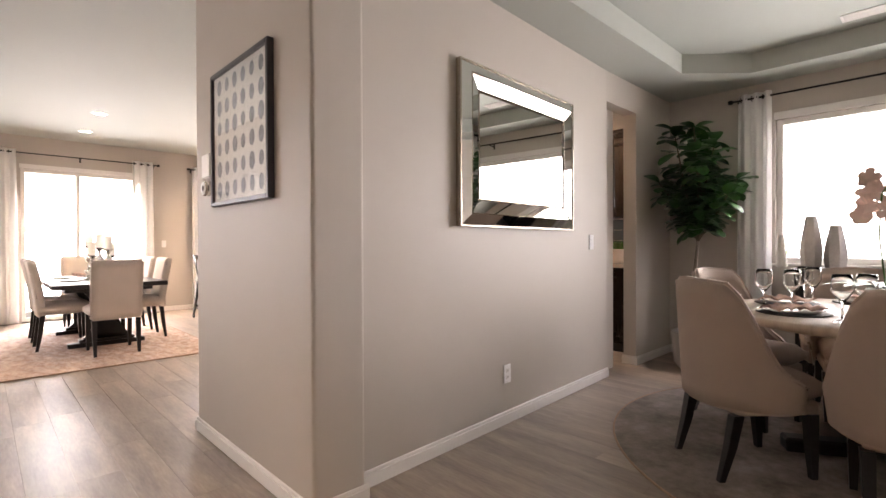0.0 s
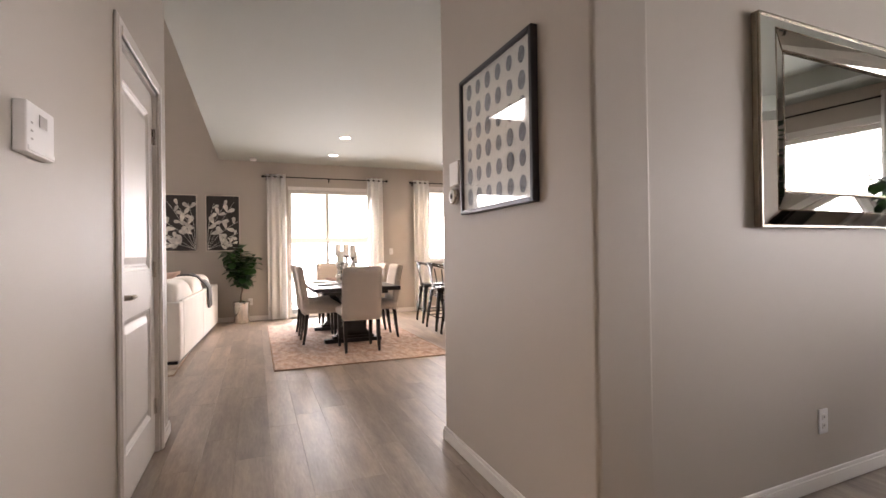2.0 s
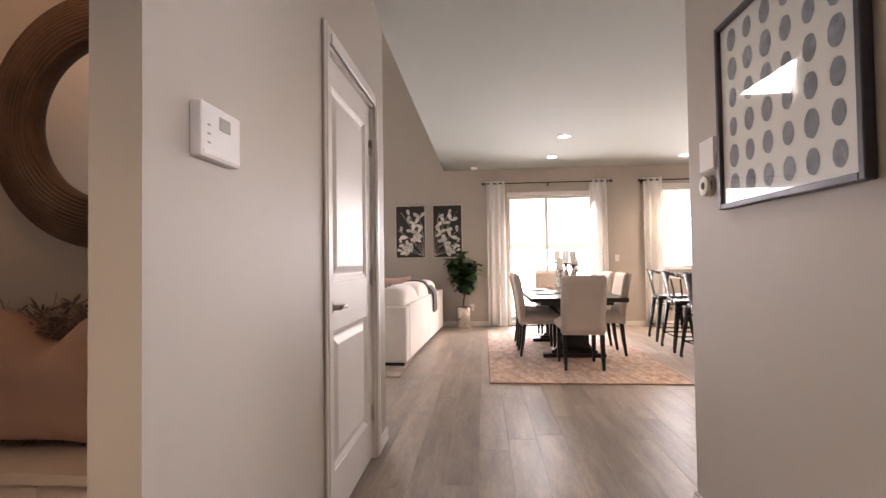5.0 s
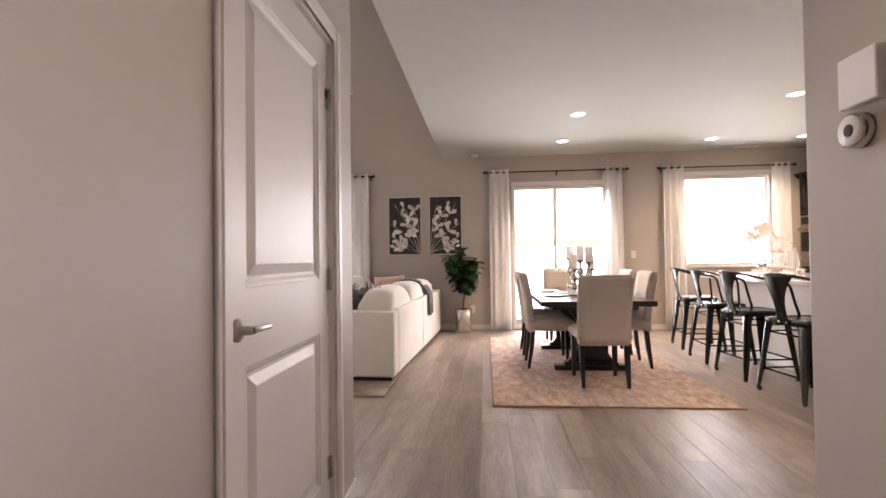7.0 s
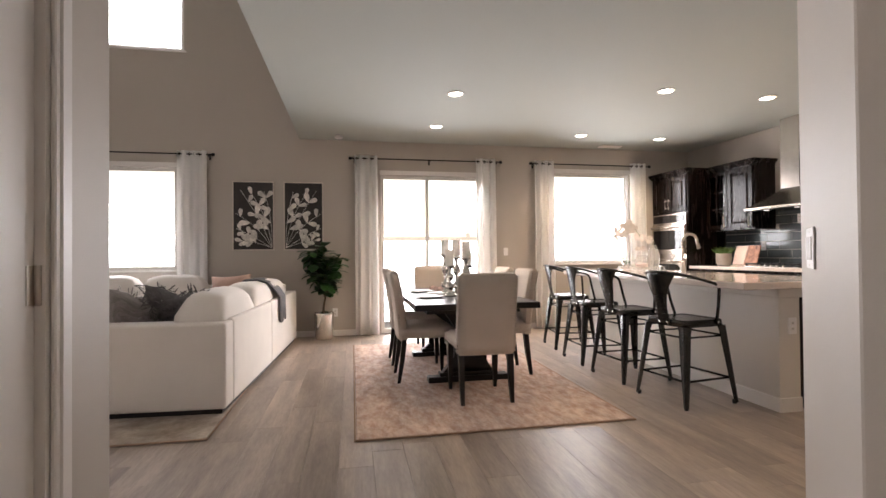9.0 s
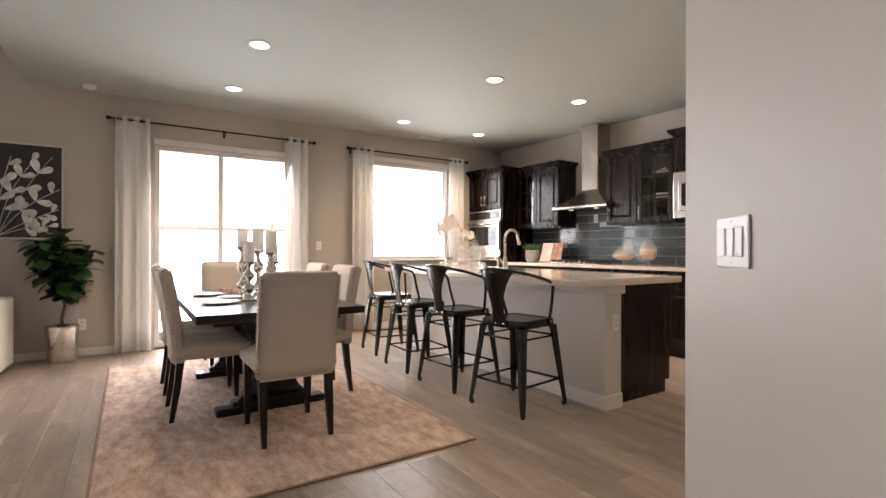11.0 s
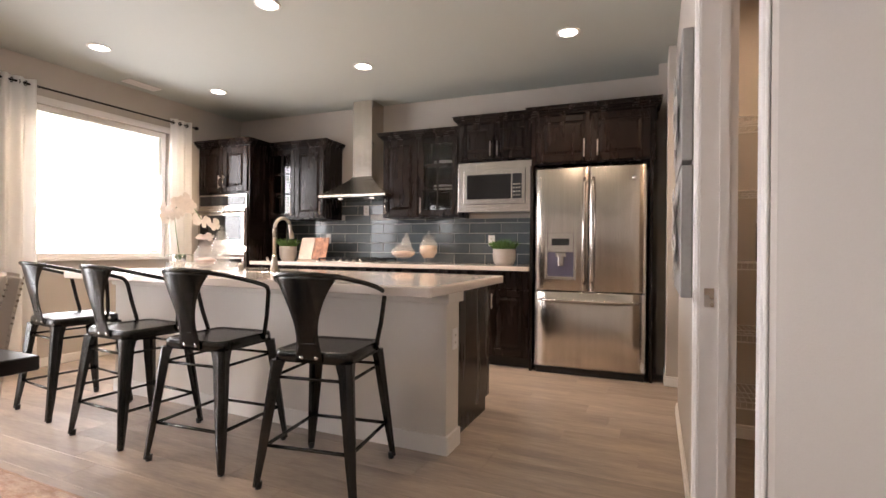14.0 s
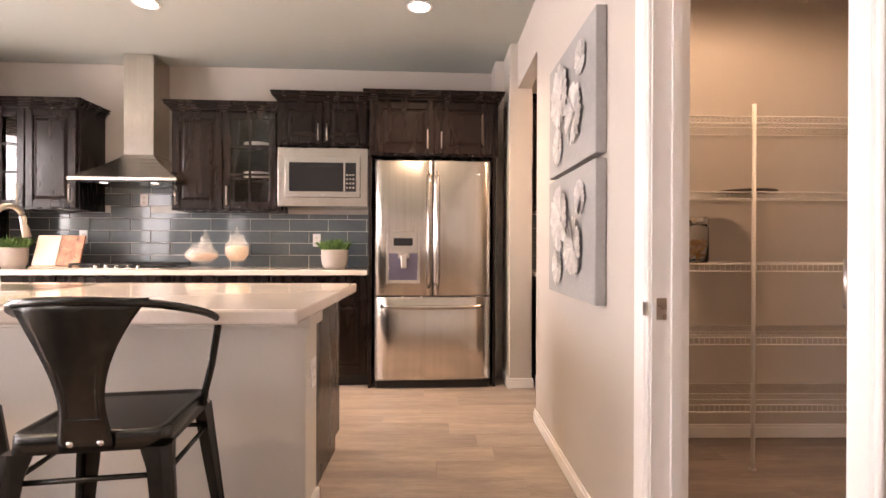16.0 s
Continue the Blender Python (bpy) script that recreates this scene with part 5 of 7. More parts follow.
def throw_pillow(m, w, material, label, thick=0.16, chop=0.0, shag=0):
    """A knife-edge pillow with pulled-out corners; chop: dent in its top edge (+y); shag: number of hair tufts."""
    p = thing("throw_pillow", m, label, "pillow", "loose pillows")
    n = 22
    bm = bmesh.new()
    rng = random.Random(int(w * 1000) + shag)
    seed = rng.random() * 9
    top, bot = [], []
    for i in range(n + 1):
        a, b = [], []
        for j in range(n + 1):
            u, v = 2 * i / n - 1, 2 * j / n - 1
            x, y = u * w / 2, v * w / 2
            x *= 1 - 0.075 * (1 - v * v) * abs(u)
            y *= 1 - 0.075 * (1 - u * u) * abs(v)
            full = ((1 - u ** 4) * (1 - v ** 4)) ** 0.55
            dent = chop * math.exp(-(u / 0.34) ** 2) * max(0.0, v) ** 1.6
            y -= dent * w * 0.55
            fold = 0.10 * math.sin(9 * u * v + 4 * (u - v) + seed) * (abs(u * v)) ** 0.5 + 0.16 * noise.noise((u * 1.9 + seed, v * 1.9, 0))
            h = thick / 2 * full * (1 + fold) * (1 - 0.7 * dent)
            a.append(bm.verts.new((x, y, thick / 2 + h + 0.003)))
            b.append(bm.verts.new((x, y, thick / 2 - h - 0.003)))
        top.append(a), bot.append(b)
    for i in range(n):
        for j in range(n):
            bm.faces.new((top[i][j], top[i + 1][j], top[i + 1][j + 1], top[i][j + 1])).smooth = True
            bm.faces.new((bot[i][j], bot[i][j + 1], bot[i + 1][j + 1], bot[i + 1][j])).smooth = True
        for a, b, c, d in ((top[i][0], top[i + 1][0], bot[i + 1][0], bot[i][0]), (top[i + 1][n], top[i][n], bot[i][n], bot[i + 1][n]),
                           (top[0][i + 1], top[0][i], bot[0][i], bot[0][i + 1]), (top[n][i], top[n][i + 1], bot[n][i + 1], bot[n][i])):
            bm.faces.new((a, b, c, d))
    spots = [(top[rng.randrange(n + 1)][rng.randrange(n + 1)].co.copy(), 1) if k % 2 else (bot[rng.randrange(n + 1)][rng.randrange(n + 1)].co.copy(), -1) for k in range(shag)]
    cover = part("cover", bm, material, p)
    if shag:
        bm = bmesh.new()
        for c, sg in spots:
            d = Vector((rng.uniform(-1, 1), rng.uniform(-1, 1), sg * rng.uniform(0.2, 0.9)))
            leaf(bm, c, d, Vector((rng.uniform(-1, 1), rng.uniform(-1, 1), 0.3)), rng.uniform(0.04, 0.085), 0.011, rng.uniform(0.2, 0.8))
        tagged(part("shag", bm, material, cover, "shaggy tufts"), kind="stuff")
    return p


def stand(x, y, z, w, lean, turn, spin=0, thick=0.16):
    """Pose of a pillow standing on edge at a place."""
    return pose(x, y, z + w / 2 * math.cos(radians(lean)), 0, 0, turn) @ pose(0, 0, 0, 90 - lean, 0, 0) @ pose(0, 0, -thick / 2, 0, 0, spin)


throw_pillow(stand(-1.20, 6.44, 0.45, 0.48, 24, 165, 9), 0.47, CHARCOAL, "charcoal fringed throw pillow leaning on the sofa arm", chop=0.22, shag=700)
throw_pillow(stand(-1.48, 6.46, 0.45, 0.44, 24, 184, 12), 0.44, STRIPE, "dark grey textured throw pillow on the sofa", chop=0.25, shag=300)
throw_pillow(stand(-1.66, 6.52, 0.45, 0.44, 26, 190, 10), 0.44, STRIPE, "grey striped throw pillow on the sofa", chop=0.2)
throw_pillow(stand(-1.30, 8.50, 0.46, 0.46, 18, -6, 4), 0.46, PINK, "pale blush throw pillow at the sofa corner")
throw_pillow(stand(-1.05, 8.22, 0.46, 0.42, 18, -70, 0), 0.42, CHARCOAL, "black throw pillow at the sofa corner")


def throw_blanket():
    t = thing("throw_blanket", pose(-0.66, 7.95, 0, 0, 0, -3), "grey knitted throw draped over the sofa back", "blanket")
    line = [(-0.42, 0.80), (-0.34, 0.862), (-0.22, 0.872), (-0.11, 0.835), (-0.02, 0.74), (0.018, 0.68), (0.022, 0.55), (0.024, 0.42)]
    g = []
    for i, (x, z) in enumerate(line):
        row = []
        for j in range(17):
            v = j / 16 - 0.5
            k = 0.010 * math.sin(v * 26 + i * 0.4)
            row.append((x + (k if i > 4 else 0), v * (0.34 - 0.012 * i), z + (k if i <= 4 else 0) + (0.02 * math.sin(v * 7) if i == 7 else 0)))
        g.append(row)
    bm = bmesh.new()
    sheet(bm, g, 0.012)
    part("cloth", bm, GREYCLOTH, t)


GREYCLOTH = mat("grey_knit", (0.15, 0.15, 0.155), 0.95, var=0.25, scale=20, fine=160, bump=0.6)
throw_blanket()


def botanical(x0, x1, flip, label, seed):
    p = thing("framed_painting", pose((x0 + x1) / 2, PATIO - 0.003, 1.20), label, "painting", "pair of botanical paintings")
    w, h = (x1 - x0) / 2, 0.94
    part("canvas", bx(-w + 0.0172, w - 0.0172, -0.022, -0.001, 0.0172, h - 0.0172), INKBLACK, p, "black ground")
    for a in ((-w, -w + 0.017, 0, h), (w - 0.017, w, 0, h), (-w + 0.017, w - 0.017, 0, 0.017), (-w + 0.017, w - 0.017, h - 0.017, h)):
        part("frame_rail", bx(a[0], a[1], -0.034, -0.001, a[2], a[3], bevel=0.002, seg=1), PALEWOOD, p)
    rng = random.Random(seed)
    bm = bmesh.new()
    root = Vector((flip * (w - 0.03), 0, 0.03))
    # sprays: reach across, height of the tip, where the leaves begin
    for k, (across, top, first) in enumerate(((0.10, 0.80, 4), (0.26, 0.76, 3), (0.41, 0.82, 3), (0.47, 0.50, 4), (0.46, 0.30, 4), (0.38, 0.13, 5))):
        tip = Vector((flip * (w - 0.03 - across), 0, top))
        d = (tip - root).normalized()
        bend = Vector((-d.z, 0, d.x)) * flip * (0.05 if k < 4 else 0.02)
        pts = []
        for i in range(10):
            u = i / 9
            q = root.lerp(tip, u) - bend * math.sin(u * 3.1) * (1 if k % 2 else 0.6)
            pts.append((q.x, -0.0245, q.z))
        st = bmesh.new()
        tube(st, pts, 0.0032, 4)
        part("stem", st, PAINTLEAF, p)
        size = 0.165 if k < 4 else 0.135
        for i in range(first, 10, 1 if k > 3 else 2):
            for s in ((-1, 1) if i < 9 else (0,)):
                side = Vector((-d.z, 0, d.x)) * s
                dd = (d * 0.7 + side * rng.uniform(0.5, 1.1)).normalized()
                L = size * rng.uniform(0.82, 1.08) * (1.0 - 0.028 * i)
                b = Vector(pts[i])
                b.y = -0.0235 - rng.random() * 0.004
                e = b + dd * L
                if abs(e.x) < w - 0.02 and 0.03 < e.z < h - 0.03 and rng.random() < 0.9:
                    leaf(bm, b, dd, Vector((0, -1, 0)), L, L * 0.52, 0.0)
    for v in bm.verts:
        v.co.y = -0.024 - 0.004 * abs(noise.noise(v.co * 30))
    part("leaves", bm, PAINTLEAF, p, "pale grey painted leaves")


botanical(-1.46, -0.92, 1, "black and white leaf painting in a thin pale frame", 5)
botanical(-0.80, -0.27, -1, "black and white leaf painting mirroring its neighbour", 9)


# ---- ceiling fittings ----
def downlight(x, y):
    d = thing("downlight", pose(x, y, CZ), "recessed ceiling downlight, lit", "downlight", "recessed ceiling lights")
    part("trim_ring", lz([(0.068, -0.001), (0.088, -0.001), (0.086, -0.007), (0.070, -0.009), (0.068, -0.001)], 28), TRIM, d)
    part("lens", lz([(0, -0.0015), (0.0675, -0.0015), (0.066, -0.006), (0, -0.007)], 24), LAMPMAT, d)


# the foyer fitting is invented, to go with the added fill lamp
for x, y in DOWNLIGHTS + HALL_UNSEEN:
    downlight(x, y)
sm = thing("smoke_alarm", pose(-0.05, 9.05, CZ), "small white ceiling smoke alarm", "smoke alarm")
part("cover", lz([(0, -0.001), (0.055, -0.001), (0.058, -0.02), (0.045, -0.035), (0, -0.037)], 24), TRIM, sm)


def vent(m, label):
    v = thing("ceiling_vent", m, label, "vent")
    bm = bmesh.new()
    for a in ((-0.17, 0.17, -0.07, -0.055), (-0.17, 0.17, 0.055, 0.07), (-0.17, -0.155, -0.055, 0.055), (0.155, 0.17, -0.055, 0.055)):
        box(bm, a[0], a[1], a[2], a[3], -0.009, -0.001, 0.002, 1)
    part("border", bm, TRIM, v)
    part("backing", bx(-0.155, 0.155, -0.055, 0.055, -0.003, -0.001), GREYPOT, v)
    for i in range(7):
        part("slat", bx(-0.154, 0.154, -0.05 + i * 0.0165, -0.041 + i * 0.0165, -0.0075, -0.0035), TRIM, v)


vent(pose(3.97, 9.10, CZ), "white slotted ceiling air vent")
vent(pose(4.60, 0.35, 2.75, 0, 0, 90), "white slotted air vent in the tray ceiling")


# ---- hall and bench alcove ----
def closet_door():
    d = new("door_1")
    tagged(d, "closed white two-panel closet door with lever handle", "door", kind="structure")
    d.matrix_world = pose(-0.56, 2.79, 0)
    w, h = 0.87, 2.09
    xs = -0.022           # face of the slab, a little behind the wall
    bm = bmesh.new()
    y0, y1, z0, z1, s = 0.022, w - 0.022, 0.012, h - 0.022, 0.110
    rails = [(y0, y0 + s, z0, z1), (y1 - s, y1, z0, z1), (y0 + s, y1 - s, z0, z0 + 0.22), (y0 + s, y1 - s, 0.845, 1.065), (y0 + s, y1 - s, z1 - 0.125, z1)]
    for a in rails:
        box(bm, xs - 0.034, xs, a[0], a[1], a[2], a[3])
    for lo, hi in ((z0 + 0.22, 0.845), (1.065, z1 - 0.125)):
        # moulded edge falling into a groove, then rising to the raised field
        loops = []
        for c, dx in ((0.0, 0.0), (0.004, -0.004), (0.012, -0.006), (0.024, -0.013), (0.034, -0.013), (0.066, -0.002), (0.070, -0.0015)):
            loops.append([bm.verts.new((xs + dx, y, z)) for y, z in ((y0 + s + c, lo + c), (y1 - s - c, lo + c), (y1 - s - c, hi - c), (y0 + s + c, hi - c))])
        for r0, r1 in zip(loops, loops[1:]):
            for i in range(4):
                bm.faces.new((r0[i], r0[(i + 1) % 4], r1[(i + 1) % 4], r1[i]))
        bm.faces.new(loops[-1])
        box(bm, xs - 0.032, xs - 0.016, y0 + s, y1 - s, lo, hi)
    slab = part("door_slab", bm, DOORWHITE, d)
    for a in ((0, 0.02, 0, h - 0.02), (w - 0.02, w, 0, h - 0.02), (0, w, h - 0.02, h)):
        part("jamb", bx(-0.119, -0.001, a[0], a[1], a[2], a[3]), DOORWHITE, d)
    for a in ((-0.062, 0.006, 0, h + 0.062), (w - 0.006, w + 0.062, 0, h + 0.062), (0.0062, w - 0.0062, h - 0.006, h + 0.062)):
        bm = bmesh.new()
        box(bm, 0.0008, 0.013, a[0], a[1], a[2], a[3], 0.003, 1)
        cut = 0.016
        box(bm, 0.0008, 0.018, a[0] + cut, a[1] - cut * 0.6, a[2], a[3] - (cut if a[2] else 0) - 0.01, 0.004, 1)
        part("casing", bm, DOORWHITE, d)
    knob = bmesh.new()
    lathe(knob, [(0, 0), (0.032, 0), (0.032, 0.006), (0.024, 0.012), (0.013, 0.016), (0.012, 0.045), (0, 0.045)], 20)
    r = part("door_handle", knob, NICKEL, slab, "satin nickel lever handle")
    r.matrix_local = pose(xs, 0.085, 0.955, 0, 90, 0)
    bm = bmesh.new()
    tube(bm, [(xs + 0.045, 0.085, 0.955), (xs + 0.05, 0.12, 0.957), (xs + 0.046, 0.165, 0.955), (xs + 0.042, 0.195, 0.952)], 0.010, 10, taper=0.008)
    part("lever", bm, NICKEL, slab)
    for z in (0.27, 1.06, 1.83):
        bm = bmesh.new()
        tube(bm, [(xs + 0.008, w - 0.022, z - 0.045), (xs + 0.008, w - 0.022, z + 0.045)], 0.0075, 8)
        box(bm, xs - 0.002, xs + 0.0025, w - 0.05, w - 0.0225, z - 0.044, z + 0.044)
        part("hinge", bm, NICKEL, d)


closet_door()

bench = thing("built_in_bench", pose(-1.62, 2.37, 0), "painted wooden bench in the alcove", "bench")
part("seat_board", bx(-0.575, 0.955, -0.02, 0.385, 0.412, 0.45, bevel=0.005), BENCHTOP, bench)
part("front_panel", bx(-0.575, 0.95, 0.0, 0.02, 0.0, 0.411), BENCHTOP, bench)
for y in (-0.5, 0.15, 0.8):
    part("stile", bx(y - 0.03, y + 0.03, -0.008, -0.0005, 0.03, 0.40), BENCHTOP, bench)
throw_pillow(stand(-1.56, 2.54, 0.46, 0.54, 14, 186, 5), 0.56, BLUSH, "blush pink linen pillow on the alcove bench", 0.20, chop=0.42)
throw_pillow(stand(-1.76, 2.68, 0.447, 0.54, 8, 176, -4), 0.54, FUR, "shaggy grey-brown fur pillow on the alcove bench", chop=0.1, shag=1500)

rm = thing("round_mirror", pose(-1.46, 2.757, 1.76, 90, 0, 0) @ Matrix.Scale(0.965, 4), "round mirror in a wide ringed walnut frame", "mirror")
prof = [(0.345, 0.002), (0.345, 0.052), (0.352, 0.060)]
for i in range(13):
    r0, z0 = 0.354 + i * 0.0158, 0.066 + 0.034 * math.sin(math.pi * (0.12 + 0.80 * i / 12))
    prof += [(r0 + 0.002, z0 - 0.003), (r0 + 0.007, z0 + 0.002 + 0.002 * (i % 3)), (r0 + 0.013, z0 + 0.001), (r0 + 0.0155, z0 - 0.003)]
prof += [(0.565, 0.050), (0.565, 0.002), (0.345, 0.002)]
part("ring_frame", lz(prof, 80), REDWOOD, rm, "turned walnut ring frame")
glass = part("mirror_glass", lz([(0, 0.030), (0.3445, 0.030), (0.3445, 0.036), (0, 0.036)], 64), MIRROR, rm)
for face in glass.data.polygons:
    face.use_smooth = False


def wall_box(name, m, w, h, d, label, category, material=PLASTIC):
    t = thing(name, m, label, category)
    part("cover", bx(-w / 2, w / 2, -d, -0.0005, -h / 2, h / 2, bevel=0.004), material, t)
    return t


# plates face -y in their own frame; turned to their wall
th = wall_box("thermostat", pose(-2.2, 1.81, 1.60, 0, 0, 90), 0.11, 0.12, 0.025, "white wall thermostat with blue-grey printed lines", "thermostat")
for z, w in ((0.010, 0.036), (0.000, 0.030), (-0.034, 0.014)):
    part("display_line", bx(-w, w, -0.0268, -0.0252, z - 0.003, z + 0.003), BLUEGREY, th, "small blue-grey printed line")
kp = wall_box("alarm_keypad", pose(-0.56, 1.92, 1.455, 0, 0, 90), 0.17, 0.125, 0.03, "white alarm keypad on the hall wall", "keypad")
part("display", bx(-0.012, 0.035, -0.0312, -0.030, 0.012, 0.042), GREYPOT, kp)
bm = bmesh.new()
for i in range(3):
    box(bm, -0.062, -0.050, -0.0308, -0.0295, -0.030 + i * 0.020, -0.026 + i * 0.020)
part("keys", bm, GREYPOT, kp)
part("lower_flap", bx(-0.080, 0.080, -0.0325, -0.0295, -0.058, -0.046, bevel=0.001, seg=1), PLASTIC, kp)
wp = wall_box("wall_panel", pose(1.04, 2.905, 1.575, 0, 0, -90), 0.125, 0.13, 0.028, "small white plastic sensor panel", "panel")
ts = thing("thermostat", pose(1.04, 2.925, 1.45, 0, 0, -90) @ pose(0, 0, 0, 90, 0, 0), "round white thermostat with silver rim and dark display", "thermostat")
part("base", lz([(0, 0.001), (0.045, 0.001), (0.045, 0.014), (0.043, 0.030), (0.040, 0.032), (0, 0.032)], 32), STEELH, ts)
part("face", lz([(0, 0.0322), (0.039, 0.0322), (0.038, 0.0338), (0, 0.0342)], 32), PLASTIC, ts, "white face")
part("display", lz([(0, 0.0345), (0.016, 0.0345), (0.015, 0.0362), (0, 0.0364)], 28), CHARCOAL, ts, "dark round display")


def framed_print():
    p = thing("framed_print", pose(1.04, 2.435, 1.335, 0, 0, -90), "framed print of grey ovals behind glass", "picture")
    w, h = 0.365, 0.715
    part("mat_board", bx(-w + 0.012, w - 0.012, -0.016, -0.002, 0.012, h - 0.012), PRINT, p, "white paper")
    for a in ((-w, -w + 0.022, 0, h), (w - 0.022, w, 0, h), (-w + 0.022, w - 0.022, 0, 0.022), (-w + 0.022, w - 0.022, h - 0.022, h)):
        part("frame_rail", bx(a[0], a[1], -0.034, -0.001, a[2], a[3], bevel=0.003, seg=1), PEWTER, p)
    shape = bmesh.new()
    n = 20
    rim = [shape.verts.new((0.031 * math.cos(2 * math.pi * i / n) * (1 + 0.05 * math.sin(3 * i)), 0, 0.041 * math.sin(2 * math.pi * i / n) * (1 + 0.04 * math.cos(2 * i)))) for i in range(n)]
    mid = [shape.verts.new((v.co.x * 0.4, -0.0012, v.co.z * 0.4)) for v in rim]
    for i in range(n):
        shape.faces.new((rim[i], rim[(i + 1) % n], mid[(i + 1) % n], mid[i]))
    shape.faces.new(mid)
    me = finish("oval", shape, OVAL)
    rng = random.Random(2)
    for i in range(6):
        for j in range(6):
            o = new("oval", me)
            o.parent = p
            k = rng.uniform(0.86, 1.08)
            o.matrix_local = Matrix.Translation((-0.265 + i * 0.106, -0.0168, 0.085 + j * 0.109)) @ Matrix.Diagonal((k, 1, k, 1))
    g = part("glazing", bx(-w + 0.021, w - 0.021, -0.026, -0.024, 0.021, h - 0.021), GLASS, p, "picture glass")
    g.visible_shadow = False


framed_print()


def switch_plate(m, gangs, label, rocker=True, w=0.0):
    t = thing("light_switch" if rocker else "outlet", m, label, "switch" if rocker else "outlet")
    W = w or (0.07 + 0.046 * (gangs - 1))
    part("plate", bx(-W / 2, W / 2, -0.007, -0.0005, -0.058, 0.058, bevel=0.003), PLASTIC, t)
    for g in range(gangs):
        x = (g - (gangs - 1) / 2) * 0.046
        if rocker:
            part("rocker", bx(x - 0.0165, x + 0.0165, -0.011, -0.006, -0.033, 0.033, bevel=0.002, seg=1), PLASTIC, t)
        else:
            for z in (-0.02, 0.02):
                s = part("socket", bx(x - 0.016, x + 0.016, -0.009, -0.006, z - 0.014, z + 0.014, bevel=0.002, seg=1), TRIM, t)
                part("slots", bx(x - 0.006, x + 0.006, -0.0094, -0.0085, z - 0.004, z + 0.005), GREYPOT, s)
    for z in (-0.047, 0.047):
        bm = bmesh.new()
        lathe(bm, [(0, 0), (0.003, 0), (0.002, 0.0015), (0, 0.002)], 8)
        o = part("screw", bm, TRIM, t)
        o.matrix_local = pose(0, -0.0068, z, 90, 0, 0)


switch_plate(pose(1.628, 3.7585, 1.132, 0, 0, -132.84) @ Matrix.Diagonal((1.17, 1.0, 1.17, 1)), 3, "white three-gang rocker light switch plate", w=0.17)
switch_plate(DINING @ pose(-0.29, 0, 1.14), 1, "white rocker light switch on the dining wall")
switch_plate(DINING @ pose(-1.44, 0, 0.315), 1, "white electrical outlet low on the dining wall", False)
switch_plate(pose(2.37, PATIO, 1.16), 1, "white light switch beside the patio door")
switch_plate(pose(-0.12, PATIO, 0.33), 1, "white electrical outlet near the plant", False)
switch_plate(pose(IX0 + 0.105, IY0, 0.60), 1, "white electrical outlet on the island end", False)
for y, z in ((3.14, 1.53), (3.66, 1.20), (1.62, 1.18)):
    switch_plate(K @ pose(-0.0145, y, z, 0, 0, -90), 1, "white electrical outlet on the tiles", False)


# ---- pantry ----
def pantry_door():
    d = new("door_2")
    tagged(d, "white painted pantry doorway with strike plate", "door", kind="structure")
    d.matrix_world = pose(0, 0, 0)
    part("jamb", bx(2.597, 2.6095, 4.03, 4.142, 0, 2.07), DOORWHITE, d)
    part("jamb", bx(1.9985, 2.010, 3.985, 4.060, 0, 2.07), DOORWHITE, d)
    part("jamb", bx(2.011, 2.596, 4.0, 4.102, 2.055, 2.069), DOORWHITE, d)
    for a in ((2.604, 2.70, 0, 2.14), ):
        bm = bmesh.new()
        box(bm, a[0], a[1], 4.1405, 4.153, a[2], a[3], 0.003, 1)
        box(bm, a[0] + 0.012, a[1] - 0.02, 4.1405, 4.159, a[2], a[3] - 0.01, 0.004, 1)
        part("casing", bm, DOORWHITE, d)
    bm = bmesh.new()
    box(bm, 1.938, 2.004, 4.0585, 4.068, 0, 2.14, 0.003, 1)
    box(bm, 1.948, 1.996, 4.0585, 4.073, 0, 2.13, 0.004, 1)
    part("casing", bm, DOORWHITE, d)
    part("casing", bx(2.004, 2.604, 4.1025, 4.115, 2.06, 2.14, bevel=0.003, seg=1), DOORWHITE, d)
    part("stop", bx(2.588, 2.5968, 4.055, 4.085, 0, 2.05), DOORWHITE, d)
    part("strike_plate", bx(2.5955, 2.5972, 4.098, 4.128, 0.90, 0.965), NICKEL, d, "nickel strike plate")
    for z in (0.25, 1.05, 1.85):
        bm = bmesh.new()
        tube(bm, [(2.0155, 4.056, z - 0.045), (2.0155, 4.056, z + 0.045)], 0.006, 8)
        box(bm, 2.0102, 2.0125, 4.02, 4.052, z - 0.044, z + 0.044)
        part("hinge", bm, NICKEL, d)
    part("strike_lip", bx(2.5965, 2.612, 4.1595, 4.162, 0.912, 0.953), NICKEL, d)


pantry_door()


def wire_shelf(z):
    s = thing("wire_shelf", pose(3.978, 3.05, z), "white coated wire pantry shelf", "shelf", "wire shelves in the pantry")
    D, Wd = 0.40, 0.96
    for x, zz, r in ((-D, 0, 0.004), (-D, -0.035, 0.004), (-0.012, 0, 0.003), (-D * 0.5, -0.004, 0.003), (-D * 0.75, -0.004, 0.0025)):
        bm = bmesh.new()
        tube(bm, [(x, -Wd, zz), (x, Wd, zz)], r, 6)
        part("long_rod", bm, WIREWHITE, s)
    bm = bmesh.new()
    n = int(2 * Wd / 0.026)
    for i in range(n + 1):
        y = -Wd + 2 * Wd * i / n
        tube(bm, [(-0.012, y, 0.003), (-D, y, 0.003), (-D - 0.001, y, -0.035)], 0.0015, 4)
    tagged(part("wire_deck", bm, WIREWHITE, s), kind="stuff")
    return s


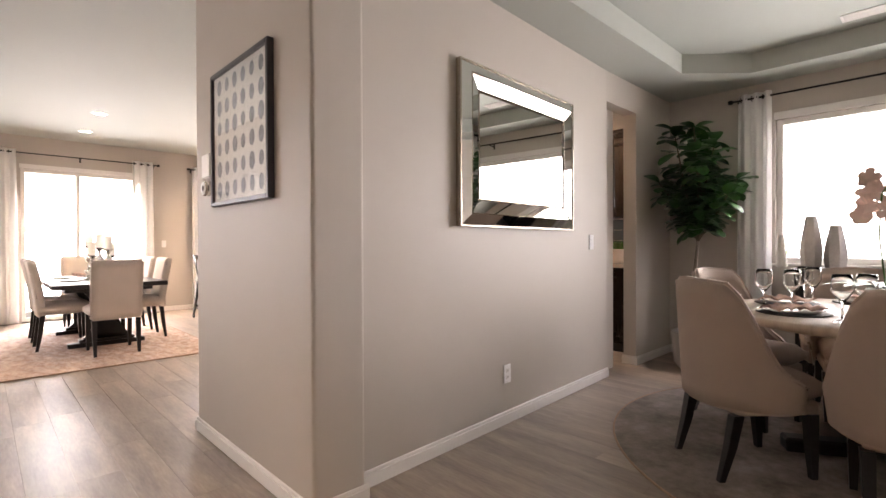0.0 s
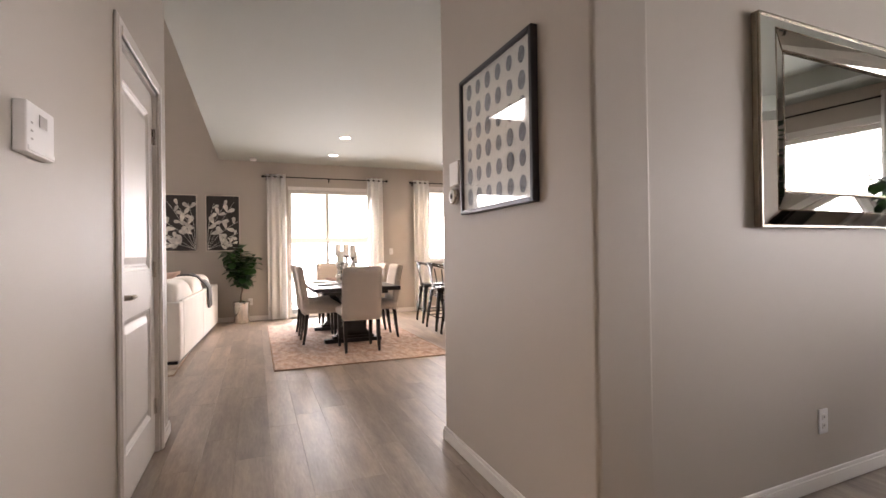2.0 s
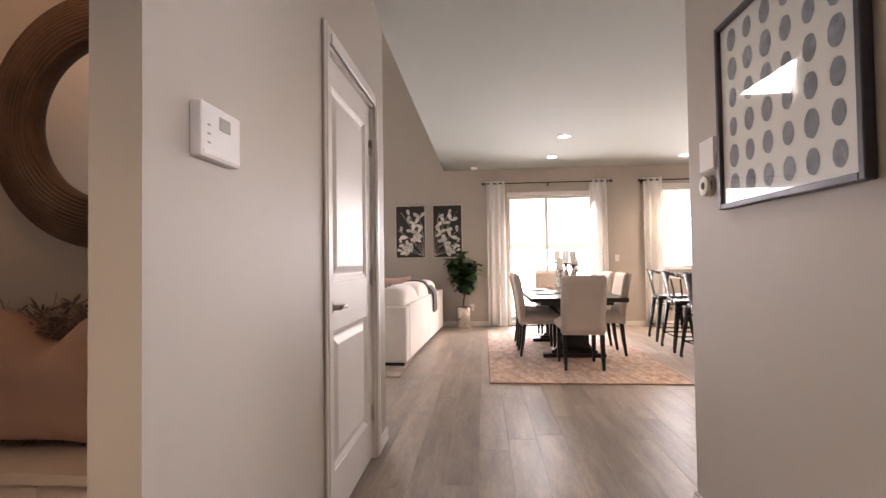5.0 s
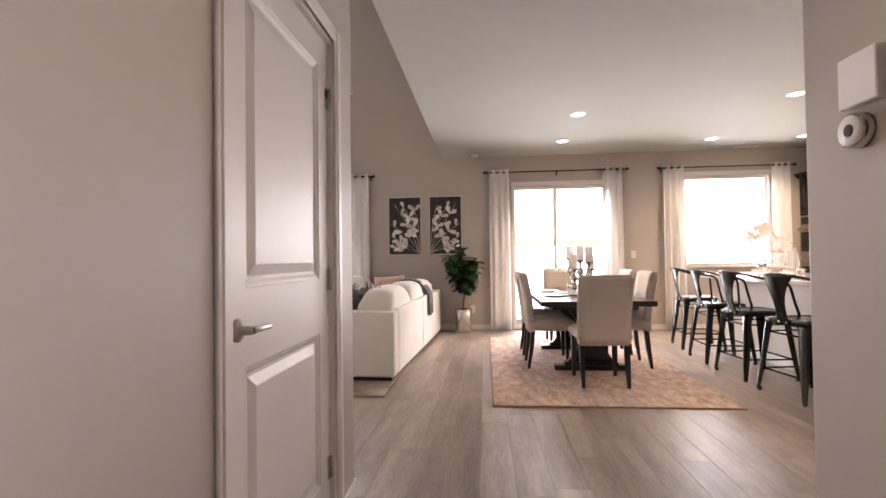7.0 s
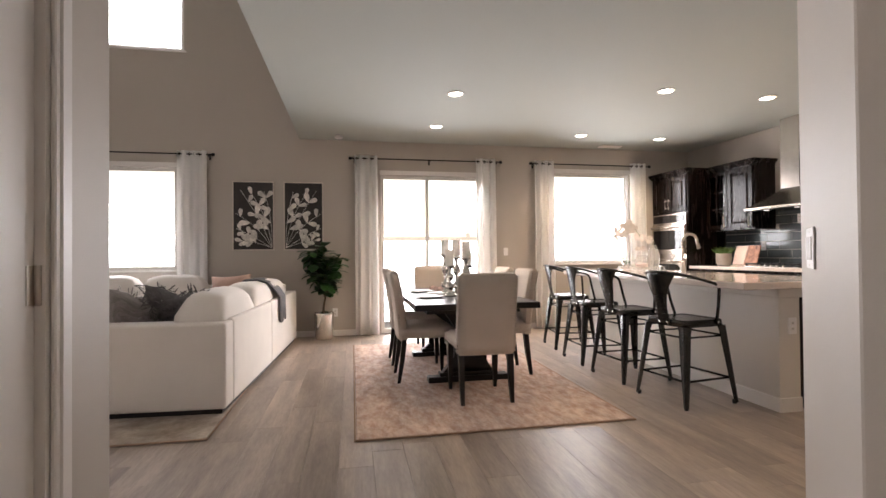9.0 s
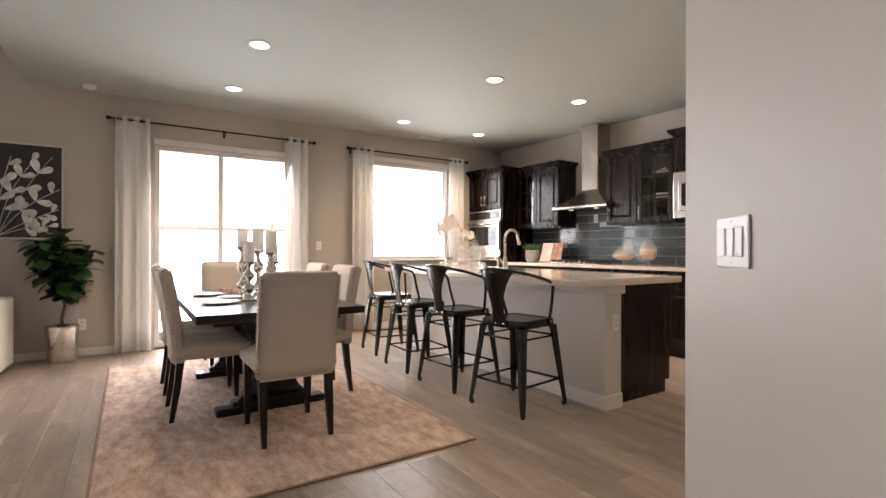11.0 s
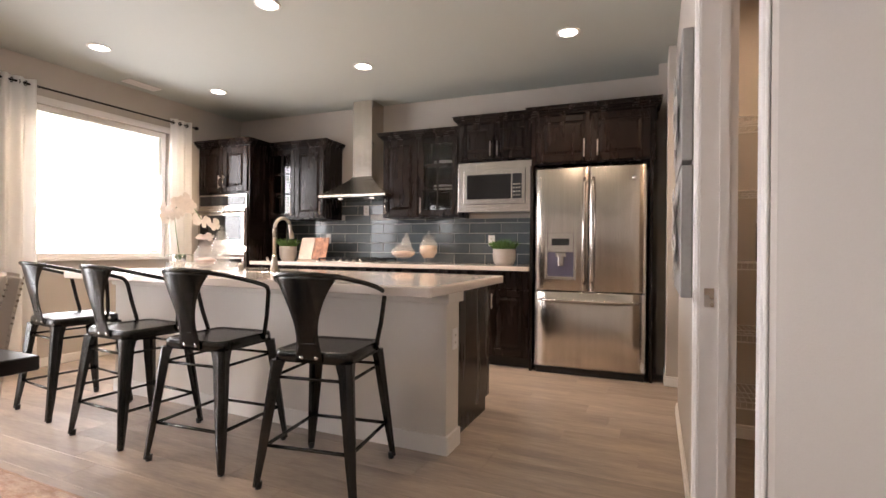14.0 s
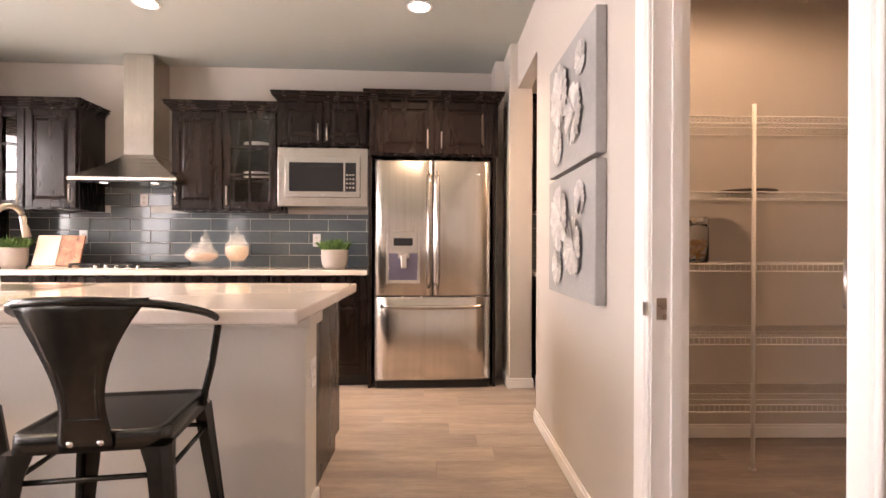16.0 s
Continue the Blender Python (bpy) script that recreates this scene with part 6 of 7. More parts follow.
for z in (1.78, 1.40, 1.035, 0.665, 0.325):
    wire_shelf(z)
pl = thing("shelf_pole", pose(3.565, 3.19, 0), "white upright pole clipped to the pantry shelves", "pole")
bm = bmesh.new()
tube(bm, [(0, 0, 0.0), (0, 0, 1.84)], 0.010, 10)
part("tube_pole", bm, WIREWHITE, pl)
part("foot", lz([(0, 0), (0.016, 0), (0.016, 0.012), (0, 0.012)], 14), WIREWHITE, pl)
jar = thing("pasta_jar", pose(3.70, 3.402, 1.0395), "glass jar of dry pasta with a steel lid", "jar")
part("glass", lz([(0, 0), (0.05, 0), (0.055, 0.01), (0.055, 0.185), (0.045, 0.20), (0.042, 0.20), (0.051, 0.183), (0.051, 0.012), (0, 0.006)], 24), GLASS, jar)
part("lid", lz([(0, 0.201), (0.053, 0.201), (0.053, 0.235), (0.048, 0.24), (0, 0.24)], 24), STEELH, jar)
bm = bmesh.new()
rng = random.Random(6)
for i in range(90):
    a, r = rng.uniform(0, 6.28), 0.042 * math.sqrt(rng.random())
    p = Vector((r * math.cos(a), r * math.sin(a), 0.015 + 0.10 * rng.random()))
    q = Vector((rng.uniform(-1, 1), rng.uniform(-1, 1), rng.uniform(-1, 1))).normalized() * 0.009
    tube(bm, [p - q, p, p + q], 0.004, 5)
part("pasta", bm, PASTA, jar)
for y, h in ((3.60, 0.225), (3.74, 0.18)):
    c = thing("canister", pose(3.74, y, 1.0385), "dark glass canister with a steel lid", "canister", "canisters in the pantry")
    part("body", lz([(0, 0), (0.05, 0), (0.052, 0.01), (0.052, h), (0, h)], 24), TOFFEE, c)
    part("lid", lz([(0, h), (0.054, h), (0.054, h + 0.025), (0, h + 0.027)], 24), STEELH, c)
pt = thing("platter", pose(3.74, 3.13, 1.404), "dark round platter on a pantry shelf", "platter")
part("dish", lz([(0, 0.001), (0.10, 0), (0.155, 0.014), (0.152, 0.018), (0.10, 0.005), (0, 0.005)], 36), SLATE, pt)


def canvas(z, label, seed):
    c = thing("canvas_art", pose(3.35, 4.14, z, 0, 0, 180), label, "canvas", "pair of canvases by the pantry")
    w, h = 0.37, 0.56
    part("stretched_canvas", bx(-w, w, -0.045, -0.002, 0, h, bevel=0.004), CANVASGREY, c)
    rng = random.Random(seed)
    for cx, cz, r in ((-0.12, 0.36, 0.15), (0.10, 0.22, 0.13), (-0.17, 0.13, 0.09), (0.19, 0.43, 0.075)):
        bm = bmesh.new()
        n = 22
        for i in range(n):
            a = 2 * math.pi * i / n + rng.uniform(-0.05, 0.05)
            d = Vector((math.cos(a), -0.10, math.sin(a)))
            leaf(bm, Vector((cx, -0.047, cz)) + d * r * 0.10, d, Vector((rng.uniform(-0.3, 0.3), -1, 0)), r * rng.uniform(0.84, 0.98), r * 0.30, 0.02)
        for v in bm.verts:
            v.co.y = min(v.co.y, -0.0465)
        part("flower", bm, SILVERLEAF, c, "raised silver petals")


canvas(0.895, "grey canvas with raised silver flowers", 3)
canvas(1.475, "grey canvas with raised silver flowers, hung above another", 4)


# ---- butler's pantry ----
bc = thing("butler_cabinet", pose(5.419, 3.05, 0), "espresso base cabinet with pale worktop", "cabinet")
part("body", bx(-0.58, 0, -0.94, 0.93, 0.10, 0.88), ESPRESSO, bc)
part("plinth", bx(-0.52, 0, -0.94, 0.93, 0, 0.099), BLACK, bc)
part("worktop", bx(-0.61, 0, -0.945, 0.93, 0.881, 0.92, bevel=0.004), QUARTZ, bc)
for i in range(4):
    panel_door(bc, -0.58, -0.93 + i * 0.462, -0.475 + i * 0.462, 0.12, 0.86, (-0.51 + i * 0.462, 0.66, 0.80))
bu = thing("butler_wall_cabinet", pose(5.419, 3.05, 1.42), "espresso wall cabinet with raised panel doors", "cabinet")
part("body", bx(-0.33, 0, -0.94, 0.93, 0, 0.86), ESPRESSO, bu)
for i in range(4):
    panel_door(bu, -0.33, -0.93 + i * 0.462, -0.475 + i * 0.462, 0.012, 0.85, (-0.51 + i * 0.462, 0.05, 0.19))
crown(bu, 0.35, -0.94, 0.93, 0.86)
bk = thing("butler_splash", pose(5.419, 3.05, 0.921), "dark tiled splashback above the worktop", "backsplash")
for r in range(4):
    for i in range(6):
        part("tile", bx(-0.010, -0.001, -0.93 + i * 0.31 + 0.002, -0.62 + i * 0.31 - 0.002, 0.004 + r * 0.122, 0.122 + r * 0.122), TILE, bk)


def grass_pot(m, material, label, r=0.085, h=0.14, blades=150, seed=1):
    t = thing("potted_grass", m, label, "plant")
    p = part("pot", lz([(0, 0), (r * 0.72, 0), (r * 0.92, h * 0.2), (r, h * 0.55), (r * 0.98, h * 0.86), (r, h * 0.9), (r, h), (r * 0.88, h), (r * 0.86, h * 0.85), (0, h * 0.85)], 28), material, t)
    bm = bmesh.new()
    rng = random.Random(seed)
    for i in range(blades):
        a, q = rng.uniform(0, 6.28), r * 0.8 * math.sqrt(rng.random())
        b = Vector((q * math.cos(a), q * math.sin(a), h * 0.85))
        d = Vector((math.cos(a) * q / r * 0.9, math.sin(a) * q / r * 0.9, 1)) + Vector((rng.uniform(-0.3, 0.3), rng.uniform(-0.3, 0.3), 0))
        leaf(bm, b, d, Vector((rng.uniform(-1, 1), rng.uniform(-1, 1), 0.2)), rng.uniform(0.07, 0.13), 0.010, 0.25)
    part("grass", bm, GRASS, t, "short bright green grass")


grass_pot(pose(5.02, 2.42, 0.921), WHITEPOT, "white bowl of green plants on the worktop", 0.13, 0.15, 240, 5)
grass_pot(K @ pose(-0.30, 1.41, 0.936), GREYPOT, "round grey pot of short green grass", 0.115, 0.16, 220, 2)
grass_pot(K @ pose(-0.30, 4.03, 0.936), GREYPOT, "round grey pot of green grass beside the cookbook", 0.10, 0.17, 190, 3)


# ---- things on the kitchen worktops ----
def cookbook():
    c = thing("cookbook", K @ pose(-0.30, 3.70, 0.936, 0, 0, -90), "open cookbook on a stand beside the cooktop", "book")
    lean = Matrix.Rotation(radians(-18), 4, "X")
    for s, m in ((-1, PAGE), (1, PHOTO)):
        bm = bmesh.new()
        box(bm, 0.002 if s > 0 else -0.190, 0.190 if s > 0 else -0.002, -0.008, 0.008, 0.02, 0.285, 0.003, 1, m=lean)
        part("page", bm, m, c)
    bm = bmesh.new()
    box(bm, -0.17, 0.17, 0.009, 0.018, 0.0, 0.22, 0.002, 1, m=lean)
    box(bm, -0.17, 0.17, -0.05, 0.03, 0.0, 0.014, 0.003, 1)
    part("stand", bm, BARNWOOD, c)


cookbook()


def apothecary(m, label, h, r, fill, material, foot=True):
    j = thing("apothecary_jar", m, label, "jar", "glass jars")
    b = 0.05 if foot else 0.0
    prof = ([(0, 0), (r * 0.75, 0), (r * 0.7, 0.008), (0.012, 0.02), (0.012, b - 0.008)] if foot else [(0, 0)])
    prof += [(r * 0.6, b), (r, b + h * 0.25), (r, b + h * 0.55), (r * 0.62, b + h * 0.78), (r * 0.66, b + h * 0.8), (r * 0.60, b + h * 0.8),
             (r * 0.58, b + h * 0.77), (r * 0.95, b + h * 0.54), (r * 0.95, b + h * 0.26), (r * 0.55, b + 0.008), (0, b + 0.006)]
    part("glass", lz(prof, 28), JARGLASS, j)
    top = b + h * 0.805
    part("lid", lz([(0, top), (r * 0.7, top), (r * 0.62, top + 0.02), (r * 0.25, top + 0.035), (0.008, top + 0.045), (0.018, top + 0.062), (0.010, top + 0.08), (0.004, top + 0.09), (0, top + 0.092)], 24), JARGLASS, j)
    if fill:
        part("filling", lz([(0, b + 0.012), (r * 0.52, b + 0.012), (r * 0.92, b + h * 0.26), (r * 0.92, b + h * fill), (r * 0.5, b + h * fill + 0.012), (0, b + h * fill + 0.016)], 24), material, j)


apothecary(K @ pose(-0.22, 2.52, 0.936), "tall clear glass jar with lid, empty", 0.25, 0.06, 0, SUGAR)
apothecary(K @ pose(-0.34, 2.50, 0.936), "wide glass jar of pale pink sweets", 0.16, 0.13, 0.42, PINK)
apothecary(K @ pose(-0.24, 2.25, 0.936), "glass jar filled with cream sweets", 0.26, 0.10, 0.50, SUGAR)


def island_tray():
    cx, cy, z = 3.58, 7.74, 0.9135
    t = thing("round_tray", pose(cx, cy, z), "round clear cut-glass tray on the island", "tray")
    part("dish", lz([(0, 0), (0.25, 0), (0.255, 0.012), (0.265, 0.05), (0.259, 0.05), (0.248, 0.014), (0, 0.008)], 40), JARGLASS, t)
    bm = bmesh.new()
    for i in range(44):
        a = 2 * math.pi * i / 44
        tube(bm, [(0.259 * math.cos(a), 0.259 * math.sin(a), 0.008), (0.268 * math.cos(a + 0.09), 0.268 * math.sin(a + 0.09), 0.048)], 0.004, 5)
    tagged(part("cut_rim", bm, JARGLASS, t), kind="stuff")
    apothecary(pose(cx + 0.10, cy - 0.10, z + 0.009), "clear glass apothecary jar on the tray", 0.33, 0.075, 0, SUGAR, False)
    apothecary(pose(cx - 0.04, cy - 0.08, z + 0.009), "clear glass jar with pink ribbon", 0.22, 0.085, 0.3, ROSE, False)
    f = thing("orchid", pose(cx - 0.10, cy + 0.15, z + 0.009), "white orchid in a small silver pot", "plant")
    part("pot", lz([(0, 0), (0.042, 0), (0.05, 0.10), (0.045, 0.10), (0.04, 0.09), (0, 0.09)], 22), MERCURY, f)
    bm = bmesh.new()
    stem = [(0, 0, 0.09), (-0.02, 0.02, 0.30), (-0.03, 0.03, 0.46), (0.02, 0.02, 0.54), (0.09, -0.03, 0.52), (0.15, -0.07, 0.40)]
    tube(bm, stem, 0.003, 6)
    part("stem", bm, GRASS, f)
    bm = bmesh.new()
    for k in range(6):
        a = k * 1.05
        leaf(bm, Vector((0, 0, 0.09)), Vector((math.cos(a), math.sin(a), 0.5)), Vector((0, 0, 1)), 0.11, 0.045, 0.5)
    part("leaves", bm, LEAF, f)
    bm = bmesh.new()
    rng = random.Random(12)
    for i in range(15):
        u = 0.35 + 0.65 * i / 14
        k = u * (len(stem) - 1)
        a, b = Vector(stem[int(min(k, 4))]), Vector(stem[int(min(k, 4)) + 1])
        c = a.lerp(b, min(1, k - int(min(k, 4)))) + Vector((rng.uniform(-0.09, 0.09), rng.uniform(-0.09, 0.05), rng.uniform(-0.08, 0.06)))
        for q in range(5):
            ang = q * 1.257 + rng.random()
            leaf(bm, c, Vector((math.cos(ang), -0.25, math.sin(ang))), Vector((0, -1, 0)), 0.056, 0.052, 0.1)
    part("blossoms", bm, WHITEPETAL, f, "white orchid blossoms")
    rb = thing("ribbon_posy", pose(cx - 0.04, cy - 0.07, z + 0.235), "blush silk flower posy on the glass jar", "flowers")
    bm = bmesh.new()
    for i, (a, b, c) in enumerate(((0, 0, 0), (0.05, 0.03, -0.01), (-0.05, 0.0, 0.0), (0.0, -0.05, 0.01))):
        bloom(bm, a, b, c, 0.045, 22, 40 + i)
    part("petals", bm, WHITEPETAL, rb)


island_tray()


# ---- dining room ----
def wall_mirror():
    m = thing("wall_mirror", DINING @ pose(-1.285, -0.002, 1.225), "large rectangular mirror in a silver mirrored frame", "mirror")
    w, h, b = 0.635, 0.93, 0.150
    part("backing", bx(-w, w, -0.03, -0.001, 0, h, bevel=0.004), ANTIQUE, m)
    part("mirror_glass", bx(-w + b + 0.016, w - b - 0.016, -0.038, -0.031, b + 0.016, h - b - 0.016), MIRROR, m)

    def strip(quad, y0, y1, name, material):
        bm = bmesh.new()
        o = [bm.verts.new((x, y0, z)) for x, z in quad[:2]] + [bm.verts.new((x, y1, z)) for x, z in quad[2:]]
        bk = [bm.verts.new((v.co.x, -0.029, v.co.z)) for v in o]
        bm.faces.new(o)
        bm.faces.new(bk[::-1])
        for i in range(4):
            bm.faces.new((o[i], o[(i + 1) % 4], bk[(i + 1) % 4], bk[i]))
        part(name, bm, material, m)
    e, r = 0.010, 0.074
    def ring(c):
        return [(-w + c, c), (w - c, c), (w - c, h - c), (-w + c, h - c)]
    O, R, N = ring(e), ring(r), ring(b)
    for i in range(4):
        j = (i + 1) % 4
        strip([O[i], O[j], R[j], R[i]], -0.034, -0.062, "outer_strip", MIRROR)
        strip([R[i], R[j], N[j], N[i]], -0.062, -0.044, "inner_strip", MIRROR)
    for c, y, rad in ((r, -0.062, 0.0028), (b + 0.004, -0.043, 0.006)):
        q = ring(c)
        for i in range(4):
            bm = bmesh.new()
            a, z = Vector((q[i][0], y, q[i][1])), Vector((q[(i + 1) % 4][0], y, q[(i + 1) % 4][1]))
            n = max(2, int((z - a).length / (rad * 2.2)))
            if rad > 0.004:
                for k in range(n):
                    bmesh.ops.create_icosphere(bm, subdivisions=1, radius=rad, matrix=Matrix.Translation(a.lerp(z, k / n)))
            else:
                tube(bm, [a, z], rad, 6)
            part("beading" if rad > 0.004 else "ridge", bm, ANTIQUE, m, "champagne beaded edge" if rad > 0.004 else "")
    for a in ((-w, -w + e, 0, h), (w - e, w, 0, h), (-w + e, w - e, 0, e), (-w + e, w - e, h - e, h)):
        part("frame_rail", bx(a[0], a[1], -0.040, -0.0305, a[2], a[3], bevel=0.002, seg=1), ANTIQUE, m)


wall_mirror()
DX, DY = 3.45, 0.20
rd = thing("round_rug", pose(DX, DY, 0), "round muted brown patterned rug under the dining table", "rug")
part("rug_body", lz([(0, 0.001), (1.32, 0.001), (1.33, 0.006), (1.315, 0.012), (0, 0.012)], 72), RUGDINE, rd)
bm = bmesh.new()
tube(bm, [(1.325 * math.cos(a), 1.325 * math.sin(a), 0.007) for a in [2 * math.pi * i / 90 for i in range(90)]], 0.006, 5, closed=True)
part("binding", bm, RUGEDGE, rd)
dt = thing("round_table", pose(DX, DY, 0.012), "round pale wood dining table on a black pedestal", "table")
part("tabletop", lz([(0, 0.70), (0.72, 0.70), (0.745, 0.71), (0.745, 0.74), (0.735, 0.748), (0, 0.748)], 72), BARNWOOD, dt)
part("pedestal", lz([(0, 0.06), (0.14, 0.06), (0.15, 0.10), (0.09, 0.16), (0.075, 0.32), (0.11, 0.45), (0.10, 0.58), (0.20, 0.66), (0.30, 0.699), (0, 0.699)], 28), BLACKWOOD, dt)
for i in range(4):
    a = i * 90 + 30
    bm = bmesh.new()
    box(bm, 0.08, 0.46, -0.05, 0.05, 0.0, 0.075, 0.012, 2, m=Matrix.Rotation(radians(a), 4, "Z"))
    part("foot", bm, BLACKWOOD, dt)


def barrel_chair(m):
    c = thing("barrel_chair", m, "cream upholstered dining chair with sloping wrap-around back, fabric colour darkened for shade", "chair", "chairs round the dining table")
    bm = bmesh.new()
    n, g = 22, []
    rows = 8
    for i in range(rows + 1):
        u = i / rows
        row = []
        for j in range(n + 1):
            v = j / n * 2 - 1
            ang = radians(-90 + v * 112)
            k = abs(v)
            sm = min(1, max(0, (k - 0.34) / 0.50))
            top = 0.95 - 0.04 * k - 0.40 * sm * sm * (3 - 2 * sm) - 0.05 * max(0, k - 0.84) / 0.16
            z = 0.33 + (top - 0.33) * u
            flare = 1 + 0.16 * u * (1 - 0.5 * k)
            row.append((0.262 * math.cos(ang) * flare, 0.02 + 0.255 * math.sin(ang) * flare, z))
        g.append(row)
    sheet(bm, g, 0.055)
    bmesh.ops.recalc_face_normals(bm, faces=bm.faces)
    es = [e for e in bm.edges if len(e.link_faces) == 2 and e.calc_face_angle() > 0.9]
    bmesh.ops.bevel(bm, geom=es, offset=0.018, segments=3, affect="EDGES")
    back = part("backrest", bm, SHADEDLINEN, c)
    bm = bmesh.new()
    for p in g[-1]:
        lathe(bm, [(0, -0.006), (0.005, -0.002), (0.004, 0.002), (0, 0.003)], 6, p[0], p[1], p[2])
    for side in (0, n):
        for i in range(rows):
            for q in (0, 0.5):
                a, b = Vector(g[i][side]), Vector(g[i + 1][side])
                d = a.lerp(b, q)
                lathe(bm, [(0, -0.004), (0.006, 0.0), (0, 0.006)], 6, d.x, d.y + 0.012, d.z)
    part("nailheads", bm, NICKEL, back, "nickel nailhead trim")
    bm = cushion(0.40, 0.44, 0.14, 0.45, 10)
    for v in bm.verts:
        v.co += Vector((0, 0.055, 0.355))
    part("seat", bm, SHADEDLINEN, c)
    part("seat_frame", bx(-0.20, 0.20, -0.15, 0.25, 0.30, 0.37, bevel=0.02, seg=2), SHADEDLINEN, c)
    for sx in (-1, 1):
        for y0, y1 in ((0.21, 0.225), (-0.15, -0.225)):
            bm = bmesh.new()
            v = []
            for z, w, y in ((0.31, 0.024, y0), (0.16, 0.021, y0 * 0.6 + y1 * 0.4), (0.0, 0.014, y1)):
                v.append([bm.verts.new((sx * 0.185 + a * w, y + b * w, z)) for a, b in ((-1, -1), (1, -1), (1, 1), (-1, 1))])
            for r0, r1 in zip(v, v[1:]):
                for i in range(4):
                    bm.faces.new((r0[i], r0[(i + 1) % 4], r1[(i + 1) % 4], r1[i]))
            bm.faces.new(v[0]), bm.faces.new(v[-1])
            part("leg", bm, BLACKWOOD, c)
    return c


def round_table_seat(a, r):
    x, y = DX + r * math.cos(radians(a)), DY + r * math.sin(radians(a))
    return pose(x, y, 0.012, 0, 0, a + 90)


dc = barrel_chair(round_table_seat(139, 0.775))
for a in (74, 14, -46, -106, 192):
    copy_thing(dc, round_table_seat(a, 0.72))
for a in (134, 74, 14, 192, -46, -106):
    x, y = DX + 0.47 * math.cos(radians(a)), DY + 0.47 * math.sin(radians(a))
    s = thing("dinner_setting", pose(x, y, 0.761), "stacked plates on a dark round charger", "plate", "place settings")
    part("charger", lz([(0, 0), (0.15, 0), (0.165, 0.006), (0.15, 0.007), (0, 0.005)], 30), SLATE, s)
    part("plate", lz([(0, 0.008), (0.09, 0.008), (0.135, 0.022), (0.132, 0.026), (0.09, 0.013), (0, 0.013)], 30), WHITEPOT, s)
    nk = thing("napkin", pose(x, y, 0.776, 0, 0, a), "gathered blush cloth napkin on a plate", "napkin", "napkins on the plates")
    g = []
    for i in range(9):
        row = []
        for j in range(9):
            u, v = i / 8 - 0.5, j / 8 - 0.5
            pinch = 0.25 + 0.75 * abs(u) * 2
            row.append((u * 0.24, v * 0.16 * pinch, 0.012 + 0.02 * (1 - abs(u)) * math.cos(v * 9) ** 2 + 0.012 * math.sin(u * 17 + v * 6)))
        g.append(row)
    bm = bmesh.new()
    sheet(bm, g, 0.004)
    part("cloth", bm, PINK, nk)
    for gr, off in ((0.53, -25), (0.41, -18)):
        gx, gy = DX + gr * math.cos(radians(a + off)), DY + gr * math.sin(radians(a + off))
        wg = thing("wine_glass", pose(gx, gy, 0.7605), "clear stemmed wine glass", "glass", "wine glasses")
        part("goblet", lz([(0, 0), (0.036, 0), (0.034, 0.003), (0.005, 0.012), (0.004, 0.09), (0.02, 0.105), (0.043, 0.145), (0.042, 0.19), (0.036, 0.22), (0.034, 0.22), (0.040, 0.19), (0.041, 0.146), (0.018, 0.108), (0, 0.10)], 22), GLASS, wg)
oc = thing("table_orchid", pose(DX, DY, 0.7605), "pink-white orchid in a pale ceramic pot", "plant")
part("pot", lz([(0, 0), (0.07, 0), (0.09, 0.06), (0.085, 0.12), (0.078, 0.12), (0.075, 0.10), (0, 0.10)], 26), WHITEPOT, oc)
bm = bmesh.new()
stem = [(0, 0, 0.10), (0.0, 0.03, 0.40), (0.0, 0.02, 0.62), (0.0, -0.04, 0.72)]
tube(bm, stem, 0.004, 6)
part("stem", bm, GRASS, oc)
bm = bmesh.new()
for k in range(8):
    a = k * 0.785 + 0.2
    leaf(bm, Vector((0, 0, 0.10)), Vector((math.cos(a), math.sin(a), 0.7)), Vector((0, 0, 1)), 0.24, 0.075, 0.5)
part("leaves", bm, LEAF, oc)
bm = bmesh.new()
rng = random.Random(31)
for i in range(13):
    c = Vector((rng.uniform(-0.05, 0.05), 0.02 + rng.uniform(-0.08, 0.08), 0.47 + 0.02 * i))
    for q in range(5):
        ang = q * 1.257 + rng.random()
        leaf(bm, c, Vector((-0.25, math.cos(ang), math.sin(ang))), Vector((-1, 0, 0)), 0.052, 0.045, 0.1)
part("blossoms", bm, ROSE, oc, "pale pink orchid blossoms")
sb = thing("sideboard", pose(5.02, -0.15, 0), "long dark wood sideboard under the window", "sideboard")
part("body", bx(-0.19, 0.19, -0.98, 0.98, 0.10, 0.89, bevel=0.004), BLACKWOOD, sb)
part("top", bx(-0.21, 0.20, -1.0, 1.0, 0.891, 0.925, bevel=0.005), BLACKWOOD, sb)
for sx in (-0.15, 0.15):
    for sy in (-0.93, 0.93):
        part("leg", bx(sx - 0.025, sx + 0.025, sy - 0.025, sy + 0.025, 0, 0.0995), BLACKWOOD, sb)
for i in range(4):
    panel_door(sb, -0.19, -0.96 + i * 0.48, -0.485 + i * 0.48, 0.12, 0.87, (-0.52 + i * 0.48, 0.5, 0.62), material=BLACKWOOD)
for y, h, tone in ((0.742, 0.42, 1), (0.587, 0.34, 2)):
    v = thing("faceted_vase", pose(4.95, y, 0.926), "tapered faceted grey stoneware vase", "vase", "vases on the sideboard")
    b = part("vessel", lz([(0, 0), (0.066, 0), (0.080, h * 0.30), (0.070, h * 0.55), (0.040, h * 0.98), (0.036, h), (0.027, h), (0.027, h * 0.9), (0, h * 0.9)], 7), CEMENT, v)
    for p in b.data.polygons:
        p.use_smooth = False
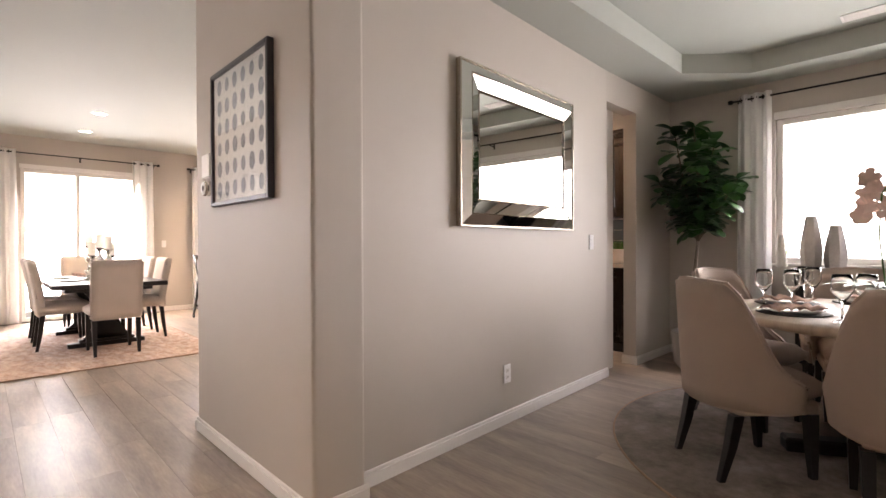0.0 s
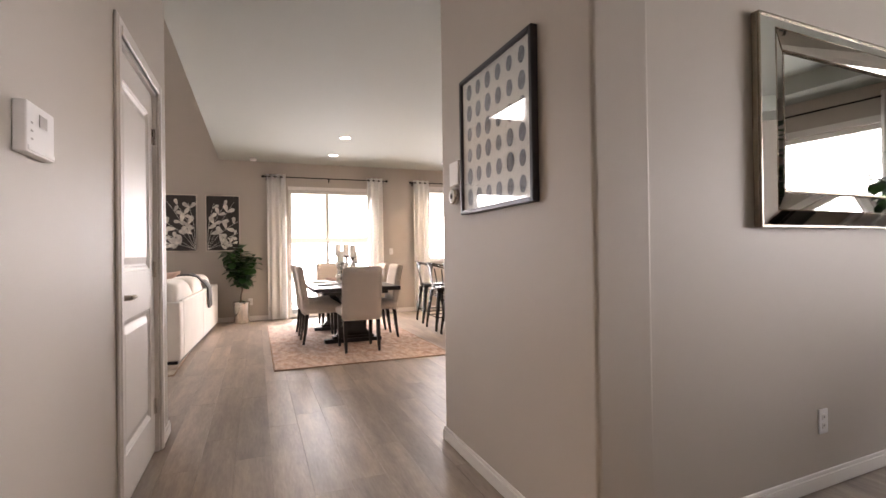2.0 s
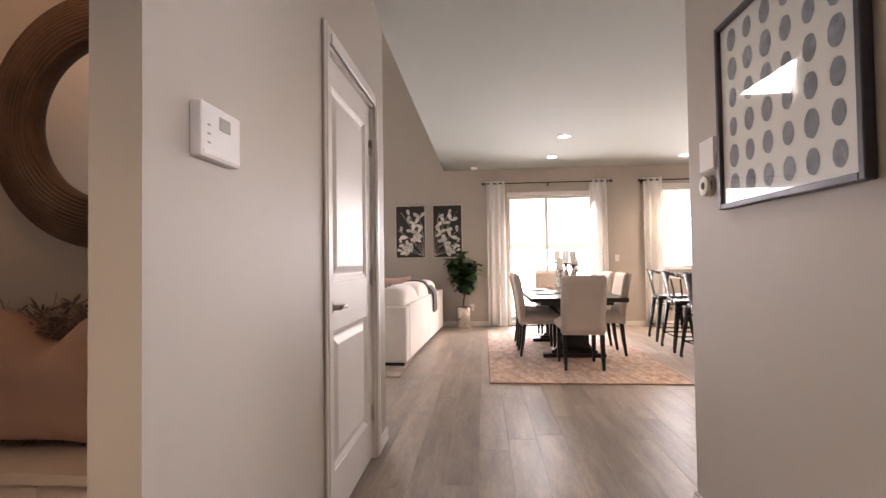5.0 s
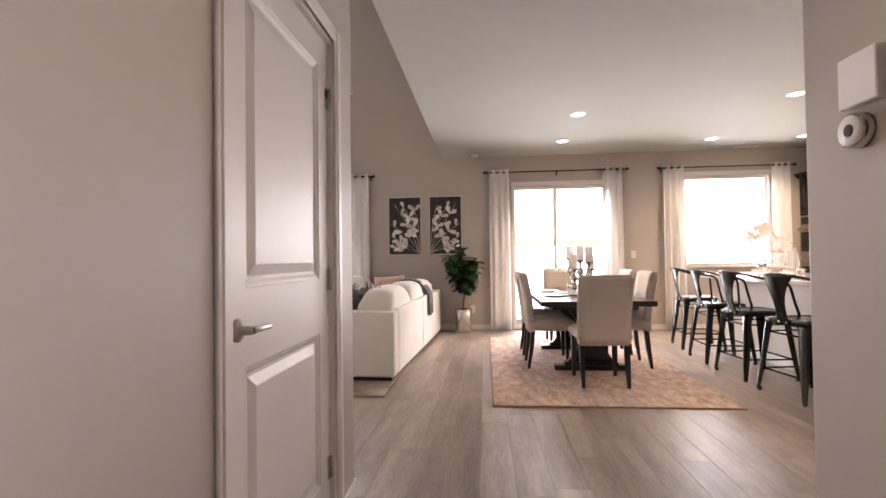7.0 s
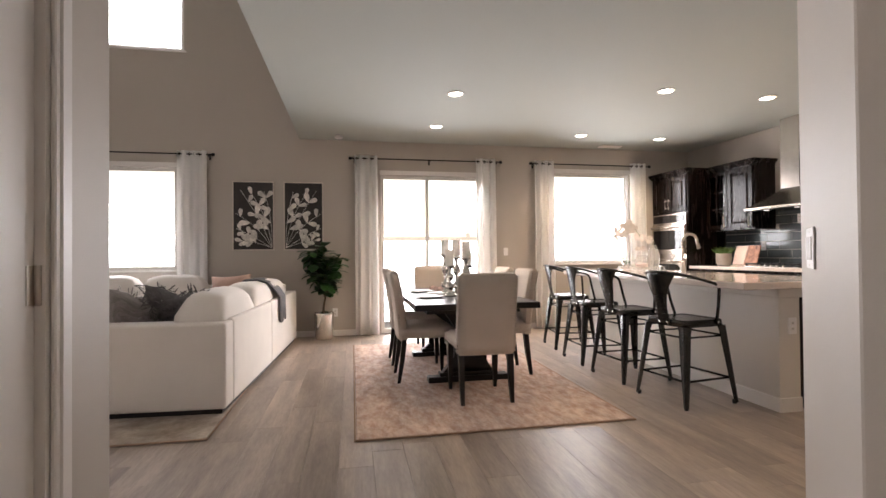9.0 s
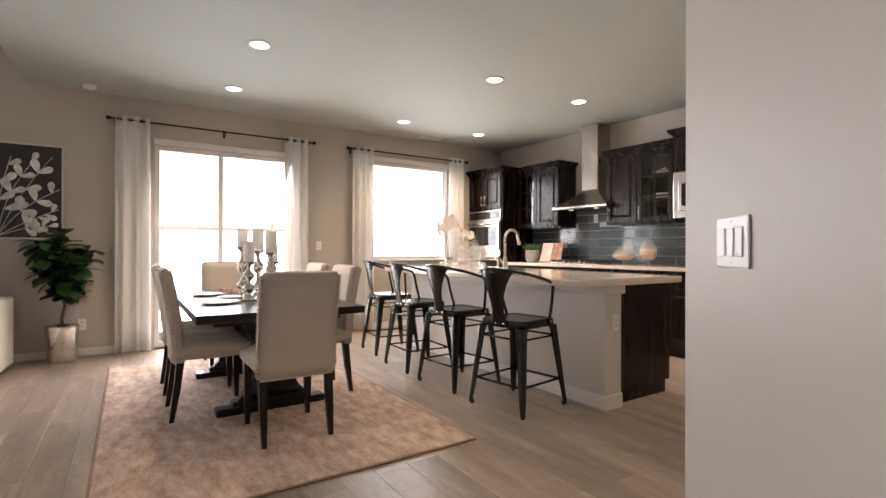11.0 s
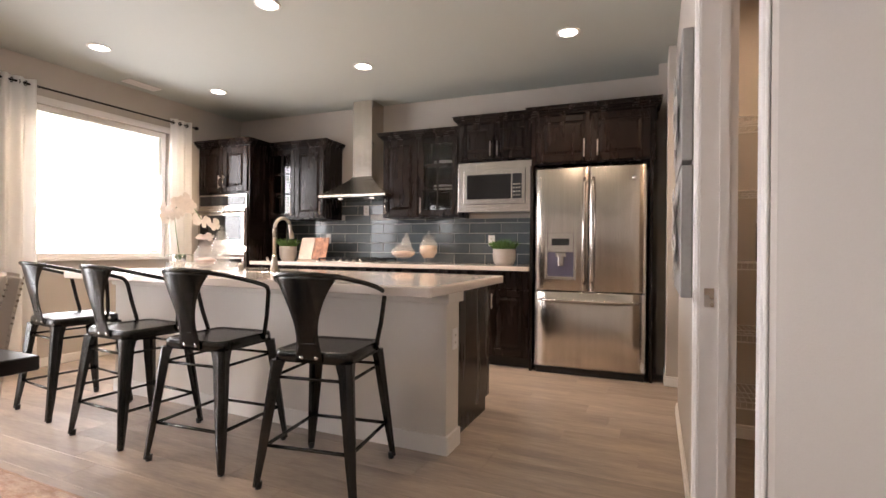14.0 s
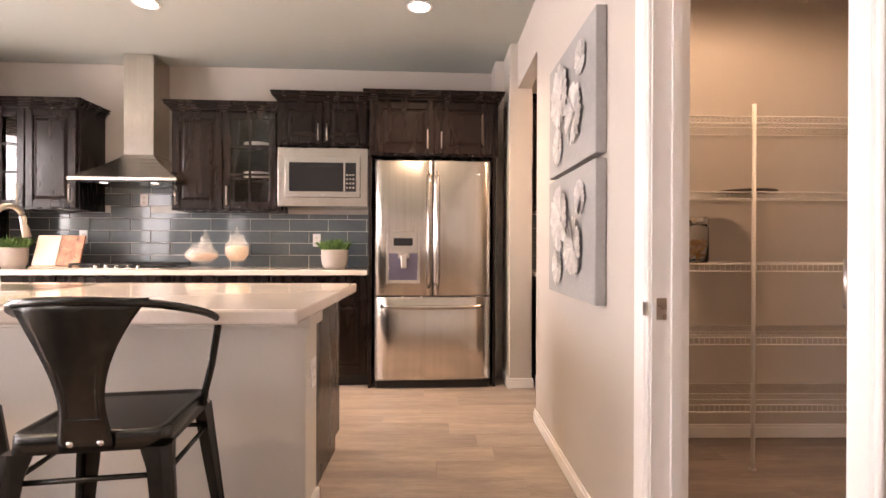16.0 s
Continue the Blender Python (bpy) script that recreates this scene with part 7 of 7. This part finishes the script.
st = thing("ribbed_bottle", pose(4.92, 0.937, 0.926), "white ribbed ceramic bottle", "vase")
prof = [(0, 0), (0.035, 0)]
for i in range(6):
    prof += [(0.045 - 0.004 * i, 0.02 + i * 0.04), (0.030 - 0.002 * i, 0.04 + i * 0.04)]
prof += [(0.014, 0.27), (0, 0.27)]
part("bottle", lz(prof, 22), WHITEPOT, st)


# ---- pieces: floor planks and wall tiles ----
def plank_floor():
    floor = structure("floor", bx(-5.75, 6.2, -2.35, 9.46, -0.12, -0.006), GROUT, "grey-brown wood plank floor", "floor")
    W, L = 0.182, 1.22
    rng = random.Random(4)
    shared = {}
    rest = bmesh.new()
    count = 0
    ix = 0
    x = -5.6
    while x < 5.9:
        y = -2.2 - rng.random() * L
        while y < PATIO:
            y0, y1 = max(y, -2.2), min(y + L, PATIO)
            full = y0 == y and y1 == y + L
            near = -0.6 < x < 3.2 and 1.2 < y < 8.2 and not (1.1 < x and y < 3.0)
            if y1 - y0 > 0.05:
                if near and full and count < 290:
                    if "m" not in shared:
                        shared["m"] = finish("plank", bx(0.0005, W - 0.0005, 0.0005, L - 0.0005, -0.006, 0.0, bevel=0.0007, seg=1), PLANK)
                    ob = new("plank", shared["m"])
                    ob.parent = floor
                    ob.location = (x, y, 0)
                    count += 1
                else:
                    v = [rest.verts.new((x + a, b, c)) for c in (-0.006, 0) for a, b in ((0.0005, y0 + 0.0005), (W - 0.0005, y0 + 0.0005), (W - 0.0005, y1 - 0.0005), (0.0005, y1 - 0.0005))]
                    for q in ((4, 5, 6, 7), (0, 1, 5, 4), (1, 2, 6, 5), (2, 3, 7, 6), (3, 0, 4, 7)):
                        rest.faces.new([v[i] for i in q])
            y += L
        x += W
    ob = part("planks", rest, PLANKJ, floor)
    tagged(ob, kind="stuff")


plank_floor()


def backsplash():
    wallpiece = new("backsplash")
    wallpiece.matrix_world = K
    tagged(wallpiece, "blue-grey glazed tile backsplash in running bond", "backsplash", kind="structure")
    part("grout_bed", bx(-0.008, -0.001, 1.11, 4.29, 0.936, 1.418), TILEGROUT, wallpiece)
    part("grout_bed", bx(-0.008, -0.001, 2.76, 3.48, 1.4185, 1.64), TILEGROUT, wallpiece)
    W, H, g = 0.342, 0.103, 0.006
    meshes = {}
    for r in range(7):
        z0 = 0.937 + r * (H + g)
        lo, hi = (1.11, 4.29) if z0 < 1.40 else (2.76, 3.48)
        y = 1.0 - (r % 2) * (W + g) / 2
        while y < hi:
            a, b = max(y, lo + 0.002), min(y + W, hi - 0.002)
            z1 = min(z0 + H, 1.638 if a >= 2.75 and b <= 3.485 else 1.416)
            if b - a > 0.03:
                key = (round(b - a, 3), round(z1 - z0, 3))
                if key not in meshes:
                    meshes[key] = finish("tile", bx(-0.014, -0.0085, 0, b - a, 0, z1 - z0, bevel=0.0015, seg=1), TILE)
                t = new("tile", meshes[key])
                t.parent = wallpiece
                t.location = (0, a, z0)
            y += W + g


backsplash()
